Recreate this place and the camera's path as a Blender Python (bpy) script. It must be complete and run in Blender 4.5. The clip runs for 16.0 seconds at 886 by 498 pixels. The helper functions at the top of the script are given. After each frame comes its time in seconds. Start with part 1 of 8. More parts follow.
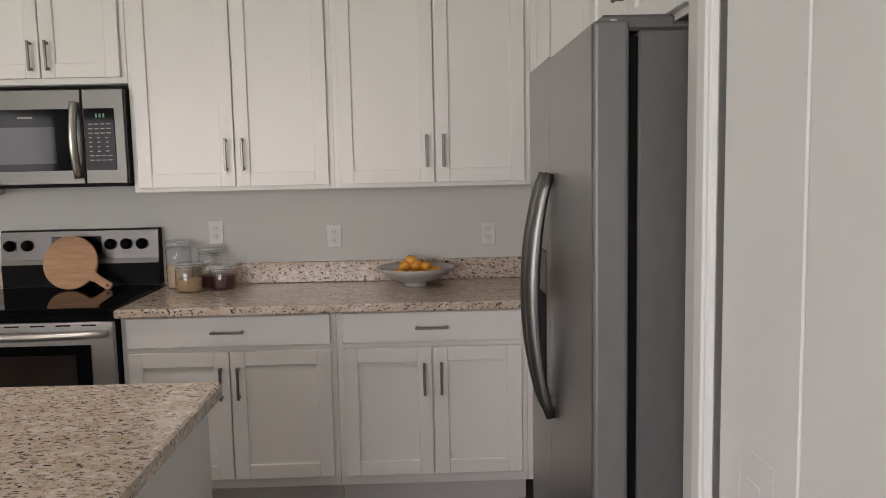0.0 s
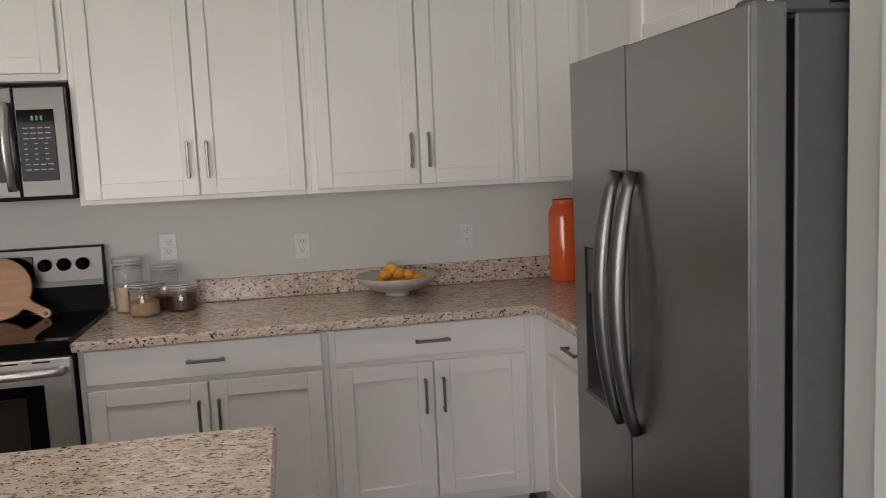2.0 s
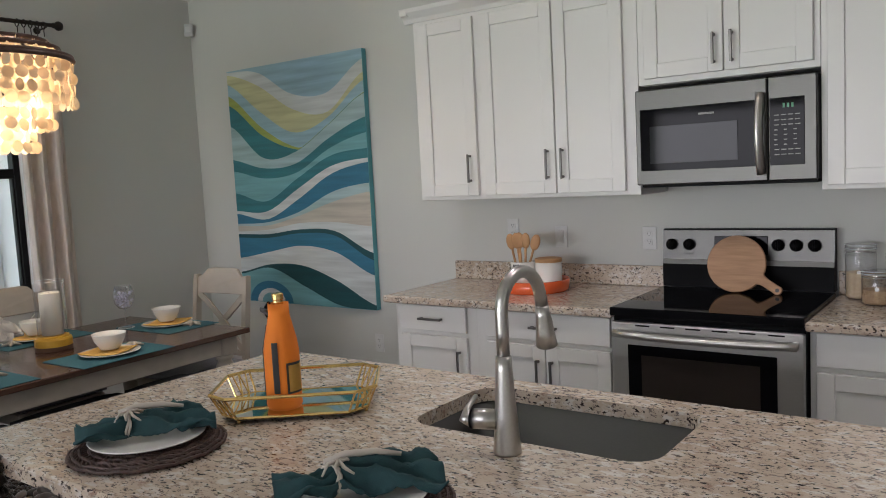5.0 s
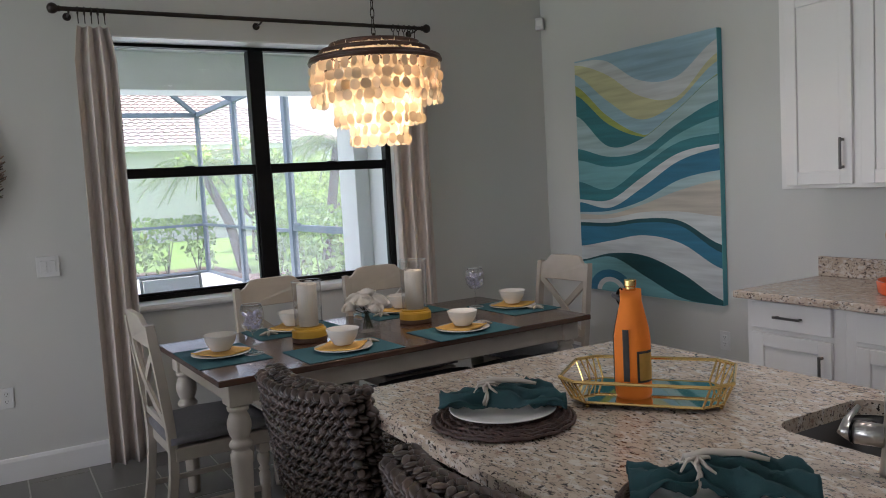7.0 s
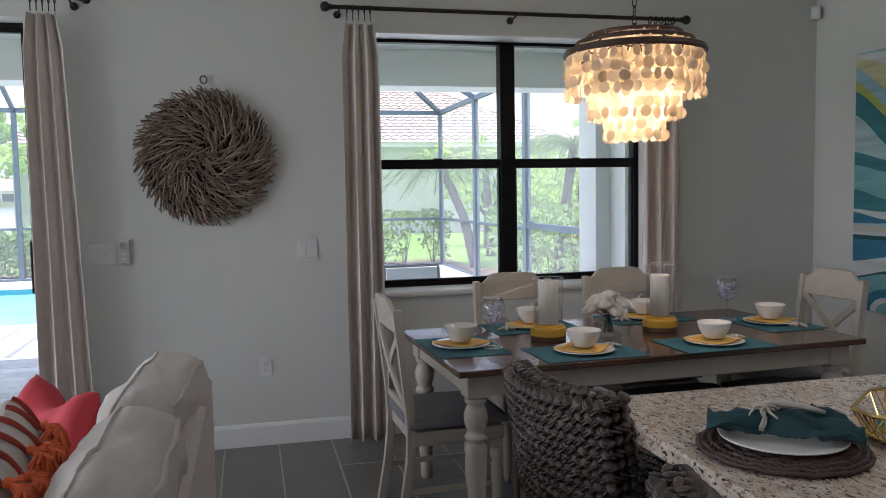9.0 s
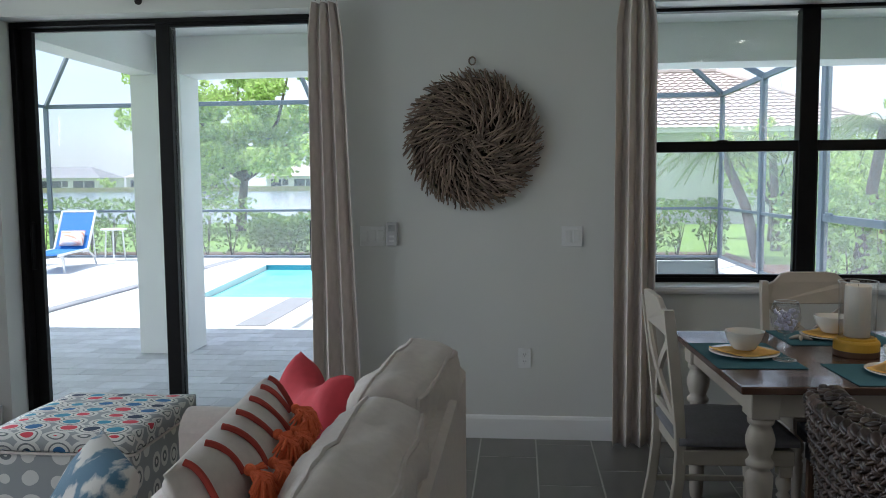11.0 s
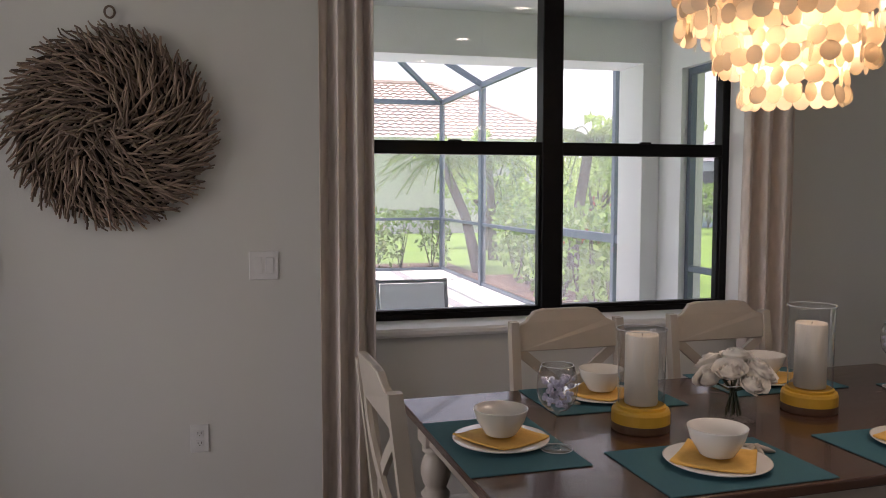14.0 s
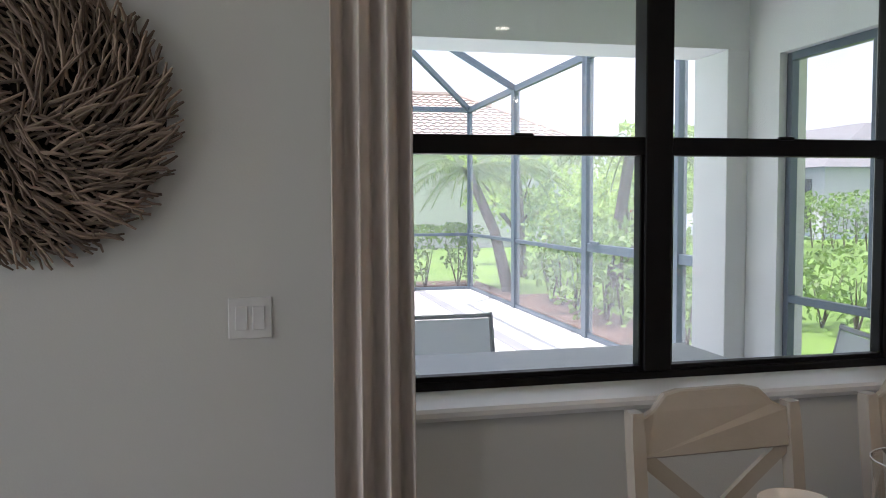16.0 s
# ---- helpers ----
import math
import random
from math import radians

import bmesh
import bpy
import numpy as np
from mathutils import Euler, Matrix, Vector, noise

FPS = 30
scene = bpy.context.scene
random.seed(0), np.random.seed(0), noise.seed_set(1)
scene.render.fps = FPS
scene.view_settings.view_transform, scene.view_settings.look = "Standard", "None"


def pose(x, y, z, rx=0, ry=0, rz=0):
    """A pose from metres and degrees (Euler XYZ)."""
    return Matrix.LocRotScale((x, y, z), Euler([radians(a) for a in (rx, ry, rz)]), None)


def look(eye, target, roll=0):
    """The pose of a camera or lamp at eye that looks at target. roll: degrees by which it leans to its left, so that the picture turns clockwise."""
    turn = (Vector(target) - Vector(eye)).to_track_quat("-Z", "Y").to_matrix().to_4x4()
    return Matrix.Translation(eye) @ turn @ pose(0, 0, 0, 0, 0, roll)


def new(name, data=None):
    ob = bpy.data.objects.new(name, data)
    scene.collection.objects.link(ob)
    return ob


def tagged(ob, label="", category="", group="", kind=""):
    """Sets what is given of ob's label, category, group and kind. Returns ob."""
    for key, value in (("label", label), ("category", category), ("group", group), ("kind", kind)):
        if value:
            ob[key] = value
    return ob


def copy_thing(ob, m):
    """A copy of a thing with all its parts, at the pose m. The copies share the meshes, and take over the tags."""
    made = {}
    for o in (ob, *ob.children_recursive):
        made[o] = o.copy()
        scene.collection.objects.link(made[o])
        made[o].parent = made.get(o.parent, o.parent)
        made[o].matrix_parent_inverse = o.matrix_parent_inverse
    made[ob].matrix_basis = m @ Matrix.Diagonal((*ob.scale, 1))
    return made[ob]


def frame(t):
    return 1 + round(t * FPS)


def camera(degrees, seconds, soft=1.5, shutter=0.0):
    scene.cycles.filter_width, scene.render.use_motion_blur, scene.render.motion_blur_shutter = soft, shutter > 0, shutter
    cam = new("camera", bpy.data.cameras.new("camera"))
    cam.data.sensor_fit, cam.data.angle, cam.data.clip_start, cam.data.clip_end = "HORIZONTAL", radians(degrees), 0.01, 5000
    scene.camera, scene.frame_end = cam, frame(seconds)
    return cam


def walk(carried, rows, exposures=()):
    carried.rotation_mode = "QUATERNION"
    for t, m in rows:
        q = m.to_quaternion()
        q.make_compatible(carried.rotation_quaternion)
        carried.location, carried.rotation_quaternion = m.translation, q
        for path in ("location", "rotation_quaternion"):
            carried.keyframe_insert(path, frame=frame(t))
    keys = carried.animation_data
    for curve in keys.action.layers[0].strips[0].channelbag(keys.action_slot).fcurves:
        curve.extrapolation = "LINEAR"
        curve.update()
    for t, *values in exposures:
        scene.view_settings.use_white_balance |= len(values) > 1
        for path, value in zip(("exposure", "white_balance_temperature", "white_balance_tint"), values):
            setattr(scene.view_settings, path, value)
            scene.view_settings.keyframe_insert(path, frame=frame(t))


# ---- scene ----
cam = camera(58.4, 16.0, soft=0.95)
PATH = [
    (0, (0.438, 0.317, 1.488), (0.482, 2.305, 1.273), -1.2),
    (0.5, (0.272, 0.301, 1.5), (0.603, 2.262, 1.288), -1.5),
    (1, (0.166, 0.38, 1.492), (0.705, 2.295, 1.284), -1.8),
    (1.5, (0.047, 0.516, 1.507), (0.615, 2.422, 1.295), -2.5),
    (2, (-0.051, 0.6, 1.511), (0.318, 2.552, 1.281), -2.6),
    (2.3, (-0.085, 0.596, 1.508), (0.106, 2.573, 1.272), -2.6),
    (2.5, (-0.11, 0.576, 1.519), (-0.002, 2.557, 1.27), -2.8),
    (3, (-0.143, 0.541, 1.518), (-0.305, 2.519, 1.27), -3.0),
    (3.5, (-0.167, 0.512, 1.524), (-0.592, 2.452, 1.291), -3.2),
    (4, (-0.183, 0.498, 1.526), (-0.873, 2.363, 1.316), -3.1),
    (4.5, (-0.2, 0.484, 1.526), (-1.147, 2.235, 1.333), -3.0),
    (5, (-0.219, 0.472, 1.528), (-1.395, 2.078, 1.338), -3.0),
    (5.2, (-0.229, 0.469, 1.524), (-1.485, 2.014, 1.334), -3.0),
    (7.3, (-0.284, 0.444, 1.513), (-2.049, 1.369, 1.346), -2.7),
    (7.5, (-0.288, 0.438, 1.517), (-2.074, 1.321, 1.349), -2.3),
    (8, (-0.283, 0.435, 1.5), (-2.126, 1.192, 1.337), -2.0),
    (8.5, (-0.309, 0.427, 1.493), (-2.202, 1.051, 1.339), -1.4),
    (9, (-0.412, 0.413, 1.492), (-2.35, 0.884, 1.347), -1.0),
    (9.5, (-0.55, 0.404, 1.49), (-2.523, 0.695, 1.344), -0.7),
    (10, (-0.594, 0.381, 1.491), (-2.586, 0.473, 1.333), -0.7),
    (10.2, (-0.605, 0.388, 1.491), (-2.599, 0.386, 1.327), -0.8),
    (12.3, (-1.061, 0.529, 1.446), (-3.038, 0.275, 1.277), -0.4),
    (12.5, (-1.153, 0.525, 1.455), (-3.138, 0.356, 1.283), -0.5),
    (13, (-1.358, 0.531, 1.462), (-3.348, 0.615, 1.287), -0.5),
    (13.5, (-1.632, 0.597, 1.483), (-3.601, 0.909, 1.32), -0.3),
    (14, (-1.882, 0.668, 1.474), (-3.817, 1.152, 1.326), -0.0),
    (14.5, (-2.168, 0.688, 1.476), (-4.07, 1.29, 1.332), 0.1),
    (15, (-2.428, 0.689, 1.48), (-4.316, 1.332, 1.34), -0.3),
    (15.5, (-2.677, 0.741, 1.472), (-4.585, 1.327, 1.346), -0.4),
    (16, (-2.939, 0.787, 1.481), (-4.888, 1.222, 1.366), -0.3),
]
EXPOSURES = [(0.0, 1.3, 6800, 23), (1.0, 1.28, 6750, 23), (2.5, 1.2, 6800, 21), (4.0, 1.25, 6400, 19), (5.0, 1.14, 6200, 19), (7.5, 0.78, 5950, 21), (9.0, 0.78, 5850, 20), (10.0, 0.62, 5700, 12), (12.5, 0.32, 5850, 12), (13.0, 0.4, 6200, 18), (13.5, 0.54, 6650, 27), (14.0, 0.54, 6650, 29), (14.5, 0.54, 6200, 26), (15.0, 0.6, 6200, 23), (15.5, 0.6, 6150, 21), (16.0, 0.64, 6150, 21)]
walk(cam, [(t, look(eye, target, roll)) for t, eye, target, roll in PATH], EXPOSURES)

# ---- world, sun and large lights ----
world = bpy.data.worlds.new("sky")
scene.world = world
world.use_nodes = True
wn = world.node_tree
sky = wn.nodes.new("ShaderNodeTexSky")
sky.sky_type = "NISHITA"
sky.sun_disc = False
sky.sun_elevation, sky.sun_rotation = radians(67), radians(168)
sky.air_density, sky.dust_density = 1.0, 2.0
wn.nodes["Background"].inputs["Strength"].default_value = 0.15
# thin bright cloud over most of the sky
cloud, cover, veiled = wn.nodes.new("ShaderNodeTexNoise"), wn.nodes.new("ShaderNodeMapRange"), wn.nodes.new("ShaderNodeMix")
cloud.inputs["Scale"].default_value, cloud.inputs["Detail"].default_value = 3.5, 8
cover.inputs["From Min"].default_value, cover.inputs["From Max"].default_value = 0.35, 0.62
cover.inputs["To Min"].default_value, cover.inputs["To Max"].default_value = 0.35, 0.9
veiled.data_type = "RGBA"
veiled.inputs["B"].default_value = (7.6, 7.9, 8.3, 1)
wn.links.new(cloud.outputs["Fac"], cover.inputs["Value"])
wn.links.new(cover.outputs["Result"], veiled.inputs["Factor"])
wn.links.new(sky.outputs["Color"], veiled.inputs["A"])
wn.links.new(veiled.outputs["Result"], wn.nodes["Background"].inputs["Color"])

sun_data = bpy.data.lights.new("sun", "SUN")
sun_data.energy, sun_data.angle, sun_data.color = 5.0, radians(0.6), (1.0, 0.96, 0.9)
sun = new("sun", sun_data)
sun.matrix_basis = look((-5.5, -28, 40), (-9, -12, 0))


def fill_light(name, at, to, w, h, watts, colour):
    """An area lamp at an unseen opening, standing in for sky light."""
    data = bpy.data.lights.new(name, "AREA")
    data.shape, data.size, data.size_y, data.energy, data.color = "RECTANGLE", w, h, watts, colour
    ob = new(name, data)
    ob.matrix_basis = look(at, to)
    return ob


fill_light("south_slider_light", (-3.65, -5.35, 1.17), (-2.7, 0, 1.2), 2.6, 2.2, 46, (0.98, 0.98, 0.97))
# no window known here: lamp added to brighten the kitchen fronts
fill_light("south_fill_light", (-1.3, -5.35, 1.6), (-1.0, 0, 1.2), 1.5, 1.5, 28, (0.98, 0.99, 1.0))
# no opening known here: lamp added to brighten fridge and pantry
fill_light("west_fill_light", (-5.3, -4.1, 1.3), (0, -3.6, 1.1), 1.7, 2.2, 40, (0.92, 0.97, 1.0))


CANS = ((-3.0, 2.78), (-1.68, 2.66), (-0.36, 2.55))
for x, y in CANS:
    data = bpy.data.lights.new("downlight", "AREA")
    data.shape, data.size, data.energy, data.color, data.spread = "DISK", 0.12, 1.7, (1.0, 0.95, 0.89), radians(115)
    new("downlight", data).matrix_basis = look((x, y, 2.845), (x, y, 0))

bulb = bpy.data.lights.new("chandelier_bulb", "POINT")
bulb.energy, bulb.color, bulb.shadow_soft_size = 1.1, (1.0, 0.81, 0.58), 0.03
BULBS = ((0.0, 0.075, 1.86), (0.065, -0.04, 1.86), (-0.065, -0.04, 1.86), (0.16, 0.0, 2.02), (-0.08, 0.14, 2.02), (-0.08, -0.14, 2.02))
for dx, dy, z in BULBS:
    new("chandelier_bulb", bulb).location = (-3.86 + dx, 2.19 + dy, z)

# ---- materials ----


def material(name, colour, second=None, scale=12.0, rough=0.5, metal=0.0, bump=0.0, bump_scale=90.0, coat=0.0, spread=0.5, stretch=(1, 1, 1), rough_var=0.08, vary=0.0, sheen=0.0):
    """A painted, stained or woven surface: two colours mixed by a noise, a finer noise as relief and wear."""
    m = bpy.data.materials.new(name)
    m.use_nodes = True
    n, link = m.node_tree.nodes, m.node_tree.links.new
    b = n["Principled BSDF"]
    second = second or tuple(c * 0.88 for c in colour)
    tc, mp = n.new("ShaderNodeTexCoord"), n.new("ShaderNodeMapping")
    mp.inputs["Scale"].default_value = stretch
    link(tc.outputs["Object"], mp.inputs["Vector"])
    big = n.new("ShaderNodeTexNoise")
    big.inputs["Scale"].default_value, big.inputs["Detail"].default_value = scale, 7
    link(mp.outputs["Vector"], big.inputs["Vector"])
    ramp = n.new("ShaderNodeValToRGB")
    lo, hi = ramp.color_ramp.elements
    lo.position, hi.position = 0.5 - spread / 2, 0.5 + spread / 2
    lo.color, hi.color = (*second, 1), (*colour, 1)
    link(big.outputs["Fac"], ramp.inputs["Fac"])
    out = ramp.outputs["Color"]
    if vary:
        info, mul = n.new("ShaderNodeObjectInfo"), n.new("ShaderNodeMapRange")
        mul.inputs["To Min"].default_value, mul.inputs["To Max"].default_value = 1 - vary, 1 + vary
        link(info.outputs["Random"], mul.inputs["Value"])
        hsv = n.new("ShaderNodeHueSaturation")
        link(mul.outputs["Result"], hsv.inputs["Value"])
        link(out, hsv.inputs["Color"])
        out = hsv.outputs["Color"]
    link(out, b.inputs["Base Color"])
    fine = n.new("ShaderNodeTexNoise")
    fine.inputs["Scale"].default_value, fine.inputs["Detail"].default_value = bump_scale, 4
    link(mp.outputs["Vector"], fine.inputs["Vector"])
    rr = n.new("ShaderNodeMapRange")
    rr.inputs["To Min"].default_value, rr.inputs["To Max"].default_value = max(0.02, rough - rough_var), min(1, rough + rough_var)
    link(big.outputs["Fac"], rr.inputs["Value"])
    link(rr.outputs["Result"], b.inputs["Roughness"])
    b.inputs["Metallic"].default_value = metal
    b.inputs["Coat Weight"].default_value = coat
    b.inputs["Sheen Weight"].default_value = sheen
    if bump:
        bp = n.new("ShaderNodeBump")
        bp.inputs["Strength"].default_value, bp.inputs["Distance"].default_value = bump, 0.004
        link(fine.outputs["Fac"], bp.inputs["Height"])
        link(bp.outputs["Normal"], b.inputs["Normal"])
    return m


def granite(name):
    m = bpy.data.materials.new(name)
    m.use_nodes = True
    n, link = m.node_tree.nodes, m.node_tree.links.new
    b = n["Principled BSDF"]
    tc, mp = n.new("ShaderNodeTexCoord"), n.new("ShaderNodeMapping")
    mp.inputs["Scale"].default_value = (0.75, 1.35, 1.1)
    mp.inputs["Rotation"].default_value = (0, 0, 0.12)
    link(tc.outputs["Object"], mp.inputs["Vector"])

    def noise_layer(scale, detail, lo, hi, rough=0.6):
        t = n.new("ShaderNodeTexNoise")
        t.inputs["Scale"].default_value, t.inputs["Detail"].default_value, t.inputs["Roughness"].default_value = scale, detail, rough
        link(mp.outputs["Vector"], t.inputs["Vector"])
        r = n.new("ShaderNodeMapRange")
        r.inputs["From Min"].default_value, r.inputs["From Max"].default_value = lo, hi
        link(t.outputs["Fac"], r.inputs["Value"])
        return r.outputs["Result"]

    def mixed(fac, a, c):
        x = n.new("ShaderNodeMix")
        x.data_type = "RGBA"
        link(fac, x.inputs["Factor"])
        if isinstance(a, tuple):
            x.inputs["A"].default_value = (*a, 1)
        else:
            link(a, x.inputs["A"])
        x.inputs["B"].default_value = (*c, 1)
        return x.outputs["Result"]

    c = mixed(noise_layer(9, 5, 0.35, 0.65), (0.57, 0.475, 0.38), (0.47, 0.375, 0.29))
    c = mixed(noise_layer(34, 4, 0.52, 0.62), c, (0.62, 0.57, 0.51))
    c = mixed(noise_layer(30, 5, 0.58, 0.66, 0.7), c, (0.32, 0.215, 0.165))
    c = mixed(noise_layer(80, 3, 0.575, 0.615, 0.7), c, (0.20, 0.16, 0.14))
    c = mixed(noise_layer(92, 2, 0.61, 0.635, 0.6), c, (0.04, 0.03, 0.027))
    link(c, b.inputs["Base Color"])
    b.inputs["Roughness"].default_value = 0.16
    b.inputs["Coat Weight"].default_value = 0.08
    b.inputs["Coat Roughness"].default_value = 0.06
    return m


def glass(name, tint=(1, 1, 1), gloss=1.0, rough=0.0):
    """A thin clear pane: see-through, with a mirror image that strengthens at a slant."""
    m = bpy.data.materials.new(name)
    m.use_nodes = True
    n, link = m.node_tree.nodes, m.node_tree.links.new
    n.remove(n["Principled BSDF"])
    t, g, mix, fr = n.new("ShaderNodeBsdfTransparent"), n.new("ShaderNodeBsdfGlossy"), n.new("ShaderNodeMixShader"), n.new("ShaderNodeLayerWeight")
    t.inputs["Color"].default_value = (*tint, 1)
    g.inputs["Roughness"].default_value = rough
    steep, share = n.new("ShaderNodeMath"), n.new("ShaderNodeMath")
    steep.operation, share.operation = "POWER", "MULTIPLY_ADD"
    steep.inputs[1].default_value, share.inputs[1].default_value, share.inputs[2].default_value = 4.0, 0.55 * gloss, 0.032 * gloss
    link(fr.outputs["Facing"], steep.inputs[0])
    link(steep.outputs["Value"], share.inputs[0])
    link(share.outputs["Value"], mix.inputs["Fac"])
    link(t.outputs["BSDF"], mix.inputs[1])
    link(g.outputs["BSDF"], mix.inputs[2])
    link(mix.outputs["Shader"], n["Material Output"].inputs["Surface"])
    return m


def veil(name, colour, cover):
    """An open mesh or thin translucent sheet that covers part of what lies behind."""
    m = bpy.data.materials.new(name)
    m.use_nodes = True
    n, link = m.node_tree.nodes, m.node_tree.links.new
    n.remove(n["Principled BSDF"])
    t, d, mix = n.new("ShaderNodeBsdfTransparent"), n.new("ShaderNodeBsdfDiffuse"), n.new("ShaderNodeMixShader")
    d.inputs["Color"].default_value = (*colour, 1)
    mix.inputs["Fac"].default_value = cover
    link(t.outputs["BSDF"], mix.inputs[1])
    link(d.outputs["BSDF"], mix.inputs[2])
    link(mix.outputs["Shader"], n["Material Output"].inputs["Surface"])
    return m


def translucent(name, colour, share=0.5, rough=0.5, vary=0.15, light=1.0):
    """Leaf, shell or cloth: part of the light passes through."""
    m = bpy.data.materials.new(name)
    m.use_nodes = True
    n, link = m.node_tree.nodes, m.node_tree.links.new
    b = n["Principled BSDF"]
    info, geo, rng = n.new("ShaderNodeObjectInfo"), n.new("ShaderNodeNewGeometry"), n.new("ShaderNodeMapRange")
    add = n.new("ShaderNodeMath")
    add.operation = "ADD"
    link(info.outputs["Random"], add.inputs[0])
    link(geo.outputs["Random Per Island"], add.inputs[1])
    frac = n.new("ShaderNodeMath")
    frac.operation = "FRACT"
    link(add.outputs["Value"], frac.inputs[0])
    rng.inputs["To Min"].default_value, rng.inputs["To Max"].default_value = 1 - vary, 1 + vary
    link(frac.outputs["Value"], rng.inputs["Value"])
    hsv = n.new("ShaderNodeHueSaturation")
    hsv.inputs["Color"].default_value = (*colour, 1)
    link(rng.outputs["Result"], hsv.inputs["Value"])
    link(hsv.outputs["Color"], b.inputs["Base Color"])
    b.inputs["Roughness"].default_value = rough
    tr, mix = n.new("ShaderNodeBsdfTranslucent"), n.new("ShaderNodeMixShader")
    link(hsv.outputs["Color"], tr.inputs["Color"])
    mix.inputs["Fac"].default_value = share
    link(b.outputs["BSDF"], mix.inputs[1])
    link(tr.outputs["BSDF"], mix.inputs[2])
    link(mix.outputs["Shader"], n["Material Output"].inputs["Surface"])
    return m


def brushed(name, colour, rough, stretch):
    m = material(name, colour, tuple(c * 0.9 for c in colour), 30, rough, 1.0, 0.04, 60, stretch=stretch, rough_var=0.05)
    return m


WALL = material("wall_paint", (0.62, 0.62, 0.59), (0.595, 0.595, 0.565), 1.6, 0.62, bump=0.12, bump_scale=160)
CEIL = material("ceiling_paint", (0.8, 0.79, 0.77), (0.77, 0.76, 0.74), 2, 0.8, bump=0.3, bump_scale=70)
TRIM = material("white_trim_paint", (0.78, 0.78, 0.77), (0.74, 0.74, 0.73), 3, 0.4, bump=0.03)
CAB = material("white_cabinet_paint", (0.77, 0.755, 0.735), (0.74, 0.725, 0.70), 2.2, 0.36, bump=0.03, bump_scale=60)
# darker copy of the cabinet paint, shade put into the colour
CAB_SHADE = material("cabinet_shadow_side", (0.62, 0.60, 0.58), None, 3, 0.6)
GRANITE = granite("speckled_granite")
STEEL = brushed("brushed_steel", (0.56, 0.55, 0.53), 0.28, (1, 1, 26))
# appliance steel darkened in colour where the area lamps glare on it
STEEL_H = brushed("brushed_steel_dimmed", (0.11, 0.107, 0.102), 0.36, (1, 26, 26))
# same appliance steel brightened in colour for the dimly lit oven front
STEEL_DOOR = brushed("brushed_steel_brightened", (0.52, 0.51, 0.49), 0.34, (1, 26, 26))
FRIDGE = brushed("brushed_grey_steel", (0.31, 0.305, 0.30), 0.3, (1, 1, 30))
FRIDGE_SIDE = material("grey_fridge_side", (0.13, 0.13, 0.13), (0.11, 0.11, 0.11), 30, 0.45, 0.3, bump=0.05)
DOOR_EDGE = material("grey_door_edge", (0.17, 0.17, 0.17), (0.15, 0.15, 0.15), 20, 0.4, 0.2)
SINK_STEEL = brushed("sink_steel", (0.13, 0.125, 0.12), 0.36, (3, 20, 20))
NICKEL = brushed("satin_nickel", (0.55, 0.53, 0.50), 0.3, (6, 6, 6))
HANDLE = material("smooth_steel", (0.18, 0.178, 0.175), (0.16, 0.158, 0.155), 4, 0.34, 1.0, rough_var=0.02)
PULL = brushed("pull_nickel", (0.20, 0.19, 0.18), 0.34, (6, 6, 6))
BLACK_GLASS = material("black_glass", (0.004, 0.004, 0.005), None, 6, 0.05, rough_var=0.02)
BLACK = material("black_plastic", (0.005, 0.005, 0.0055), None, 14, 0.35, bump=0.03)
OVEN_GLASS = material("oven_window_glass", (0.035, 0.028, 0.024), None, 6, 0.06, rough_var=0.02)
MW_GLASS = material("microwave_window_glass", (0.02, 0.022, 0.024), None, 6, 0.05, rough_var=0.02)
PLATE_WHITE = material("white_plastic", (0.72, 0.72, 0.71), None, 20, 0.35, bump=0.02)
SLOT = material("dark_slot", (0.08, 0.08, 0.08), None, 20, 0.6)
FLOOR_TILE = material("grey_floor_tile", (0.175, 0.167, 0.155), (0.12, 0.116, 0.108), 5, 0.33, bump=0.06, bump_scale=40, stretch=(0.6, 2.2, 1), vary=0.1)
GROUT = material("pale_grout", (0.50, 0.49, 0.46), None, 40, 0.9, bump=0.3)
FRAME_BLACK = material("dark_bronze_aluminium", (0.009, 0.008, 0.008), (0.006, 0.0055, 0.0055), 20, 0.45, 0.0)
for dark, gloss in ((BLACK, 0.05), (BLACK_GLASS, 0.08), (OVEN_GLASS, 0.1), (MW_GLASS, 0.16), (FRAME_BLACK, 0.15)):
    dark.node_tree.nodes["Principled BSDF"].inputs["Specular IOR Level"].default_value = gloss
GLASS = glass("window_glass", (0.985, 0.995, 0.99), 0.9)
CLEAR = glass("clear_glass", (0.955, 0.96, 0.965), 2.4)
# opaque pale colour painting the glint along glass edges
GLASS_RIM = material("pale_rim_glint", (0.75, 0.8, 0.82), None, 20, 0.08)
CURTAIN = material("oatmeal_linen", (0.68, 0.605, 0.55), (0.56, 0.495, 0.45), 42, 0.85, bump=0.35, bump_scale=420, stretch=(1, 1, 0.35), sheen=0.2)
ROD = material("dark_bronze_rod", (0.035, 0.027, 0.022), None, 20, 0.4, 0.5)
WREATH = translucent("driftwood", (0.20, 0.145, 0.108), 0.0, 0.85, 0.6)
CREAM = material("cream_painted_wood", (0.47, 0.42, 0.355), (0.40, 0.355, 0.295), 9, 0.45, bump=0.05)
TABLETOP = material("dark_walnut_top", (0.095, 0.045, 0.028), (0.05, 0.025, 0.016), 7, 0.24, bump=0.06, stretch=(7, 0.7, 1), coat=0.25)
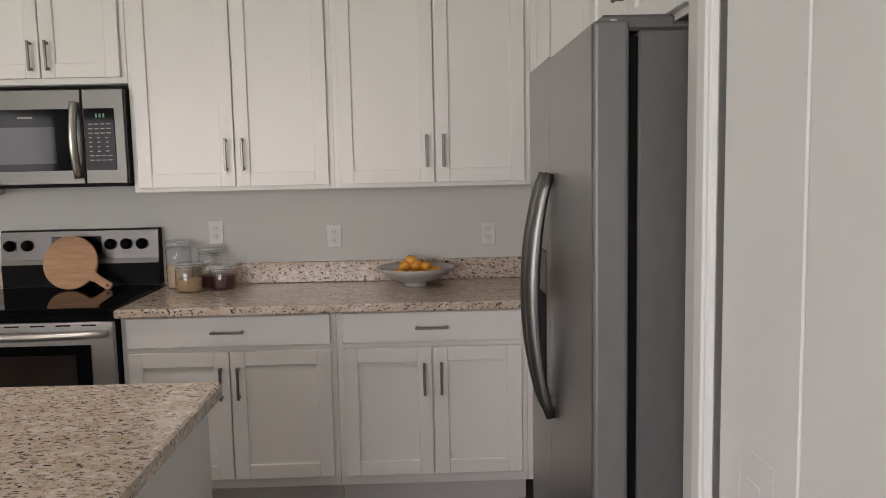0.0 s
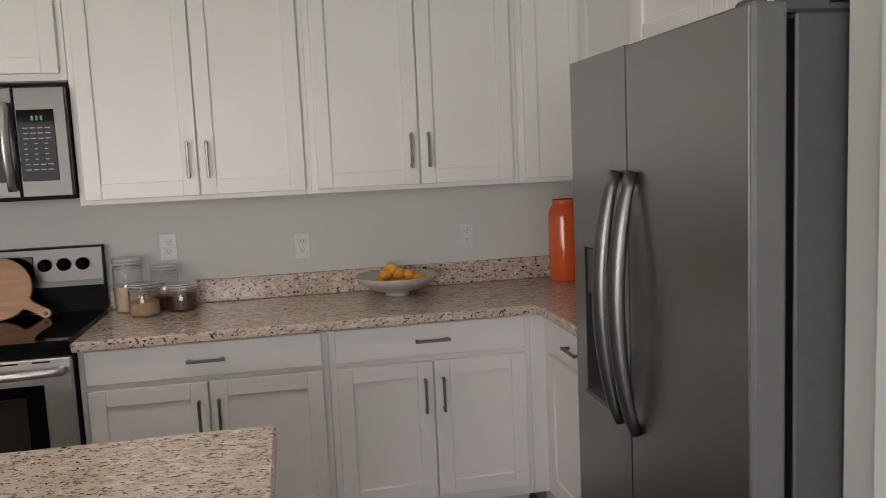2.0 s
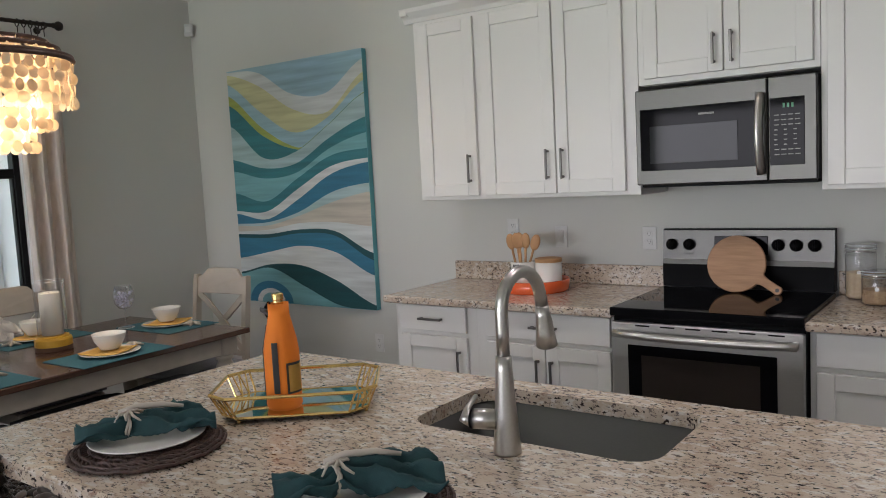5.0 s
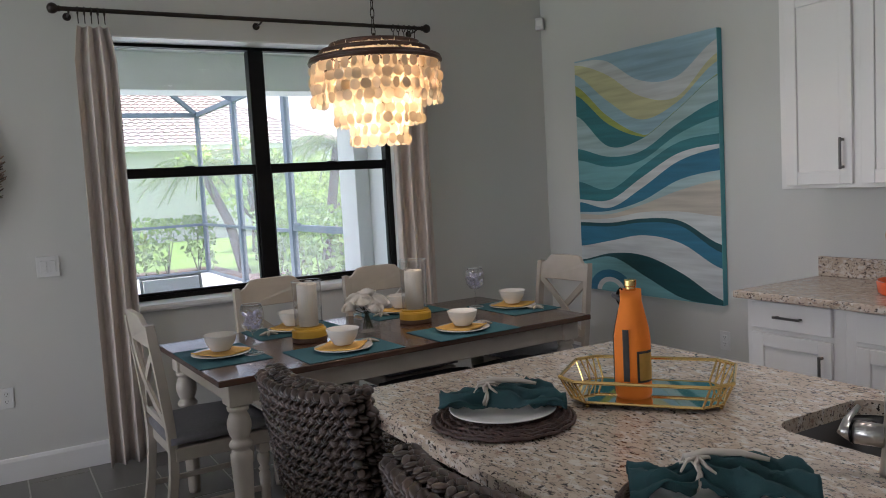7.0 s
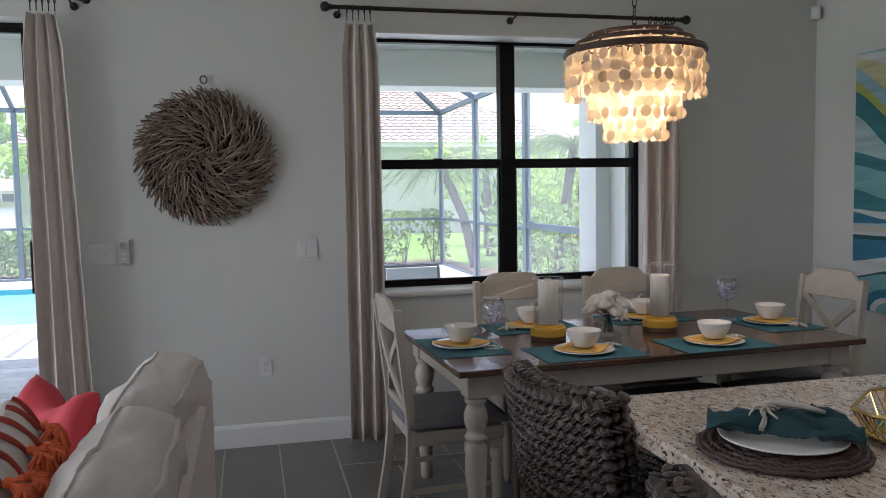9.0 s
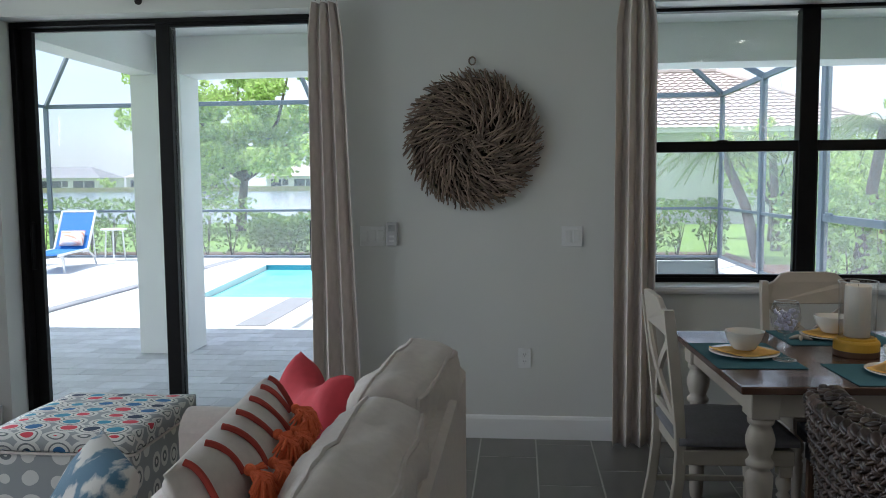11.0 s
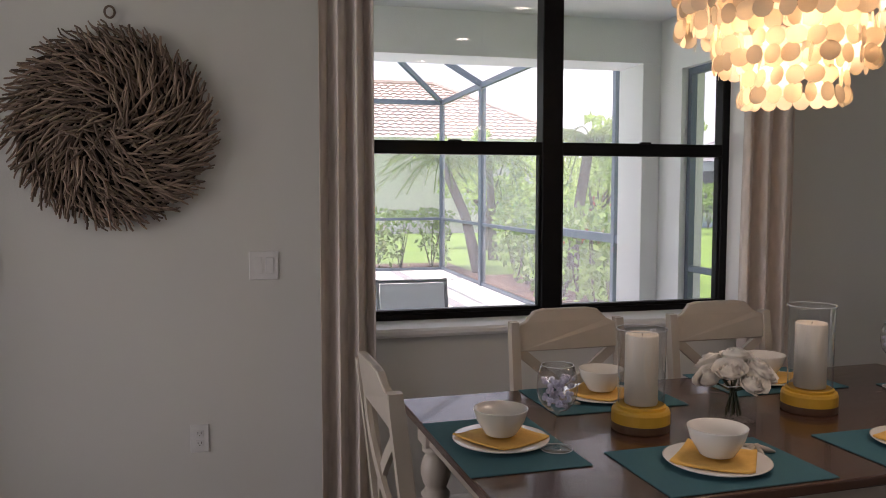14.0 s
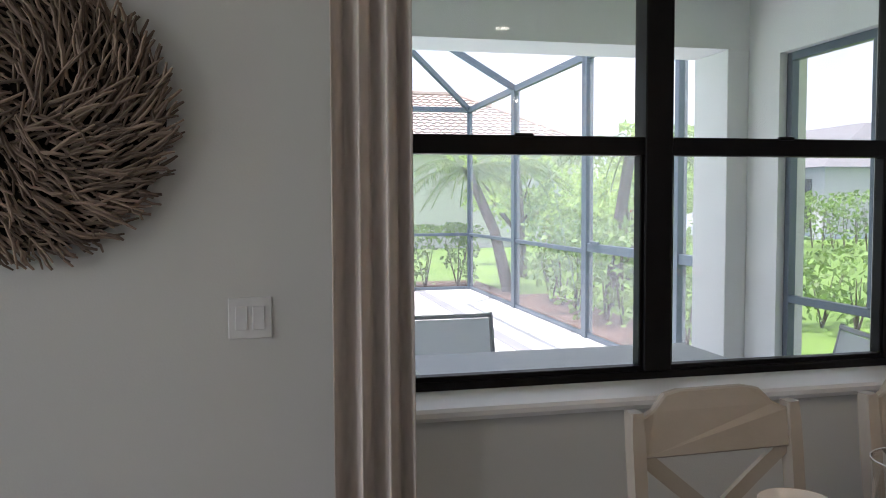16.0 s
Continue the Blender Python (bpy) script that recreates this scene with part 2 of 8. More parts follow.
SEAT = material("slate_grey_upholstery", (0.185, 0.18, 0.19), (0.145, 0.14, 0.15), 60, 0.9, bump=0.3, bump_scale=500, sheen=0.15)
SEAT_DARK = material("charcoal_upholstery", (0.03, 0.032, 0.04), (0.022, 0.023, 0.03), 60, 0.85, bump=0.3, bump_scale=500)
TEAL = material("teal_linen", (0.035, 0.135, 0.165), (0.025, 0.105, 0.13), 120, 0.85, bump=0.3, bump_scale=600)
TEAL_DK = material("deep_teal_cloth", (0.012, 0.058, 0.062), (0.008, 0.038, 0.043), 40, 0.8, bump=0.3, bump_scale=400)
YELLOW = material("yellow_cloth", (0.78, 0.47, 0.115), (0.68, 0.39, 0.085), 50, 0.8, bump=0.2, bump_scale=400)
YELLOW_WOOD = material("mustard_painted_wood", (0.62, 0.36, 0.03), (0.52, 0.29, 0.025), 20, 0.5)
BROWN_WOOD = material("dark_wood_base", (0.10, 0.05, 0.025), None, 20, 0.5)
CHINA = material("white_glazed_china", (0.74, 0.72, 0.68), (0.71, 0.69, 0.65), 8, 0.18, coat=0.3)
WAX = material("ivory_wax", (0.76, 0.71, 0.62), (0.72, 0.66, 0.57), 6, 0.5)
PETAL = translucent("white_petals", (0.88, 0.86, 0.82), 0.25, 0.7, 0.05)
STEM = material("dark_stems", (0.05, 0.06, 0.03), None, 20, 0.6)
ORANGE = material("orange_neoprene", (0.85, 0.225, 0.012), (0.74, 0.18, 0.01), 14, 0.75, bump=0.2, bump_scale=350)
ORANGE_GLAZE = material("orange_glazed_ceramic", (0.82, 0.135, 0.035), (0.74, 0.115, 0.03), 7, 0.14, coat=0.4)
GOLD = material("polished_brass", (0.78, 0.55, 0.22), (0.66, 0.45, 0.16), 30, 0.2, 1.0)
MIRROR = material("mirror", (0.86, 0.9, 0.89), None, 4, 0.03, 1.0, rough_var=0.01)
WICKER = material("dark_wicker", (0.085, 0.042, 0.03), (0.03, 0.016, 0.012), 60, 0.6, bump=0.4, bump_scale=250)
SEAGRASS = translucent("dark_woven_seagrass", (0.055, 0.036, 0.027), 0.0, 0.38, 0.65)
ACACIA = material("light_acacia_wood", (0.52, 0.30, 0.16), (0.36, 0.185, 0.09), 6, 0.45, bump=0.04, stretch=(1.2, 14, 14))
SPOON = material("beech_spoon_wood", (0.50, 0.28, 0.13), (0.38, 0.20, 0.085), 10, 0.55)
LEMON = material("lemon_peel", (0.80, 0.40, 0.05), (0.70, 0.30, 0.03), 14, 0.45, bump=0.3, bump_scale=300)
OATS = material("dry_oats", (0.55, 0.40, 0.25), (0.35, 0.22, 0.12), 140, 0.9, bump=0.6, bump_scale=300)
BEANS = material("dark_beans", (0.10, 0.03, 0.02), (0.04, 0.012, 0.01), 140, 0.4, bump=0.6, bump_scale=200)
FLOUR = material("pale_pasta", (0.68, 0.55, 0.40), (0.55, 0.42, 0.28), 90, 0.8, bump=0.5, bump_scale=200)
SOFA = material("cream_sofa_linen", (0.58, 0.52, 0.47), (0.50, 0.445, 0.405), 40, 0.9, bump=0.35, bump_scale=450, sheen=0.2)
CORAL = material("coral_red_linen", (0.55, 0.05, 0.065), (0.46, 0.038, 0.05), 30, 0.85, bump=0.3, bump_scale=400)
TASSEL = material("orange_tassel_yarn", (0.88, 0.20, 0.075), (0.70, 0.12, 0.04), 120, 0.9, bump=0.5, bump_scale=500)
RED_CORD = material("dark_red_cord", (0.38, 0.05, 0.035), None, 60, 0.9, bump=0.4)
CAPIZ = translucent("capiz_shell", (0.86, 0.76, 0.60), 0.55, 0.3, 0.22)

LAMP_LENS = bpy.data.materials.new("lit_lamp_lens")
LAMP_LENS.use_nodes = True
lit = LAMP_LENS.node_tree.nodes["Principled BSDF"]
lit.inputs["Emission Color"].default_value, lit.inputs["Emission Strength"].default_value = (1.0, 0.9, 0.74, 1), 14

# ---- building helpers ----


def thing(name, at=(0, 0, 0), label="", category="", group="", kind="", parent=None):
    ob = new(name)
    ob.empty_display_size = 0.05
    ob.location = at
    tagged(ob, label, category, group, kind)
    if parent:
        ob.parent = parent
    return ob


def finish(name, bm, mat, smooth=False):
    me = bpy.data.meshes.new(name)
    bm.normal_update()
    bm.to_mesh(me)
    bm.free()
    if smooth:
        me.polygons.foreach_set("use_smooth", [True] * len(me.polygons))
    me.materials.append(mat)
    return me


def part(name, bm, mat, parent=None, label="", smooth=False, local=False):
    """Links a bmesh as one mesh object under a thing or a part. Its points are in the room's metres, or in the thing's own if local."""
    ob = new(name, finish(name, bm, mat, smooth))
    if parent:
        ob.parent = parent
        if not local:
            top = parent
            full = Matrix.Identity(4)
            while top:
                full = top.matrix_parent_inverse @ top.matrix_basis @ full
                top = top.parent
            ob.matrix_parent_inverse = full.inverted()
    if label:
        ob["label"] = label
    return ob


def box(bm, x0, x1, y0, y1, z0, z1, bevel=0.0, seg=1, turn=None):
    """A box between two corners, with worn edges if bevel."""
    r = bmesh.ops.create_cube(bm, size=1)
    vs = r["verts"]
    bmesh.ops.transform(bm, matrix=Matrix.LocRotScale(((x0 + x1) / 2, (y0 + y1) / 2, (z0 + z1) / 2), None, (abs(x1 - x0), abs(y1 - y0), abs(z1 - z0))), verts=vs)
    if bevel:
        es = list({e for v in vs for e in v.link_edges})
        r = bmesh.ops.bevel(bm, geom=es, offset=bevel, segments=seg, affect="EDGES", profile=0.5)
        vs = list({v for f in r["faces"] for v in f.verts} | {v for v in vs if v.is_valid})
    if turn is not None:
        bmesh.ops.transform(bm, matrix=turn, verts=vs)
    return vs


def boxes(*items, bevel=0.0):
    bm = bmesh.new()
    for it in items:
        box(bm, *it, bevel=bevel)
    return bm


def one(x0, x1, y0, y1, z0, z1, bevel=0.0, seg=1, turn=None):
    bm = bmesh.new()
    box(bm, x0, x1, y0, y1, z0, z1, bevel, seg, turn)
    return bm


def lathe(profile, n=24, at=(0, 0, 0), bm=None, close=True, m=None):
    """A turned body from (radius, height) pairs."""
    bm = bm or bmesh.new()
    rings = []
    for r, z in profile:
        if r < 1e-5:
            rings.append([bm.verts.new((0, 0, z))])
        else:
            rings.append([bm.verts.new((r * math.cos(2 * math.pi * i / n), r * math.sin(2 * math.pi * i / n), z)) for i in range(n)])
    for a, b in zip(rings, rings[1:]):
        for i in range(n):
            j = (i + 1) % n
            vs = [a[i % len(a)], a[j % len(a)], b[j % len(b)], b[i % len(b)]]
            vs = list(dict.fromkeys(vs))
            if len(vs) > 2:
                bm.faces.new(vs)
    if close:
        for ring, flip in ((rings[0], True), (rings[-1], False)):
            if len(ring) > 2:
                bm.faces.new(ring[::-1] if flip else ring)
    mat = Matrix.Translation(at) @ (m or Matrix.Identity(4))
    bmesh.ops.transform(bm, matrix=mat, verts=[v for r in rings for v in r])
    return bm


def tube(points, radius, n=8, bm=None, closed=False, squash=1.0):
    """A round bar along points; radius: one number or one a point."""
    bm = bm or bmesh.new()
    pts = [Vector(p) for p in points]
    k = len(pts)
    rs = radius if isinstance(radius, (list, tuple)) else [radius] * k
    side = None
    rings = []
    for i, p in enumerate(pts):
        a = pts[(i - 1) % k] if closed or i else p
        c = pts[(i + 1) % k] if closed or i < k - 1 else p
        d = (c - a).normalized()
        if side is None:
            side = d.orthogonal().normalized()
        side = (side - d * side.dot(d)).normalized()
        up = d.cross(side)
        rings.append([bm.verts.new(p + rs[i] * (side * math.cos(2 * math.pi * j / n) + squash * up * math.sin(2 * math.pi * j / n))) for j in range(n)])
    pairs = list(zip(rings, rings[1:])) + ([(rings[-1], rings[0])] if closed else [])
    for a, b in pairs:
        for j in range(n):
            bm.faces.new((a[j], a[(j + 1) % n], b[(j + 1) % n], b[j]))
    if not closed:
        bm.faces.new(rings[0][::-1])
        bm.faces.new(rings[-1])
    return bm


def extrude_outline(outline, axis, a, b, bm=None):
    """A flat outline of (u, v) pairs made solid from a to b along an axis; u, v are the other two axes in order."""
    bm = bm or bmesh.new()

    def put(u, v, w):
        return {"x": (w, u, v), "y": (u, w, v), "z": (u, v, w)}[axis]

    lo = [bm.verts.new(put(u, v, a)) for u, v in outline]
    hi = [bm.verts.new(put(u, v, b)) for u, v in outline]
    k = len(lo)
    for i in range(k):
        bm.faces.new((lo[i], lo[(i + 1) % k], hi[(i + 1) % k], hi[i]))
    bm.faces.new(lo[::-1])
    bm.faces.new(hi)
    bmesh.ops.recalc_face_normals(bm, faces=bm.faces)
    return bm


def arc(cx, cy, r, a0, a1, n=8):
    return [(cx + r * math.cos(radians(a0 + (a1 - a0) * i / n)), cy + r * math.sin(radians(a0 + (a1 - a0) * i / n))) for i in range(n + 1)]


def cushion(w, d, h, puff=0.5, n=10, seed=0, sag=0.0):
    """A soft pillow of w x d x h about the origin, full in the middle, with soft uneven edges."""
    bm = bmesh.new()
    rnd = random.Random(seed)
    ox, oy = rnd.random() * 9, rnd.random() * 9
    top, bot = {}, {}
    for i in range(n + 1):
        for j in range(n + 1):
            u, v = -1 + 2 * i / n, -1 + 2 * j / n
            e = (1 - abs(u) ** 3.2) * (1 - abs(v) ** 3.2)
            hh = h / 2 * (1 - puff + puff * max(0, e) ** 0.45)
            if puff > 0.95:
                hh = h / 2 * max(0, e) ** 0.5 + 0.004
            pin = 1 - 0.05 * (u * u * v * v) if puff > 0.95 else 1 - 0.02 * u * u * v * v
            x, y = w / 2 * u * pin, d / 2 * v * pin
            if puff > 0.95:
                x *= 1 - 0.05 * (1 - v * v) * abs(u) ** 3
                y *= 1 - 0.05 * (1 - u * u) * abs(v) ** 3
            wob = 0.06 * h * noise.noise(Vector((u * 2 + ox, v * 2 + oy, 0)))
            top[i, j] = bm.verts.new((x, y, hh + wob - sag * (1 - v) * 0.5))
            bot[i, j] = bm.verts.new((x, y, -hh + wob * 0.4 - sag * (1 - v) * 0.5))
    for i in range(n):
        for j in range(n):
            bm.faces.new((top[i, j], top[i + 1, j], top[i + 1, j + 1], top[i, j + 1]))
            bm.faces.new((bot[i, j], bot[i, j + 1], bot[i + 1, j + 1], bot[i + 1, j]))
    rim = [(i, 0) for i in range(n)] + [(n, j) for j in range(n)] + [(i, n) for i in range(n, 0, -1)] + [(0, j) for j in range(n, 0, -1)]
    for a, b in zip(rim, rim[1:] + rim[:1]):
        bm.faces.new((bot[a], bot[b], top[b], top[a]))
    return bm


def moved(bm, m):
    bmesh.ops.transform(bm, matrix=m, verts=bm.verts)
    return bm


def ball(r, at=(0, 0, 0), u=12, v=8, scale=(1, 1, 1), bm=None):
    bm = bm or bmesh.new()
    bmesh.ops.create_uvsphere(bm, u_segments=u, v_segments=v, radius=r, matrix=Matrix.LocRotScale(at, None, scale))
    return bm


def raw(name, verts, faces, mat, parent=None, smooth=False, label=""):
    me = bpy.data.meshes.new(name)
    me.from_pydata(verts, [], faces)
    me.update()
    if smooth:
        me.polygons.foreach_set("use_smooth", [True] * len(me.polygons))
    me.materials.append(mat)
    ob = new(name, me)
    if parent:
        ob.parent = parent
        ob.matrix_parent_inverse = Matrix.Translation(parent.location).inverted()
    if label:
        ob["label"] = label
    return ob


def structure(name, bm, mat, label="", category="", smooth=False):
    ob = part(name, bm, mat, None, "", smooth)
    return tagged(ob, label, category, "", "structure")


# ---- the room ----
WX, KY, CEILING = -5.18, 4.24, 2.88
OUT = -5.48          # outer face of the west wall
WIN = (1.13, 3.0, 0.87, 2.45)      # window opening: y0, y1, z0, z1
SLI = (-2.66, -0.74, 0.02, 2.47)   # sliding door opening

floor_bed = structure("floor", one(-5.18, 1.6, -5.4, 4.24, -0.12, -0.0018), GROUT, "grey rectangular porcelain floor tiles with pale grout", "floor")
structure("wall_west", boxes(
    (OUT, WX, -5.4, -5.05, 0, CEILING), (OUT, WX, -3.15, SLI[0], 0, CEILING), (OUT, WX, -5.05, -3.15, 2.3, CEILING), (OUT, WX, SLI[1], WIN[0], 0, CEILING), (OUT, WX, WIN[1], KY + 0.2, 0, CEILING),
    (OUT, WX, SLI[0], SLI[1], SLI[3], CEILING), (OUT, WX, WIN[0], WIN[1], WIN[3], CEILING), (OUT, WX, WIN[0], WIN[1], 0, WIN[2]),
    (OUT, WX, SLI[0], SLI[1], -0.1, SLI[2])), WALL, "pale greige painted wall with window and slider", "wall")
structure("wall_north", one(WX, 1.72, KY, KY + 0.2, 0, CEILING), WALL, "pale greige painted kitchen wall", "wall")
structure("wall_east_kitchen", one(1.54, 1.72, 1.86, KY, 0, CEILING), WALL, "pale painted wall behind the fridge", "wall")
# openings in this wall are unseen and only hold the area lamps
structure("wall_south", boxes((OUT, -4.98, -5.6, -5.4, 0, CEILING), (-2.32, -2.1, -5.6, -5.4, 0, CEILING), (-0.5, 1.1, -5.6, -5.4, 0, CEILING), (-2.1, -0.5, -5.6, -5.4, 0, 0.8), (-2.1, -0.5, -5.6, -5.4, 2.4, CEILING), (-4.98, -2.32, -5.6, -5.4, 0, 0.04), (-4.98, -2.32, -5.6, -5.4, 2.3, CEILING)), WALL, "plain painted wall closing the room", "wall")
PX = 0.968
structure("wall_pantry", boxes((PX, PX + 0.12, 1.80, 1.91, 0, CEILING), (PX, PX + 0.12, 0.86, 1.80, 2.08, CEILING), (PX, PX + 0.12, -5.4, 0.86, 0, CEILING), (PX + 0.12, 1.54, 1.80, 1.91, 0, CEILING), (1.54, 1.72, -5.4, 1.86, 0, CEILING)), WALL, "white painted pantry wall beside the fridge", "wall")
structure("ceiling", one(OUT, 1.72, -5.6, KY + 0.2, CEILING, CEILING + 0.15), CEIL, "white flat ceiling", "ceiling")

BASE_OUT = [(0, 0), (0.015, 0), (0.015, 0.115), (0.010, 0.13), (0.004, 0.135), (0, 0.135)]
for a, b in ((SLI[1] + 0.06, KY), (-3.15, SLI[0] - 0.06)):
    structure("baseboard", extrude_outline([(WX + u, v) for u, v in BASE_OUT], "y", a, b), TRIM, "white painted baseboard", "baseboard")
structure("baseboard", extrude_outline([(KY - u, v) for u, v in BASE_OUT], "x", WX + 0.016, -2.86), TRIM, "white painted baseboard", "baseboard")

# casing of the pantry door, and the folding door itself
trim = bmesh.new()
for a, b in ((1.735, 1.81), (0.80, 0.875)):
    box(trim, PX - 0.018, PX, a, b, 0, 2.15, 0.004)
    box(trim, PX - 0.024, PX, a + 0.012, a + 0.03, 0, 2.15, 0.003)
box(trim, PX - 0.018, PX, 0.80, 1.81, 2.07, 2.15, 0.004)
structure("trim", trim, TRIM, "white door casing round the pantry door", "trim")


def door_leaf(y0, y1, parent, knob):
    leaf = part("leaf", one(PX + 0.008, PX + 0.043, y0, y1, 0.015, 2.06, 0.003), TRIM, parent)
    m = 0.075
    for z0, z1 in ((0.2, 1.0),):
        bm = bmesh.new()
        for s in ((y0 + m, y1 - m, z0, z0 + 0.022), (y0 + m, y1 - m, z1 - 0.022, z1), (y0 + m, y0 + m + 0.022, z0 + 0.022, z1 - 0.022), (y1 - m - 0.022, y1 - m, z0 + 0.022, z1 - 0.022)):
            box(bm, PX + 0.0072, PX + 0.012, s[0], s[1], s[2], s[3], 0.0025)
        box(bm, PX + 0.0074, PX + 0.012, y0 + m + 0.05, y1 - m - 0.05, z0 + 0.05, z1 - 0.05, 0.004)
        part("panel_moulding", bm, TRIM, leaf)
    if knob:
        bm = lathe([(0.010, 0), (0.010, 0.018), (0.020, 0.026), (0.024, 0.038), (0.018, 0.050), (0, 0.054)], 18, (PX + 0.006, y0 + 0.075, 0.9), m=pose(0, 0, 0, 0, -90, 0))
        part("knob", bm, PLATE_WHITE, leaf, "round white knob", True)
    return leaf


pantry = thing("door_pantry", (PX, 1.3, 0), "white two-leaf folding panel door, closed", "door", kind="structure")
door_leaf(1.425, 1.731, pantry, True)
door_leaf(1.12, 1.418, pantry, False)
door_leaf(0.88, 1.113, pantry, False)
structure("wall_pantry_back", one(PX + 0.2, PX + 0.24, 0.8, 1.79, 0, 2.1), TRIM, "white pantry interior", "wall")

# ---- window ----
wy0, wy1, wz0, wz1 = WIN
FX0, FX1 = -5.43, -5.36
window = thing("window_1", (FX1, 2.06, wz0), "black aluminium four-pane window above the dining table", "window", kind="structure")
frame_bm = bmesh.new()
ym0, ym1 = 2.012, 2.112
for it in ((FX0, FX1, wy0, wy1, wz1 - 0.025, wz1), (FX0, FX1, wy0, wy1, wz0, wz0 + 0.045), (FX0, FX1, wy0, wy0 + 0.04, wz0 + 0.045, wz1 - 0.025), (FX0, FX1, wy1 - 0.045, wy1, wz0 + 0.045, wz1 - 0.025), (FX0 - 0.01, FX1 + 0.008, ym0, ym1, wz0 + 0.045, wz1 - 0.025)):
    box(frame_bm, *it, bevel=0.004)
part("window_frame", frame_bm, FRAME_BLACK, window)
for a, b in ((wy0 + 0.04, ym0), (ym1, wy1 - 0.045)):
    sash = part("sash", boxes((FX0 + 0.012, FX1 + 0.004, a, b, 1.636, 1.696), (FX0 + 0.02, FX1 - 0.008, a, b, wz0 + 0.045, wz0 + 0.062), (FX0 + 0.02, FX1 - 0.008, a, a + 0.012, wz0 + 0.062, 1.636), (FX0 + 0.02, FX1 - 0.008, b - 0.012, b, wz0 + 0.062, 1.636), bevel=0.003), FRAME_BLACK, window)
    part("latch", one(FX1 + 0.002, FX1 + 0.016, (a + b) / 2 - 0.03, (a + b) / 2 + 0.03, 1.69, 1.702, 0.003), FRAME_BLACK, sash)
    for z0, z1 in ((wz0 + 0.06, 1.64), (1.69, wz1 - 0.02)):
        p = part("pane", one(FX0 + 0.038, FX0 + 0.042, a - 0.004, b + 0.004, z0, z1), GLASS, window)
        p.visible_shadow = False
sill_bm = extrude_outline([(FX1 - 0.05, wz0 - 0.02), (WX + 0.035, wz0 - 0.02), (WX + 0.045, wz0 - 0.006), (WX + 0.045, wz0 + 0.008), (WX + 0.036, wz0 + 0.018), (FX1 - 0.05, wz0 + 0.018)], "y", wy0 - 0.03, wy1 + 0.03)
part("window_sill", sill_bm, TRIM, window)
reveal = bmesh.new()
box(reveal, FX1, WX + 0.001, wy0 - 0.002, wy0 + 0.006, wz0 + 0.018, wz1)
box(reveal, FX1, WX + 0.001, wy1 - 0.006, wy1 + 0.002, wz0 + 0.018, wz1)
box(reveal, FX1, WX + 0.001, wy0, wy1, wz1 - 0.006, wz1 + 0.002)
part("reveal", reveal, TRIM, window)

# ---- sliding door ----
sy0, sy1, sz0, sz1 = SLI
slider = thing("door_slider", (FX1, -1.7, 0), "black framed sliding glass door to the lanai, closed", "door", kind="structure")
bm = bmesh.new()
for it in ((FX0 - 0.05, FX1 + 0.02, sy0, sy1, sz1 - 0.03, sz1), (FX0 - 0.05, FX1 + 0.02, sy0, sy1, sz0 - 0.02, sz0 + 0.012), (FX0 - 0.05, FX1 + 0.02, sy0, sy0 + 0.035, sz0, sz1 - 0.03), (FX0 - 0.05, FX1 + 0.02, sy1 - 0.035, sy1, sz0, sz1 - 0.03)):
    box(bm, *it, bevel=0.004)
part("track_frame", bm, FRAME_BLACK, slider)
for a, b, x in ((-1.735, sy1 - 0.02, FX1 - 0.02), (sy0 + 0.02, -1.645, FX1 - 0.065)):
    bm = bmesh.new()
    w = 0.085
    for it in ((x - 0.02, x + 0.02, a, a + w, sz0 + 0.01, sz1 - 0.02), (x - 0.02, x + 0.02, b - (0.04 if b > -1 else w), b, sz0 + 0.01, sz1 - 0.02), (x - 0.02, x + 0.02, a + w, b - 0.04, sz0 + 0.01, sz0 + 0.05), (x - 0.02, x + 0.02, a + w, b - 0.04, sz1 - 0.05, sz1 - 0.02)):
        box(bm, *it, bevel=0.003)
    leaf = part("door_panel", bm, FRAME_BLACK, slider)
    p = part("pane", one(x - 0.002, x + 0.002, a + 0.06, b - 0.03, sz0 + 0.04, sz1 - 0.04), GLASS, leaf)
    p.visible_shadow = False
    if b > -1:
        part("door_handle", boxes((x + 0.02, x + 0.055, b - 0.045, b - 0.02, 0.95, 1.25), bevel=0.006), FRAME_BLACK, leaf)
    else:
        part("door_handle", boxes((x + 0.02, x + 0.055, a + 0.03, a + 0.055, 0.95, 1.25), bevel=0.006), FRAME_BLACK, leaf)

# ---- kitchen cabinets ----
def bar_pull(parent, at, length, upright, facing):
    """A square bar pull standing off a door or drawer front."""
    x, y, z = at
    fx, fy = facing
    h = length / 2
    bm = bmesh.new()
    off = 0.028
    def bit(u0, u1, d0, d1, z0, z1):
        if fx == 0:
            box(bm, x + u0, x + u1, y + min(d0 * fy, d1 * fy), y + max(d0 * fy, d1 * fy), z + z0, z + z1, 0.002)
        else:
            box(bm, x + min(d0 * fx, d1 * fx), x + max(d0 * fx, d1 * fx), y + u0, y + u1, z + z0, z + z1, 0.002)
    if upright:
        bit(-0.0055, 0.0055, off - 0.005, off + 0.006, -h, h)
        bit(-0.005, 0.005, 0, off, h - 0.016, h - 0.004)
        bit(-0.005, 0.005, 0, off, -h + 0.004, -h + 0.016)
    else:
        bit(-h, h, off - 0.005, off + 0.006, -0.0055, 0.0055)
        bit(h - 0.016, h - 0.004, 0, off, -0.005, 0.005)
        bit(-h + 0.004, -h + 0.016, 0, off, -0.005, 0.005)
    return part("handle", bm, PULL, parent, "brushed nickel bar pull")


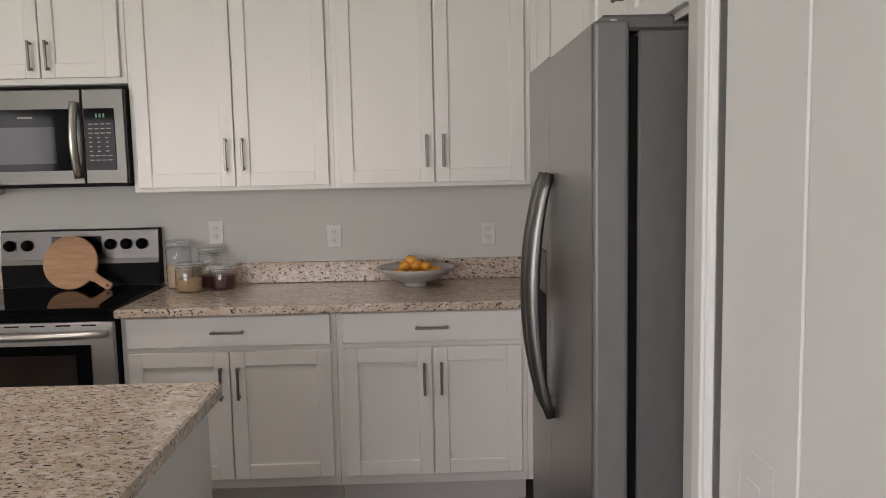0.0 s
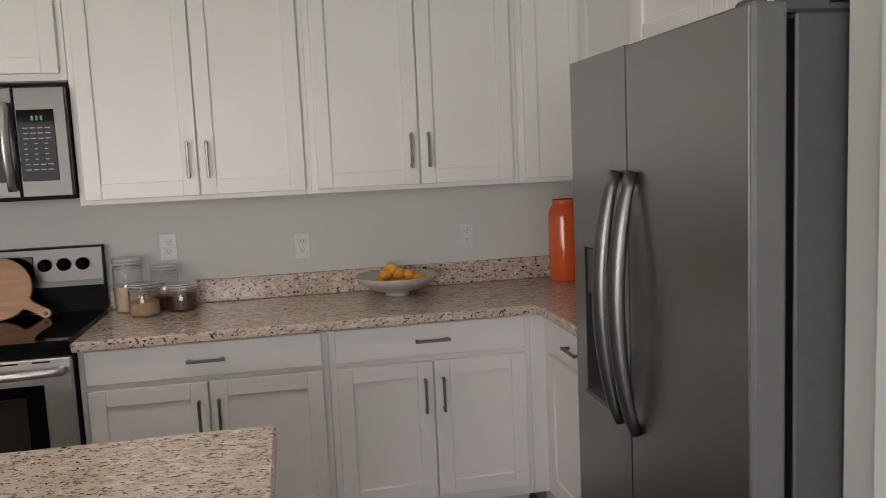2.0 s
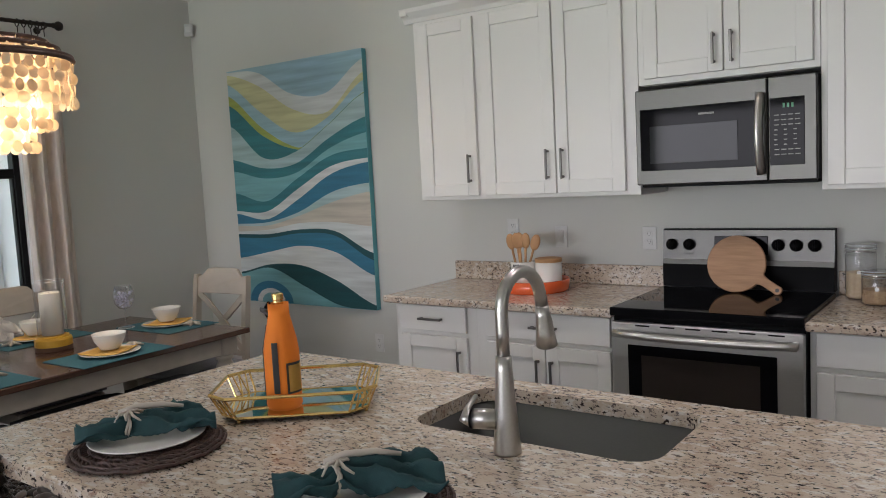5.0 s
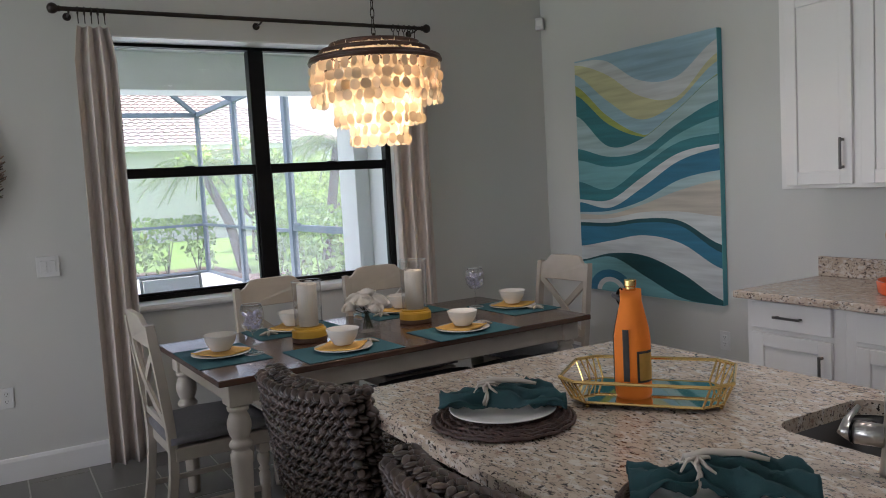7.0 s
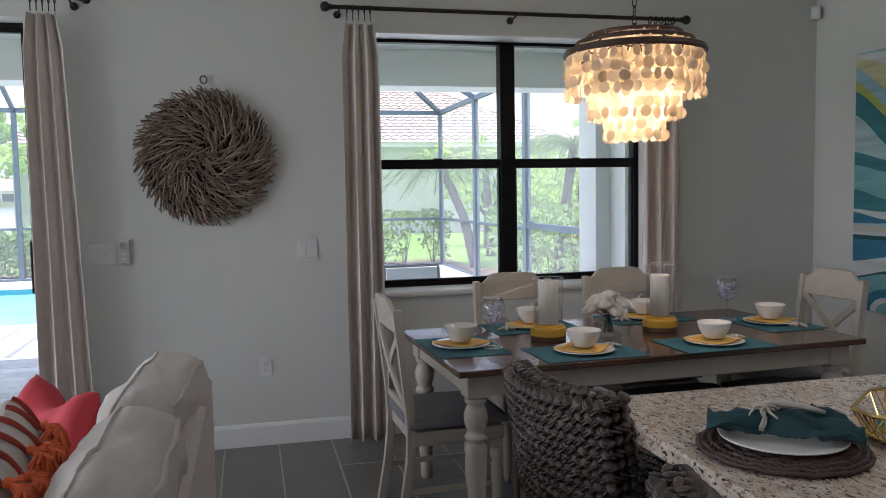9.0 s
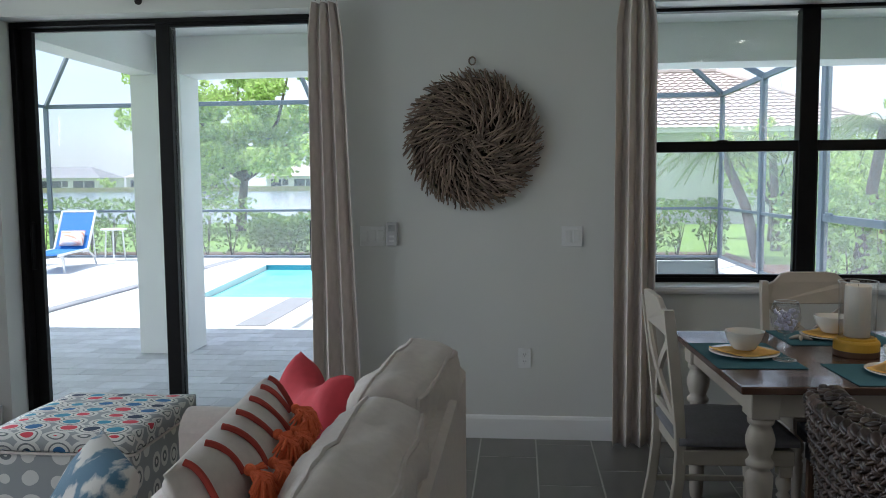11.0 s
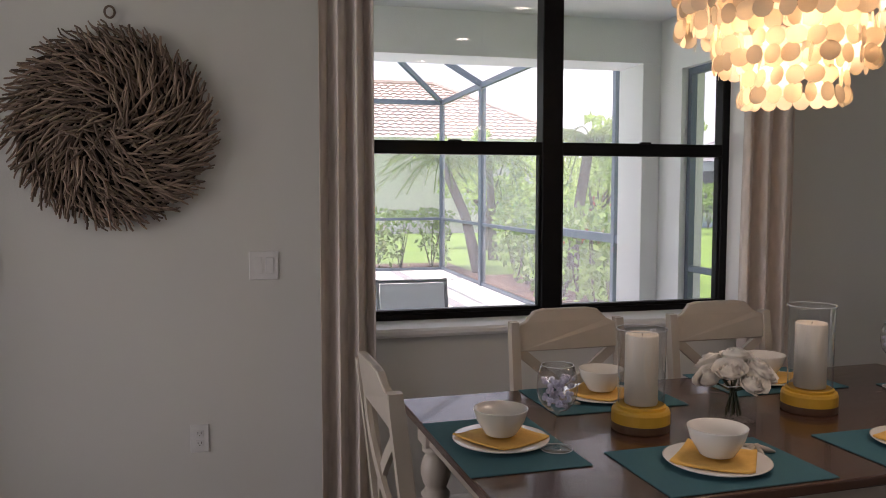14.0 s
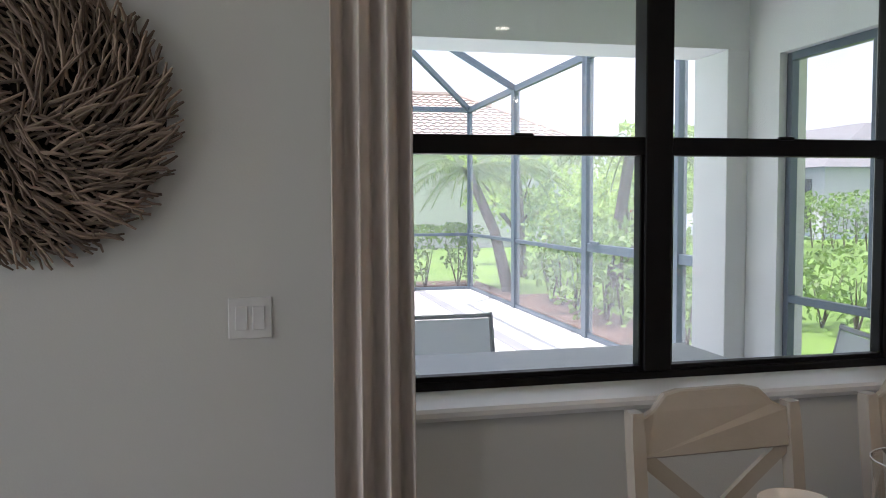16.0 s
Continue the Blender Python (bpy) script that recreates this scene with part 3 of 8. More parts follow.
def shaker(parent, u0, u1, z0, z1, face, facing, pull=None, slab=False, name="door"):
    """A shaker front on the plane face; u runs along the cabinet; facing -1 on x or y."""
    rail, t, deep = 0.062, 0.02, 0.011
    fx, fy = facing
    bm = bmesh.new()
    def bit(a, b, c, d, near, far, bev):
        if fx == 0:
            y0, y1 = sorted((face + fy * near, face + fy * far))
            box(bm, a, b, y0, y1, c, d, bev)
        else:
            x0, x1 = sorted((face + fx * near, face + fx * far))
            box(bm, x0, x1, a, b, c, d, bev)

    if slab:
        bit(u0, u1, z0, z1, 0.001, t, 0.0025)
    else:
        bit(u0 + rail - 0.004, u1 - rail + 0.004, z0 + rail - 0.004, z1 - rail + 0.004, 0.001, t - deep, 0)
    d = part(name, bm, CAB, parent)
    if not slab:
        for kind, a, b, c, e, far in (("stile", u0, u0 + rail, z0, z1, t), ("stile", u1 - rail, u1, z0, z1, t), ("rail", u0 + rail, u1 - rail, z1 - rail, z1, t - 0.0004), ("rail", u0 + rail, u1 - rail, z0, z0 + rail, t - 0.0004)):
            bm = bmesh.new()
            bit(a, b, c, e, 0.001, far, 0.0022)
            part(kind, bm, CAB, d)
    if pull:
        u, z, length, upright = pull
        at = (u, face + fy * t, z) if fx == 0 else (face + fx * t, u, z)
        bar_pull(d, at, length, upright, facing)
    return d


BF, UF = 3.625, 3.905      # faces of the base and wall cabinet frames
BASE_LABEL = "white shaker base cabinet with a drawer over doors"


def base_unit(x0, x1, doors, label=BASE_LABEL, d0=None, d1=None):
    c = thing("base_cabinet", ((x0 + x1) / 2, KY - 0.3, 0), label, "cabinet", "kitchen base cabinets")
    part("body", boxes((x0, x1, BF, KY - 0.002, 0.115, 0.876), bevel=0.001), CAB, c)
    part("toe_kick", one(x0 + 0.001, x1 - 0.001, BF + 0.075, KY - 0.01, 0.0, 0.113), CAB_SHADE, c)
    a, b = (d0 if d0 is not None else x0 + 0.024), (d1 if d1 is not None else x1 - 0.024)
    shaker(c, a, b, 0.740, 0.868, BF, (0, -1), ((a + b) / 2, 0.804, 0.14, False), True, "drawer")
    if doors == 2:
        m = (a + b) / 2
        shaker(c, a, m - 0.003, 0.16, 0.717, BF, (0, -1), (m - 0.036, 0.585, 0.14, True))
        shaker(c, m + 0.003, b, 0.16, 0.717, BF, (0, -1), (m + 0.036, 0.585, 0.14, True))
    else:
        shaker(c, a, b, 0.16, 0.717, BF, (0, -1), (b - 0.04, 0.585, 0.14, True))
    return c


base_unit(-2.85, -2.34, 1, "narrow white shaker base cabinet with one door", -2.812, -2.40)
base_unit(-2.34, -1.622, 2, d0=-2.285, d1=-1.645)
base_unit(-0.848, 0.052, 2)
base_unit(0.053, 0.86, 2, d0=0.078, d1=0.836)
corner = thing("corner_cabinet", (1.2, 3.9, 0), "white corner base cabinet filler beside the fridge run", "cabinet", "kitchen base cabinets")
part("body", boxes((0.861, 1.52, BF, KY - 0.002, 0.115, 0.876), bevel=0.001), CAB, corner)
part("toe_kick", one(0.935, 1.5, BF + 0.075, KY - 0.01, 0, 0.113), CAB_SHADE, corner)
EF = 0.925                  # face of the short run beside the fridge
side = thing("base_cabinet", (1.2, 3.2, 0), "white shaker base cabinet between corner and fridge", "cabinet", "kitchen base cabinets")
part("body", one(EF, 1.52, 2.872, BF - 0.001, 0.115, 0.876, 0.001), CAB, side)
part("toe_kick", one(EF + 0.075, 1.5, 2.87, BF, 0, 0.113), CAB_SHADE, side)
shaker(side, 2.89, 3.545, 0.740, 0.868, EF, (-1, 0), (3.22, 0.804, 0.14, False), True, "drawer")
shaker(side, 2.89, 3.545, 0.16, 0.717, EF, (-1, 0), (2.93, 0.585, 0.14, True))


def slab_edge(outline, z0, z1):
    bm = extrude_outline(outline, "z", z0, z1)
    es = [e for e in bm.edges if abs(e.verts[0].co.z - e.verts[1].co.z) < 1e-5]
    bmesh.ops.bevel(bm, geom=es, offset=0.009, segments=3, affect="EDGES", profile=0.5)
    return bm


left_top = thing("worktop", (-2.25, 3.9, 0.877), "speckled beige granite worktop with upstand beside the range", "worktop", "kitchen worktops")
part("slab", slab_edge([(-2.885, 3.565), (-1.618, 3.565), (-1.618, KY - 0.002), (-2.885, KY - 0.002)], 0.877, 0.915), GRANITE, left_top)
part("upstand", one(-2.88, -1.62, KY - 0.022, KY - 0.001, 0.916, 1.018, 0.003), GRANITE, left_top)
right_top = thing("worktop", (0.2, 3.9, 0.877), "speckled beige granite corner worktop with upstand", "worktop", "kitchen worktops")
part("slab", slab_edge([(-0.852, 3.565), (0.85, 3.565), (0.875, 3.54), (0.875, 2.866), (1.535, 2.866), (1.535, KY - 0.002), (-0.852, KY - 0.002)], 0.877, 0.915), GRANITE, right_top)
part("upstand", one(-0.85, 1.535, KY - 0.022, KY - 0.001, 0.916, 1.018, 0.003), GRANITE, right_top)
part("upstand", one(1.515, 1.538, 2.87, KY - 0.023, 0.916, 1.018, 0.003), GRANITE, right_top)

# wall cabinets
UB, UT = 1.385, 2.36


def upper(x0, x1, z0, splits, label, pulls=True, z1=UT):
    c = thing("wall_cabinet", ((x0 + x1) / 2, KY - 0.17, z0), label, "cabinet", "kitchen wall cabinets")
    part("body", one(x0, x1, UF, KY - 0.002, z0, z1, 0.0015), CAB, c)
    # thin sheet tinted as the shade below the cabinet
    part("underside", one(x0 + 0.01, x1 - 0.01, UF + 0.02, KY - 0.01, z0 - 0.003, z0 - 0.001), CAB_SHADE, c)
    for a, b, u in splits:
        shaker(c, a, b, z0 + 0.014 + (0.012 if z0 > 1.6 else 0.005), z1 - 0.05, UF, (0, -1), (u, z0 + (0.16 if z0 < 1.6 else 0.12), 0.145 if z0 < 1.6 else 0.13, True) if u is not None else None)
    return c


upper(-2.855, -1.606, UB, ((-2.815, -2.472, -2.512), (-2.428, -2.026, -2.062), (-2.018, -1.672, -1.982)), "tall white shaker wall cabinet with three doors")
upper(-1.604, -0.858, 1.868, ((-1.572, -1.228, -1.262), (-1.222, -0.882, -1.188)), "short white shaker wall cabinet over the microwave")
upper(-0.856, 0.038, UB, ((-0.832, -0.402, -0.436), (-0.396, 0.014, -0.362)), "tall white two-door shaker wall cabinet")
upper(0.0385, 0.92, UB, ((0.063, 0.487, 0.453), (0.493, 0.893, 0.527)), "tall white two-door shaker wall cabinet")
upper(0.921, 1.53, UB, ((0.948, 1.22, None),), "white wall cabinet in the kitchen corner")
deep = thing("wall_cabinet", (1.3, 3.2, 1.385), "white wall cabinet on the fridge side", "cabinet", "kitchen wall cabinets")
part("body", one(1.22, 1.52, 2.87, UF - 0.001, UB, UT, 0.0015), CAB, deep)
shaker(deep, 2.9, 3.38, UB + 0.02, UT - 0.05, 1.22, (-1, 0), (2.94, UB + 0.16, 0.145, True))
shaker(deep, 3.386, 3.87, UB + 0.02, UT - 0.05, 1.22, (-1, 0), None)
over = thing("wall_cabinet", (1.3, 2.38, 1.85), "white two-door cabinet above the fridge", "cabinet", "kitchen wall cabinets")
part("body", one(0.99, 1.53, 1.915, 2.868, 1.785, UT, 0.0015), CAB, over)
shaker(over, 1.94, 2.388, 1.80, UT - 0.05, 0.99, (-1, 0), (2.35, 1.96, 0.13, True))
shaker(over, 2.394, 2.845, 1.80, UT - 0.05, 0.99, (-1, 0), (2.43, 1.96, 0.13, True))
crown = bmesh.new()
CR = [(0, 0), (-0.012, 0), (-0.02, 0.02), (-0.05, 0.05), (-0.055, 0.07), (0.02, 0.07), (0.02, 0)]
extrude_outline([(UF + u, UT - 0.03 + v) for u, v in CR], "x", -2.905, 1.0, crown)
box(crown, -2.905, -2.857, UF - 0.053, KY - 0.003, UT + 0.002, UT + 0.039, 0.004)
structure("trim", crown, CAB, "white crown moulding along the wall cabinets", "moulding")

# ---- range ----
RX0, RX1 = -1.616, -0.854
rng = thing("range", ((RX0 + RX1) / 2, 3.9, 0), "stainless steel electric range with black glass top", "range")
part("body", one(RX0, RX1, 3.585, KY - 0.004, 0.02, 0.893, 0.003), BLACK, rng)
part("cooktop", one(RX0 - 0.002, RX1 + 0.002, 3.545, KY - 0.07, 0.894, 0.930, 0.006, 2), BLACK_GLASS, rng, "black ceramic glass cooktop")
bm = bmesh.new()
box(bm, RX0, RX1, 3.555, 3.584, 0.20, 0.868, 0.004)
door = part("oven_door", bm, STEEL_DOOR, rng)
part("window", one(RX0 + 0.075, RX1 - 0.095, 3.549, 3.5545, 0.33, 0.775, 0.002), BLACK_GLASS, door)
part("inner_window", one(RX0 + 0.135, RX1 - 0.155, 3.545, 3.5485, 0.385, 0.735, 0.001), OVEN_GLASS, door)
pts = [(RX0 + 0.02 + (RX1 - RX0 - 0.04) * i / 14, 3.525 - 0.022 * math.sin(math.pi * i / 14), 0.825 - 0.004 * math.sin(math.pi * i / 14)) for i in range(15)]
bm = tube(pts, 0.016, 10)
for x in (RX0 + 0.03, RX1 - 0.03):
    box(bm, x - 0.012, x + 0.012, 3.52, 3.556, 0.812, 0.838, 0.003)
part("oven_handle", bm, NICKEL, door, "curved satin steel handle", True)
for i in range(6):
    x = RX0 + 0.11 + i * 0.105
    part("vent_slot", one(x, x + 0.06, 3.552, 3.5545, 0.854, 0.860), BLACK, door)
part("drawer", one(RX0, RX1, 3.557, 3.584, 0.035, 0.19, 0.004), STEEL_DOOR, rng)
bm = extrude_outline([(4.165, 0.931), (KY - 0.004, 0.931), (KY - 0.004, 1.205), (4.188, 1.205), (4.176, 1.06), (4.165, 1.04)], "x", RX0 + 0.004, RX1 - 0.004)
back = part("backguard", bm, BLACK, rng)
bm = extrude_outline([(4.171, 1.062), (4.1755, 1.062), (4.1875, 1.198), (4.183, 1.198)], "x", RX0 + 0.004, RX1 - 0.004)
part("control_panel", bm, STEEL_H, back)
part("lower_strip", extrude_outline([(4.163, 1.040), (4.168, 1.040), (4.1755, 1.0615), (4.1705, 1.0615)], "x", RX0 + 0.004, RX1 - 0.004), FRIDGE, back)
tilt = Matrix.Translation((0, 4.178, 1.13)) @ pose(0, 0, 0, -5)
bm = one(-1.367, -1.13, -0.006, 0.002, -0.042, 0.042, 0.002)
part("display", moved(bm, tilt), BLACK_GLASS, back)
for x in (-1.567, -1.483, -1.085, -1.010, -0.935):
    bm = lathe([(0.026, 0), (0.027, 0.012), (0.022, 0.016), (0.020, 0.030), (0.016, 0.033), (0, 0.033)], 18, (0, 0, 0), m=pose(0, 0, 0, 90))
    box(bm, -0.004, 0.004, -0.037, -0.03, -0.02, 0.02, 0.001)
    part("knob", moved(bm, tilt @ Matrix.Translation((x, -0.004, 0.002))), BLACK, back, "black round knob", True)
    part("mark", moved(one(x - 0.02, x + 0.02, -0.0055, -0.004, -0.043, -0.040), tilt), SLOT, back)

# round board with a handle, leaning on the range
board = thing("cutting_board", (-1.23, 4.13, 0.931), "round acacia chopping board with a handle leaning on the range", "cutting board")
outline = [(0.128 * math.cos(radians(a)), 0.128 * math.sin(radians(a))) for a in range(12, 349, 8)]
outline += [(0.135, -0.022), (0.155, -0.019), (0.20, -0.019)] + arc(0.21, 0, 0.021, -75, 75, 6)[0:7] + [(0.20, 0.019), (0.155, 0.019), (0.135, 0.022)]
bm = extrude_outline(outline, "z", -0.009, 0.009)
bmesh.ops.bevel(bm, geom=[e for e in bm.edges if abs(e.verts[0].co.z - e.verts[1].co.z) < 1e-5], offset=0.003, segments=1, affect="EDGES")
moved(bm, Matrix.Translation((-1.243, 4.085, 1.056)) @ pose(0, 0, 0, 0, 0, 0) @ pose(0, 0, 0, 76) @ pose(0, 0, 0, 0, 0, -32))
part("board", bm, ACACIA, board)
bm = lathe([(0.0085, -0.0096), (0.0085, 0.0096)], 14)
moved(bm, Matrix.Translation((-1.243, 4.085, 1.056)) @ pose(0, 0, 0, 76) @ pose(0, 0, 0, 0, 0, -32) @ Matrix.Translation((0.212, 0, 0)))
part("hanging_hole", bm, SLOT, board)

# ---- microwave ----
MX0, MX1, MZ0, MZ1, MF = -1.6, -0.86, 1.428, 1.842, 3.845
mw = thing("microwave", (-1.23, 4.0, MZ0), "stainless over-range microwave with black glass door", "microwave")
part("body", one(MX0, MX1, MF + 0.03, KY - 0.004, MZ0 + 0.004, MZ1, 0.003), BLACK, mw)
part("underside", one(MX0 + 0.01, MX1 - 0.01, MF + 0.04, KY - 0.02, MZ0 - 0.012, MZ0 + 0.003), BLACK, mw)
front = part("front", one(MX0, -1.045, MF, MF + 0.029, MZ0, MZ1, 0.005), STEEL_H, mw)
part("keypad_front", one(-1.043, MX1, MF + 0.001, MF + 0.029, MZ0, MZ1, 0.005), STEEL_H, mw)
part("door_glass", one(MX0 + 0.022, -1.085, MF - 0.003, MF - 0.0004, MZ0 + 0.062, MZ1 - 0.085, 0.001), BLACK_GLASS, front)
part("door_window", one(MX0 + 0.065, -1.16, MF - 0.0055, MF - 0.0032, MZ0 + 0.092, MZ1 - 0.16, 0.001), MW_GLASS, front)
part("maker_mark", one(-1.32, -1.255, MF - 0.0055, MF - 0.0032, MZ1 - 0.125, MZ1 - 0.117), STEEL_H, front)
bm = tube([(-1.066, MF - 0.022 - 0.03 * math.sin(math.pi * i / 12), MZ0 + 0.03 + (MZ1 - MZ0 - 0.09) * i / 12) for i in range(13)], 0.019, 10, squash=0.6)
part("handle", bm, NICKEL, front, "curved chrome handle", True)
pad = part("keypad", one(-1.035, -0.905, MF - 0.003, MF - 0.0002, MZ0 + 0.062, MZ1 - 0.085, 0.001), BLACK_GLASS, mw)
part("clock_digits", boxes(*[(-0.985 + i * 0.016, -0.977 + i * 0.016, MF - 0.0042, MF - 0.0032, MZ1 - 0.125, MZ1 - 0.108) for i in range(3)]), material("green_digits", (0.1, 0.3, 0.2), None, 20, 0.5), pad)
key_bm = bmesh.new()
for r in range(9):
    for c in range(3 if 2 < r < 7 else 4):
        x = -1.018 + c * (0.036 if 2 < r < 7 else 0.026)
        z = MZ1 - 0.155 - r * 0.0195
        box(key_bm, x, x + (0.012 if 2 < r < 7 else 0.019), MF - 0.0042, MF - 0.0032, z, z + 0.004)
part("key_print", key_bm, STEEL_H, pad)

# ---- fridge ----
FY0, FY1, FZ = 1.925, 2.86, 1.765
fridge = thing("fridge", (1.15, 2.38, 0), "grey stainless side-by-side fridge with water dispenser", "fridge")
part("body", one(0.875, 1.53, FY0 + 0.005, FY1 - 0.005, 0.02, FZ - 0.02, 0.004), FRIDGE_SIDE, fridge)
part("gasket", one(0.8565, 0.8745, FY0 + 0.012, FY1 - 0.012, 0.06, FZ - 0.03), BLACK, fridge)
split = 2.47


def fridge_door(y0, y1, name):
    bm = bmesh.new()
    box(bm, 0.7815, 0.856, y0, y1, 0.05, FZ, 0.01, 3)
    d = part(name, bm, DOOR_EDGE, fridge)
    part("front_skin", one(0.779, 0.7825, y0 + 0.006, y1 - 0.001, 0.055, FZ - 0.006, 0.0015), FRIDGE, d, "brushed grey steel skin")
    return d


d_near = fridge_door(FY0, split - 0.003, "fridge_door")
d_far = part("freezer_door", boxes((0.78, 0.856, split + 0.003, 2.5449, 0.05, FZ), (0.78, 0.856, 2.7751, FY1, 0.05, FZ), (0.78, 0.856, 2.545, 2.775, 0.05, 0.7999), (0.78, 0.856, 2.545, 2.775, 1.2351, FZ), bevel=0.0), FRIDGE, fridge)
for d, y in ((d_near, split - 0.05), (d_far, split + 0.05)):
    k = 16
    pts = [(0.772 - 0.05 * math.sin(math.pi * i / k) ** 0.7, y, 0.79 + 0.665 * i / k) for i in range(k + 1)]
    part("handle", tube(pts, [0.012 + 0.005 * math.sin(math.pi * i / k) for i in range(k + 1)], 10, squash=1.35), HANDLE, d, "bowed steel handle", True)
part("dispenser", boxes((0.842, 0.855, 2.5455, 2.7745, 0.8005, 1.2345), (0.779, 0.8415, 2.5455, 2.549, 0.8005, 1.2345), (0.779, 0.8415, 2.771, 2.7745, 0.8005, 1.2345), (0.779, 0.8415, 2.5495, 2.7705, 1.231, 1.2345), bevel=0.0), SEAT_DARK, d_far, "black dispenser bay")
part("dispenser_panel", one(0.786, 0.80, 2.55, 2.77, 1.10, 1.23, 0.001), FRIDGE_SIDE, d_far)
part("dispenser_tray", one(0.77, 0.8415, 2.5495, 2.7705, 0.8005, 0.812, 0.002), FRIDGE_SIDE, d_far)
part("hinge_cover", boxes((0.80, 0.95, FY0 + 0.01, FY0 + 0.09, FZ - 0.019, FZ + 0.012), (0.90, 1.5, FY0 + 0.012, FY1 - 0.02, FZ - 0.019, FZ - 0.002), bevel=0.006), FRIDGE_SIDE, fridge)
part("hinge_pin", lathe([(0.012, FZ - 0.03), (0.012, FZ + 0.002), (0, FZ + 0.004)], 12, (0.825, FY0 + 0.02, 0)), PLATE_WHITE, fridge)

# ---- island ----
IX0, IX1, IY0, IY1 = -2.41, -0.118, 1.305, 2.425
SX0, SX1, SY0, SY1 = -1.455, -0.815, 1.965, 2.335
island = thing("kitchen_island", (-1.26, 1.9, 0), "white kitchen island with an overhanging top", "island")
part("body", boxes((IX0 + 0.04, IX1 - 0.035, 1.66, IY1 - 0.04, 0.1, 0.60), (IX0 + 0.04, SX0 - 0.03, 1.66, IY1 - 0.04, 0.60, 0.876), (SX1 + 0.03, IX1 - 0.035, 1.66, IY1 - 0.04, 0.60, 0.876), (SX0 - 0.03, SX1 + 0.03, 1.66, SY0 - 0.03, 0.60, 0.876), (SX0 - 0.03, SX1 + 0.03, SY1 + 0.02, IY1 - 0.04, 0.60, 0.876), bevel=0.001), CAB, island)
part("toe_kick", one(IX0 + 0.1, IX1 - 0.1, 1.68, IY1 - 0.11, 0, 0.099), CAB_SHADE, island)
part("end_panel", boxes((IX1 - 0.0345, IX1 - 0.028, 1.68, IY1 - 0.06, 0.12, 0.86), bevel=0.001), CAB, island)
part("back_panel", one(IX0 + 0.05, IX1 - 0.045, 1.652, 1.6595, 0.11, 0.87, 0.001), CAB, island)
top = thing("island_worktop", (-1.26, 1.86, 0.877), "large speckled granite island top with a sink cut-out", "worktop")
bm = bmesh.new()


def ring_slab(bm, outer, inner, z0, z1):
    k = len(outer)
    rows = [[bm.verts.new((x, y, z)) for x, y in loop] for loop, z in ((outer, z0), (outer, z0 + 0.006), (outer, z1 - 0.006))]
    soft = [bm.verts.new((x + (0.006 if x < -1.26 else -0.006), y + (0.006 if y < 1.86 else -0.006), z1)) for x, y in outer]
    hole_t = [bm.verts.new((x, y, z1)) for x, y in inner]
    hole_b = [bm.verts.new((x, y, z0)) for x, y in inner]
    loops = rows + [soft, hole_t, hole_b, rows[0]]
    for a, b in zip(loops, loops[1:]):
        for i in range(k):
            bm.faces.new((a[i], a[(i + 1) % k], b[(i + 1) % k], b[i]))
    bmesh.ops.recalc_face_normals(bm, faces=bm.faces)


def rounded(x0, x1, y0, y1, r, n=5):
    return arc(x1 - r, y1 - r, r, 0, 90, n) + arc(x0 + r, y1 - r, r, 90, 180, n) + arc(x0 + r, y0 + r, r, 180, 270, n) + arc(x1 - r, y0 + r, r, 270, 360, n)


ring_slab(bm, rounded(IX0, IX1, IY0, IY1, 0.02), rounded(SX0, SX1, SY0, SY1, 0.07), 0.877, 0.915)
part("slab", bm, GRANITE, top)
sink = thing("sink", (-1.135, 2.15, 0.66), "deep undermount stainless steel sink", "sink")
bm = bmesh.new()
loops = []
for inset, z in ((-0.012, 0.8765), (-0.012, 0.8755), (-0.004, 0.87), (0.004, 0.70), (0.03, 0.672), (0.08, 0.668)):
    loops.append([bm.verts.new((x, y, z)) for x, y in rounded(SX0 + inset, SX1 - inset, SY0 + inset, SY1 - inset, max(0.03, 0.075 - inset * 0.3))])
for a, b in zip(loops, loops[1:]):
    for i in range(len(a)):
        bm.faces.new((a[i], b[i], b[(i + 1) % len(a)], a[(i + 1) % len(a)]))
bm.faces.new(loops[-1][::-1])
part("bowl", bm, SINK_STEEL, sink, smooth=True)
part("drain", lathe([(0.045, 0.669), (0.045, 0.672), (0.03, 0.673), (0.0, 0.670)], 20, (-1.135, 2.15, 0)), STEEL, sink, smooth=True)
faucet = thing("faucet", (-1.115, 1.895, 0.915), "brushed nickel pull-down gooseneck faucet", "faucet")
fx, fy = -1.115, 1.895
part("base", lathe([(0.031, 0.916), (0.031, 0.922), (0.028, 0.95), (0.0225, 1.03), (0.0185, 1.10), (0.0170, 1.13), (0, 1.13)], 24, (fx, fy, 0)), NICKEL, faucet, smooth=True)
dirx, diry = 0.06, 0.998
R = 0.078
neck = [(0, 1.131), (0, 1.18), (0, 1.225)] + [(R - R * math.cos(radians(a)), 1.225 + R * math.sin(radians(a))) for a in range(12, 169, 12)]
neck += [(2 * R + 0.004, 1.215)]
part("neck", tube([(fx + dirx * s, fy + diry * s, z) for s, z in neck], 0.0145, 14), NICKEL, faucet, smooth=True)
s0 = 2 * R + 0.004
pts = [(fx + dirx * (s0 + d), fy + diry * (s0 + d), z) for d, z in ((0.0, 1.214), (0.004, 1.19), (0.010, 1.15), (0.015, 1.118), (0.0155, 1.114))]
head = part("spray_head", tube(pts, [0.0155, 0.0175, 0.022, 0.0255, 0.021], 16), NICKEL, faucet, smooth=True)
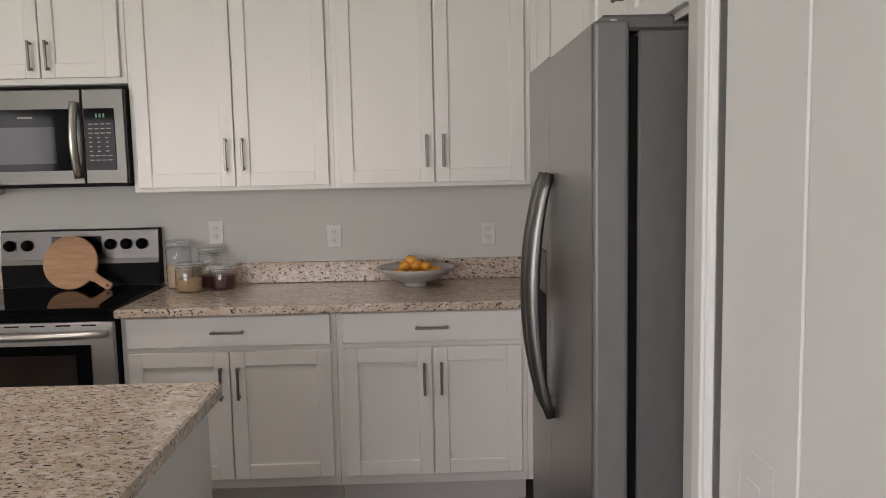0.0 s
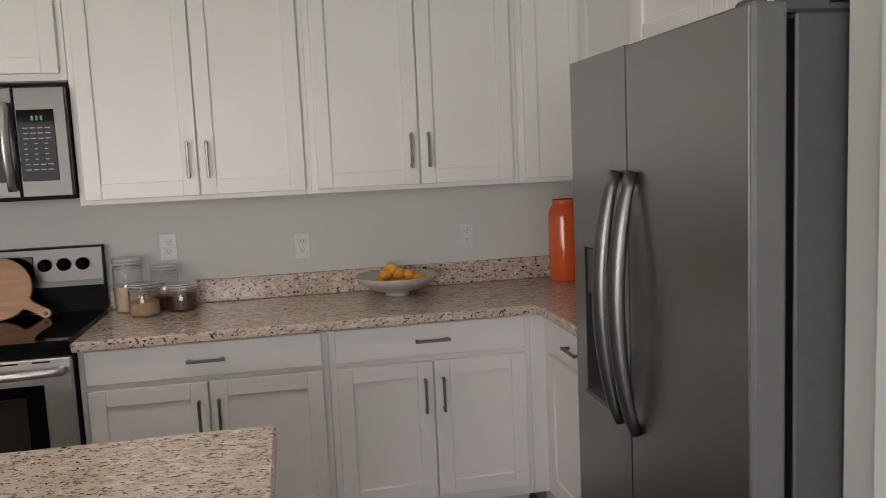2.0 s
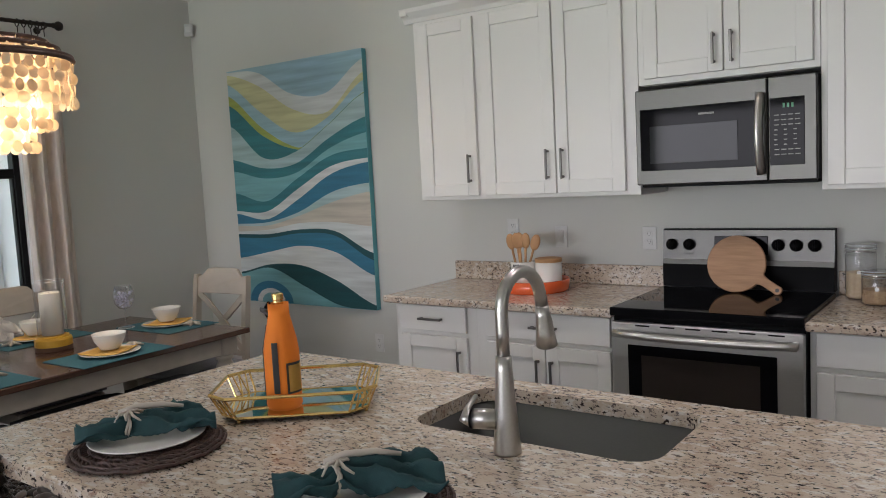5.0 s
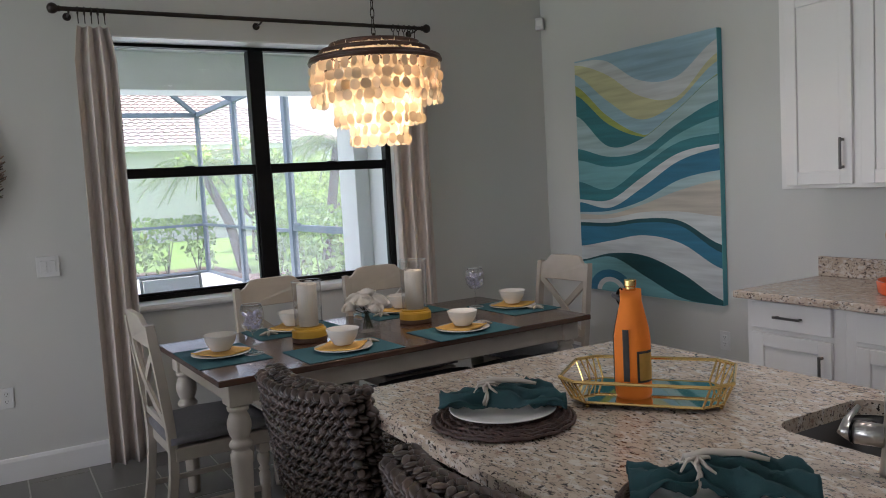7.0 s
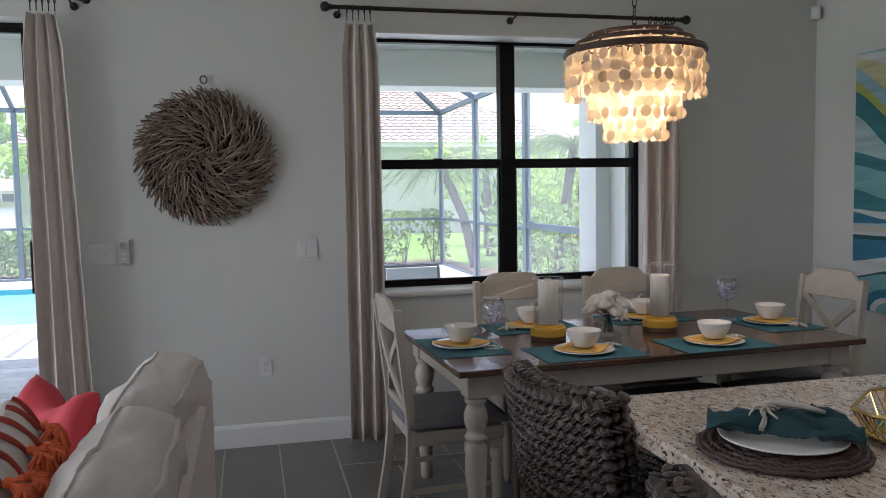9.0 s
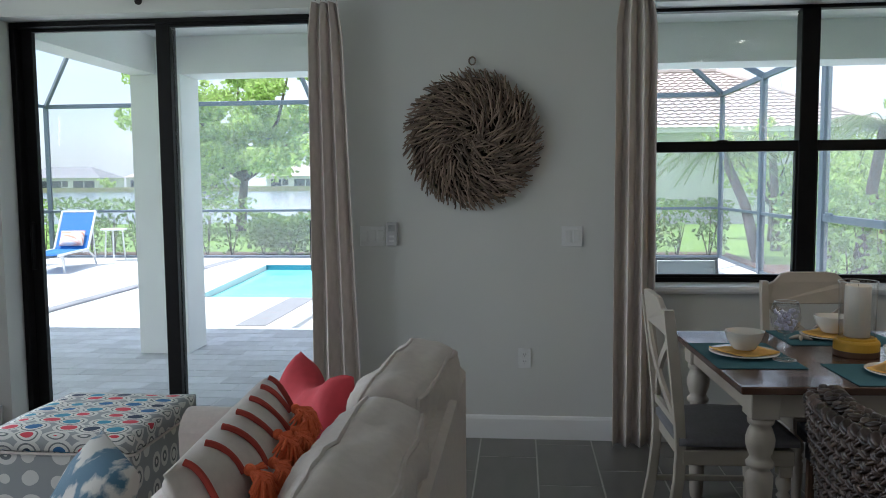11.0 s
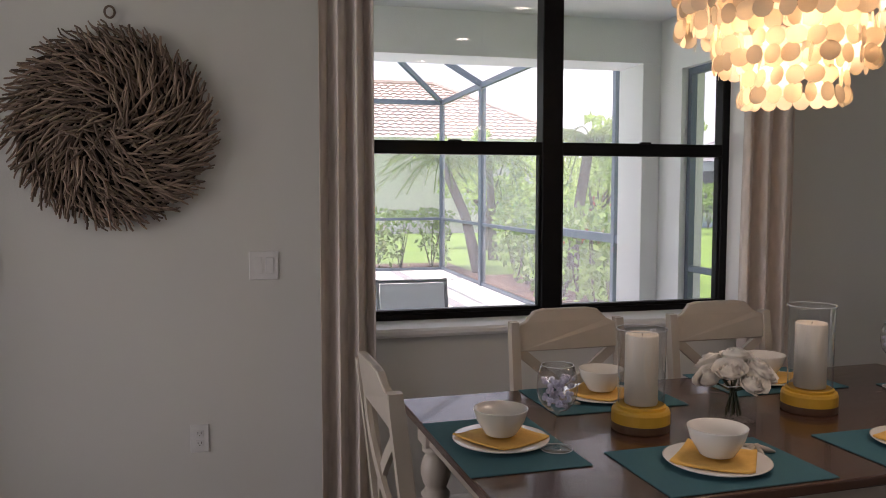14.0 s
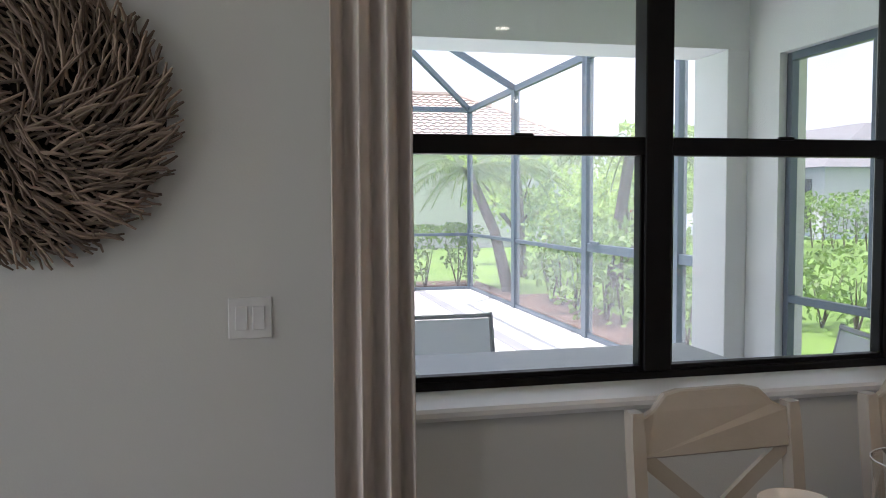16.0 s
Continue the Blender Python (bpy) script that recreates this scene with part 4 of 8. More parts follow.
part("spray_button", ball(0.011, (fx + dirx * (s0 + 0.03), fy + diry * (s0 + 0.03), 1.165), scale=(0.7, 0.7, 1.9)), BLACK, head, smooth=True)
bm = tube([(fx - 0.018, fy - 0.01, 0.99), (fx - 0.07, fy - 0.028, 0.99)], 0.0225, 16)
valve = part("valve", bm, NICKEL, faucet, smooth=True)
part("lever", tube([(fx - 0.072, fy - 0.03, 0.99), (fx - 0.084, fy - 0.034, 0.99), (fx - 0.088, fy - 0.02, 1.008), (fx - 0.084, fy + 0.012, 1.03)], [0.021, 0.015, 0.007, 0.005], 10), NICKEL, valve, smooth=True)
part("valve_ring", tube([(fx - 0.066, fy - 0.0275, 0.99), (fx - 0.0705, fy - 0.0285, 0.99)], 0.0232, 16), BLACK, valve)

# ---- small things in the kitchen ----
def wall_plate(at, facing, holes, label, category, size=(0.072, 0.115)):
    """A switch or socket plate. facing 'y': on the kitchen wall, 'x': on the window wall."""
    w, h = size
    p = thing("outlet" if holes == "socket" else "light_switch" if holes == "switch" else "wall_plate", at, label, category, "wall plates")
    turn = pose(*at) @ (pose(0, 0, 0) if facing == "y" else pose(0, 0, 0, 0, 0, 90))
    def put(name, bm, mat, parent):
        return part(name, moved(bm, turn), mat, parent)
    put("plate", one(-w / 2, w / 2, -0.006, 0, -h / 2, h / 2, 0.002), PLATE_WHITE, p)
    if holes == "socket":
        for z in (0.02, -0.02):
            f = put("socket", one(-0.016, 0.016, -0.0085, -0.0055, z - 0.014, z + 0.014, 0.001), PLATE_WHITE, p)
            for x in (-0.0065, 0.0065):
                put("slot", one(x - 0.0012, x + 0.0012, -0.0092, -0.0084, z - 0.001, z + 0.008), SLOT, f)
            put("slot", one(-0.0022, 0.0022, -0.0092, -0.0084, z - 0.009, z - 0.005), SLOT, f)
    elif holes == "switch":
        k = max(1, int(w // 0.045)) if w > 0.08 else 1
        for i in range(k):
            x = (i - (k - 1) / 2) * 0.046
            put("rocker", one(x - 0.0165, x + 0.0165, -0.009, -0.0055, -0.033, 0.033, 0.0015), PLATE_WHITE, p)
    return p


for x, z in ((-0.592, 1.172), (-0.012, 1.14), (0.75, 1.14), (-1.704, 1.155)):
    wall_plate((x, KY, z), "y", "socket", "white double wall outlet above the worktop", "outlet")
wall_plate((-2.486, KY, 1.2), "y", "socket", "white double wall outlet behind the utensil tray", "outlet")
wall_plate((-2.191, KY, 1.16), "y", "switch", "white single light switch on the kitchen wall", "switch")
wall_plate((-3.513, KY, 0.472), "y", "socket", "white outlet low on the wall below the painting", "outlet")
wall_plate((WX, 0.74, 1.168), "x", "switch", "white double rocker switch on the wall", "switch", (0.117, 0.115))
wall_plate((WX, -0.395, 1.172), "x", "switch", "white triple rocker switch beside the curtain", "switch", (0.145, 0.115))
wall_plate((WX, 0.475, 0.47), "x", "socket", "white outlet low on the wall", "outlet")
ctl = thing("wall_control", (WX, -0.28, 1.18), "grey wall control box under the wreath", "control")
part("case", one(WX, WX + 0.026, -0.312, -0.249, 1.114, 1.251, 0.006, 2), material("grey_plastic", (0.52, 0.52, 0.52), None, 30, 0.5), ctl)
part("screen", one(WX + 0.0262, WX + 0.0275, -0.3, -0.262, 1.2, 1.235), material("grey_screen", (0.36, 0.37, 0.37), None, 30, 0.3), ctl)
for z in (1.14, 1.165):
    part("button", one(WX + 0.0262, WX + 0.028, -0.295, -0.267, z, z + 0.012, 0.001), PLATE_WHITE, ctl)
sens = thing("alarm_sensor", (-5.12, 4.18, 2.66), "small white alarm sensor in the wall corner", "sensor")
bm = one(-0.03, 0.03, -0.02, 0.02, -0.045, 0.045, 0.008, 2)
part("case", moved(bm, pose(-5.13, 4.19, 2.655, 0, 0, 45)), PLATE_WHITE, sens)
part("lens", moved(one(-0.02, 0.02, -0.023, -0.0205, -0.015, 0.025, 0.001), pose(-5.13, 4.19, 2.655, 0, 0, 45)), TRIM, sens)


def jar(x, y, r, h, fill_h, fill, label):
    j = thing("glass_jar", (x, y, 0.915), label, "jar", "storage jars")
    z = 0.9155
    g = part("glass", lathe([(0, z), (r - 0.006, z), (r, z + 0.008), (r, z + h * 0.78), (r * 0.93, z + h * 0.84), (r * 0.93, z + h * 0.88)], 28, (x, y, 0), close=False), CLEAR, j, smooth=True)
    part("contents", lathe([(0, z + 0.004), (r - 0.008, z + 0.005), (r - 0.004, z + 0.012), (r - 0.004, z + fill_h), (r * 0.5, z + fill_h + 0.004), (0, z + fill_h + 0.002)], 22, (x, y, 0)), fill, j)
    part("lid", lathe([(r * 0.98, z + h * 0.885), (r * 1.0, z + h * 0.92), (r * 0.96, z + h * 0.98), (r * 0.6, z + h), (0, z + h)], 28, (x, y, 0), close=False), CLEAR, j, "clear glass clip lid", True)
    for f in (0.80, 0.865, 0.90, 0.97):
        part("rim", tube([(x + r * 1.01 * math.cos(a * math.pi / 12), y + r * 1.01 * math.sin(a * math.pi / 12), z + h * f) for a in range(24)], 0.0018, 6, closed=True), STEEL if f in (0.80, 0.865) else GLASS_RIM, j)
    part("clip", tube([(x, y - r - 0.002, z + h * 0.92), (x, y - r - 0.010, z + h * 0.86), (x + 0.008, y - r - 0.008, z + h * 0.62), (x - 0.008, y - r - 0.008, z + h * 0.62), (x, y - r - 0.010, z + h * 0.86)], 0.0016, 6), STEEL, j)
    part("tag", lathe([(0.008, 0), (0.008, 0.0015), (0, 0.0015)], 16, (x + 0.004, y - r - 0.0105, z + h * 0.5), m=pose(0, 0, 0, 90)), STEEL, j)


jar(-0.755, 4.152, 0.060, 0.235, 0.11, FLOUR, "tall clip-top glass jar of pale pasta")
jar(-0.607, 4.155, 0.056, 0.195, 0.055, BEANS, "medium clip-top glass jar of dark beans")
jar(-0.672, 4.02, 0.062, 0.14, 0.06, OATS, "short clip-top glass jar of oats")
jar(-0.528, 4.075, 0.062, 0.12, 0.068, BEANS, "low clip-top glass jar of coffee beans")

bowl = thing("fruit_bowl", (0.387, 4.045, 0.915), "wide grey-white ceramic bowl on the granite worktop", "bowl")
z = 0.9155
part("dish", lathe([(0, z), (0.05, z), (0.052, z + 0.007), (0.046, z + 0.013), (0.10, z + 0.028), (0.158, z + 0.062), (0.185, z + 0.088), (0.182, z + 0.091), (0.154, z + 0.07), (0.092, z + 0.036), (0, z + 0.025)], 40, (0.387, 4.045, 0)), material("pale_stoneware", (0.50, 0.48, 0.46), (0.44, 0.425, 0.41), 8, 0.3), bowl, smooth=True)
for i, (dx, dy, dz) in enumerate(((-0.09, 0.0, 0.082), (-0.035, -0.05, 0.074), (0.03, -0.045, 0.074), (0.085, 0.01, 0.082), (0.0, 0.05, 0.075), (0.05, 0.06, 0.082), (-0.055, 0.02, 0.122), (0.012, -0.01, 0.128), (0.065, -0.02, 0.118), (-0.02, 0.035, 0.148), (0.115, -0.04, 0.094))):
    bm = lathe([(0, -0.036), (0.006, -0.033), (0.02, -0.024), (0.028, 0), (0.021, 0.023), (0.007, 0.033), (0, 0.037)], 16)
    lem = thing("lemon", (0.387 + dx * 0.83, 4.045 + dy * 0.83, z + dz * 0.86 - 0.014), "ripe yellow-orange lemon in the bowl", "lemon", "lemons in the bowl")
    part("peel", moved(bm, Matrix.Translation((0.387 + dx * 0.83, 4.045 + dy * 0.83, z + dz * 0.86 - 0.014)) @ pose(0, 0, 0, 70 + 25 * (i % 3), 20 * i, 47 * i)), LEMON, lem, smooth=True)

vase = thing("tall_vase", (1.185, 4.1, 0.915), "tall glossy orange ceramic vase in the worktop corner", "vase")
part("body", lathe([(0, z), (0.064, z), (0.069, z + 0.01), (0.07, z + 0.12), (0.069, z + 0.30), (0.062, z + 0.338), (0.05, z + 0.355), (0.048, z + 0.366), (0.053, z + 0.376), (0.049, z + 0.378), (0.043, z + 0.36), (0, z + 0.3)], 32, (1.185, 4.1, 0)), ORANGE_GLAZE, vase, smooth=True)
part("groove", tube([(1.185 + 0.0705 * math.cos(a * math.pi / 16), 4.1 + 0.0705 * math.sin(a * math.pi / 16), z + 0.31) for a in range(32)], 0.002, 5, closed=True), ORANGE_GLAZE, vase)

tray = thing("utensil_tray", (-2.2, 3.93, 0.915), "round glossy orange ceramic tray", "tray")
part("dish", lathe([(0, z), (0.165, z), (0.172, z + 0.01), (0.176, z + 0.058), (0.171, z + 0.06), (0.166, z + 0.014), (0, z + 0.012)], 40, (-2.2, 3.95, 0)), ORANGE_GLAZE, tray, smooth=True)
crock = thing("utensil_crock", (-2.265, 3.95, 0.928), "white ceramic crock with wooden spoons", "crock")
part("body", lathe([(0, z + 0.013), (0.062, z + 0.013), (0.064, z + 0.02), (0.064, z + 0.145), (0.060, z + 0.146), (0.058, z + 0.03), (0, z + 0.025)], 28, (-2.265, 3.95, 0)), CHINA, crock, smooth=True)
part("lettering", boxes(*[(-2.285 + i * 0.012, -2.277 + i * 0.012, 3.885, 3.8865, z + 0.122, z + 0.136) for i in range(4)]), SLOT, crock)
for i, (dx, lean, tip) in enumerate(((-0.03, -14, 1.0), (-0.005, -3, 1.25), (0.012, 5, 0.9), (0.03, 17, 1.05), (0.0, -8, 1.1))):
    sp = thing("wooden_spoon", (-2.265 + dx, 3.95, z + 0.05), "beech wooden spoon standing in the crock", "spoon", "wooden spoons")
    bm = tube([(0, 0, 0), (0, 0, 0.175)], 0.0062, 8)
    ball(0.03, (0, 0, 0.212), 12, 8, (0.9 * tip ** 0.5, 0.35, 1.4), bm)
    part("spoon", moved(bm, Matrix.Translation((-2.265 + dx * 0.5, 3.945 + 0.012 * (i % 3 - 1), z + 0.04)) @ pose(0, 0, 0, 4 * (i % 3 - 1), lean, 0)), SPOON, sp, smooth=True)
can = thing("canister", (-2.125, 3.97, 0.928), "white ceramic canister with a wooden lid", "canister")
part("body", lathe([(0, z + 0.013), (0.064, z + 0.013), (0.066, z + 0.02), (0.066, z + 0.145), (0, z + 0.145)], 28, (-2.125, 3.96, 0)), CHINA, can, smooth=True)
part("lid", lathe([(0.068, z + 0.146), (0.068, z + 0.162), (0.06, z + 0.165), (0, z + 0.165)], 28, (-2.125, 3.96, 0)), SPOON, can, "round wooden lid")

pot = thing("decorative_vase", (-2.5, 4.07, 2.36), "dark teal vase on top of the wall cabinets", "vase")
part("body", lathe([(0, 2.4), (0.09, 2.4), (0.17, 2.46), (0.19, 2.55), (0.14, 2.66), (0.06, 2.72), (0.07, 2.75), (0, 2.75)], 28, (-2.45, 4.07, 0)), material("dark_teal_glaze", (0.03, 0.08, 0.09), None, 8, 0.2), pot, smooth=True)

# ---- island setting ----
gt = thing("gold_tray", (-1.8, 1.93, 0.915), "brass wire tray with a mirrored bottom", "tray")
cx, cy, ang = -1.80, 1.935, 38
gm = pose(cx, cy, 0.915, 0, 0, ang)


def octagon(a, b, c):
    return [(a, -b + c), (a, b - c), (a - c, b), (-a + c, b), (-a, b - c), (-a, -b + c), (-a + c, -b), (a - c, -b)]


low, high = octagon(0.19, 0.125, 0.046), octagon(0.215, 0.15, 0.05)
part("mirror", moved(extrude_outline(low, "z", 0.012, 0.016), gm), MIRROR, gt)
part("bottom_plate", moved(extrude_outline(octagon(0.188, 0.123, 0.046), "z", 0.008, 0.0115), gm), SLOT, gt)
part("lower_rail", moved(tube([(x, y, 0.014) for x, y in low], 0.004, 8, closed=True), gm), GOLD, gt)
part("upper_rail", moved(tube([(x, y, 0.072) for x, y in high], 0.005, 8, closed=True), gm), GOLD, gt)
for (x0, y0), (x1, y1) in zip(low, high):
    part("upright", moved(tube([(x0, y0, 0.014), (x1, y1, 0.072)], 0.003, 6), gm), GOLD, gt)
for i in (1, 3, 5, 7):
    a, b = low[i], low[(i + 1) % 8]
    c, d = high[i], high[(i + 1) % 8]
    for f, g in ((0.33, 0.5), (0.67, 0.5), (0.33, 0.2), (0.67, 0.8)):
        part("strut", moved(tube([(a[0] + (b[0] - a[0]) * f, a[1] + (b[1] - a[1]) * f, 0.014), (c[0] + (d[0] - c[0]) * g, c[1] + (d[1] - c[1]) * g, 0.072)], 0.0022, 6), gm), GOLD, gt)
for x, y in low[::2]:
    part("foot", moved(ball(0.0055, (x * 0.97, y * 0.97, 0.0052), 10, 6), gm), GOLD, gt)
bot = thing("bottle_cooler", (-1.79, 1.90, 0.931), "orange neoprene sleeve round a corked bottle", "bottle")
bx, by, z2 = -1.797, 1.879, 0.9315
part("sleeve", lathe([(0, z2), (0.043, z2), (0.047, z2 + 0.01), (0.0465, z2 + 0.15), (0.043, z2 + 0.18), (0.033, z2 + 0.225), (0.0275, z2 + 0.25), (0.0275, z2 + 0.28), (0.021, z2 + 0.262), (0, z2 + 0.25)], 28, (bx, by, 0)), ORANGE, bot, smooth=True)
part("cork_top", lathe([(0.0135, z2 + 0.272), (0.0135, z2 + 0.288), (0.0155, z2 + 0.29), (0.0155, z2 + 0.304), (0.013, z2 + 0.306), (0, z2 + 0.306)], 18, (bx, by, 0)), GOLD, bot)
part("seam", tube([(bx - 0.0478 * math.cos(0.9), by - 0.0478 * math.sin(0.9), z2 + 0.012), (bx - 0.0478 * math.cos(0.9), by - 0.0478 * math.sin(0.9), z2 + 0.16), (bx - 0.034 * math.cos(0.9), by - 0.034 * math.sin(0.9), z2 + 0.225)], 0.0016, 5), SLOT, bot)
look_dir = math.atan2(0.45 - by, -0.25 - bx)
part("carry_loop", tube([(bx - 0.026 - 0.016 * math.sin(math.pi * q / 8), by - 0.008, z2 + 0.235 + 0.045 * q / 8) for q in range(9)], 0.005, 6), BLACK, bot, "black carry loop", True)


def on_bottle(turn, zc, w, h, off, mat, name):
    bm = bmesh.new()
    k, r, cols = 6, 0.0472 + off, []
    for i in range(k + 1):
        a = look_dir + turn + (i / k - 0.5) * w / 0.047
        cols.append([bm.verts.new((bx + r * math.cos(a), by + r * math.sin(a), zz)) for zz in (zc - h / 2, zc + h / 2)])
    for a, b in zip(cols, cols[1:]):
        bm.faces.new((a[0], b[0], b[1], a[1]))
    bmesh.ops.solidify(bm, geom=bm.faces[:], thickness=-0.0012)
    return part(name, bm, mat, bot)


on_bottle(-0.35, z2 + 0.115, 0.016, 0.135, 0.0015, SLOT, "zip_band")
on_bottle(0.75, z2 + 0.085, 0.05, 0.082, 0.001, SLOT, "label_border")
on_bottle(0.75, z2 + 0.085, 0.04, 0.07, 0.0028, YELLOW, "label_patch")
part("loop", tube([(bx - 0.026, by - 0.012, z2 + 0.25), (bx - 0.045, by - 0.02, z2 + 0.262), (bx - 0.045, by - 0.02, z2 + 0.262), (bx - 0.028, by - 0.014, z2 + 0.258)], 0.005, 6, squash=2.0), SLOT, bot)


def place_setting(x, y, turn, seed):
    m = pose(x, y, 0.9155, 0, 0, turn)
    mat = thing("woven_charger", (x, y, 0.915), "round dark woven wicker charger on the island", "placemat", "island chargers")
    bm = lathe([(0, 0), (0.165, 0), (0.172, 0.006), (0.165, 0.012), (0, 0.010)], 40)
    part("base", moved(bm, m), WICKER, mat, smooth=True)
    rnd = random.Random(seed)
    k = 58
    for i in range(k):
        a = 2 * math.pi * i / k
        pts = [(r * math.cos(a + tw), r * math.sin(a + tw), zz) for r, tw, zz in ((0.085, 0.0, 0.013), (0.12, 0.10, 0.017), (0.15, 0.24, 0.016), (0.171, 0.40, 0.010), (0.176, 0.52, 0.004))]
        part("wicker_strand", moved(tube(pts, 0.0034, 6), m), WICKER, mat)
    for r, zz in ((0.05, 0.012), (0.08, 0.014), (0.108, 0.0165), (0.13, 0.0175), (0.15, 0.0165), (0.166, 0.0125), (0.177, 0.008)):
        part("ring", moved(tube([(r * math.cos(a * math.pi / 20), r * math.sin(a * math.pi / 20), zz + 0.0025 * math.sin(a * 2.2 + r * 90)) for a in range(40)], 0.0042, 6, closed=True), m), WICKER, mat)
    pl = thing("dinner_plate", (x, y, 0.936), "round white dinner plate on the charger", "plate", "island plates")
    part("plate", moved(lathe([(0, 0.0205), (0.08, 0.0205), (0.09, 0.024), (0.132, 0.032), (0.134, 0.035), (0.13, 0.0355), (0.088, 0.028), (0, 0.026)], 40), m), CHINA, pl, smooth=True)
    nap = thing("cloth_napkin", (x, y, 0.95), "crumpled dark teal napkin pulled through a ring", "napkin", "island napkins")
    verts, faces = [], []
    nu, nv = 40, 28
    for i in range(nu + 1):
        for j in range(nv + 1):
            u, v = -1 + 2 * i / nu, -1 + 2 * j / nv
            pinch = 0.30 + 0.70 * min(1, abs(u + 0.25) / 0.65) ** 0.8
            yy = 0.068 * v * pinch * (1 + 0.25 * noise.noise(Vector((u * 2, seed, 0))))
            fold = 0.013 * math.sin(v * 11 + u * 4 + seed) * (1.2 - 0.3 * abs(u)) + 0.012 * math.sin(u * 7 + 2.2 * v + seed) * abs(u) + 0.02 * noise.noise(Vector((u * 3, v * 3, seed))) - 0.016 * abs(noise.noise(Vector((u * 5 + 2, v * 6, seed + 4))))
            hh = 0.058 + fold + 0.022 * (1 - v * v) * (1.1 - 0.5 * abs(u))
            verts.append(m @ Vector((0.155 * u, yy + 0.012 * math.sin(u * 4), max(0.032, hh - 0.014 * abs(u) ** 4))))
    for i in range(nu):
        for j in range(nv):
            a = i * (nv + 1) + j
            faces.append((a, a + nv + 1, a + nv + 2, a + 1))
    cl = raw("cloth", verts, faces, TEAL_DK, nap, True)
    sol = cl.modifiers.new("thickness", "SOLIDIFY")
    sol.thickness = 0.003
    ring = thing("napkin_ring", (x, y, 0.97), "pale coral-branch napkin ring", "napkin ring", "island napkin rings")
    for dx, lean in ((-0.05, -0.014), (-0.036, 0.006), (-0.026, 0.018)):
        pts = [(dx + lean * math.cos(a) + 0.004 * math.sin(3 * a), 0.036 * math.cos(a), 0.062 + 0.032 * math.sin(a)) for a in [radians(q) for q in range(-30, 211, 20)]]
        part("branch", moved(tube(pts, 0.0029, 6), m), CREAM, ring, smooth=True)
    for q in range(6):
        a = 0.5 + q * 0.95
        pts = [(-0.036, -0.012, 0.098), (-0.036 + 0.02 * math.cos(a), -0.016 + 0.018 * math.sin(a), 0.098 - 0.004 * (q % 3)), (-0.036 + 0.036 * math.cos(a + 0.25), -0.018 + 0.03 * math.sin(a + 0.25), 0.086 - 0.006 * (q % 2))]
        part("branch", moved(tube(pts, [0.0045, 0.0034, 0.002], 6), m), CREAM, ring, smooth=True)
    part("branch", moved(tube([(-0.06, 0.0, 0.095), (-0.02, 0.008, 0.102), (0.04, 0.012, 0.098), (0.085, 0.004, 0.09)], [0.006, 0.008, 0.007, 0.004], 7), m), CREAM, ring, smooth=True)


place_setting(-1.885, 1.525, 55, 3)
place_setting(-1.21, 1.52, 50, 8)

# ---- woven bar stools ----
def woven_panel(w, h, thick, rows, cols, seed):
    """Rows of plump plaited strands over a padded panel: both faces and the rim."""
    rnd = random.Random(seed)
    verts, faces = [], []
    base = ball(1.0, u=8, v=5)
    bv = [v.co.copy() for v in base.verts]
    bf = [[v.index for v in f.verts] for f in base.faces]
    base.free()

    def knot(at, turn, size):
        """One twist of the plait: two plump strands side by side."""
        m = Matrix.LocRotScale(at, Euler(turn), size)
        for k in (-1, 1):
            o = len(verts)
            verts.extend(m @ Vector((v.x, v.y * 0.9 + 0.15 * k, v.z * 0.62 + 0.45 * k)) for v in bv)
            faces.extend([[o + i for i in f] for f in bf])

    dz, dx = h / rows, w / cols

    def out_of(x, z):
        return 0.05 * (1 - (2 * x / w) ** 2)

    for r in range(rows):
        for c in range(cols):
            for lay in (-1, 1):
                x = -w / 2 + dx * (c + 0.5 + 0.25 * lay)
                s = rnd.uniform(0.88, 1.12)
                for side in (-1, 1):
                    knot((x, side * thick / 2 - out_of(x, 0) + rnd.uniform(-0.002, 0.002), dz * (r + 0.5 + 0.24 * lay)), (rnd.uniform(-0.2, 0.2), 0.62 * lay + rnd.uniform(-0.15, 0.15), 0.35 * lay * side), (dx * 0.66 * s, thick * 0.22, dz * 0.27 * s))
    for c in range(cols + 1):
        x = -w / 2 + w * c / cols
        for k in (-1, 0, 1):
            knot((x, k * thick * 0.3 - out_of(x, 0), h - abs(k) * 0.008), (0.4 * k, rnd.uniform(-0.2, 0.2), 0.7 * (1 if (c + k) % 2 else -1)), (dx * 0.6, thick * 0.16, dz * 0.26))
    for r in range(rows):
        for sx in (-1, 1):
            for k in (-0.6, 0, 0.6):
                knot((sx * w / 2, k * thick * 0.6 - 0.004, dz * (r + 0.5)), (0.5 * k, 0.4 * sx, 0.9 if r % 2 else -0.9), (dx * 0.55, thick * 0.2, dz * 0.28))
    return verts, faces


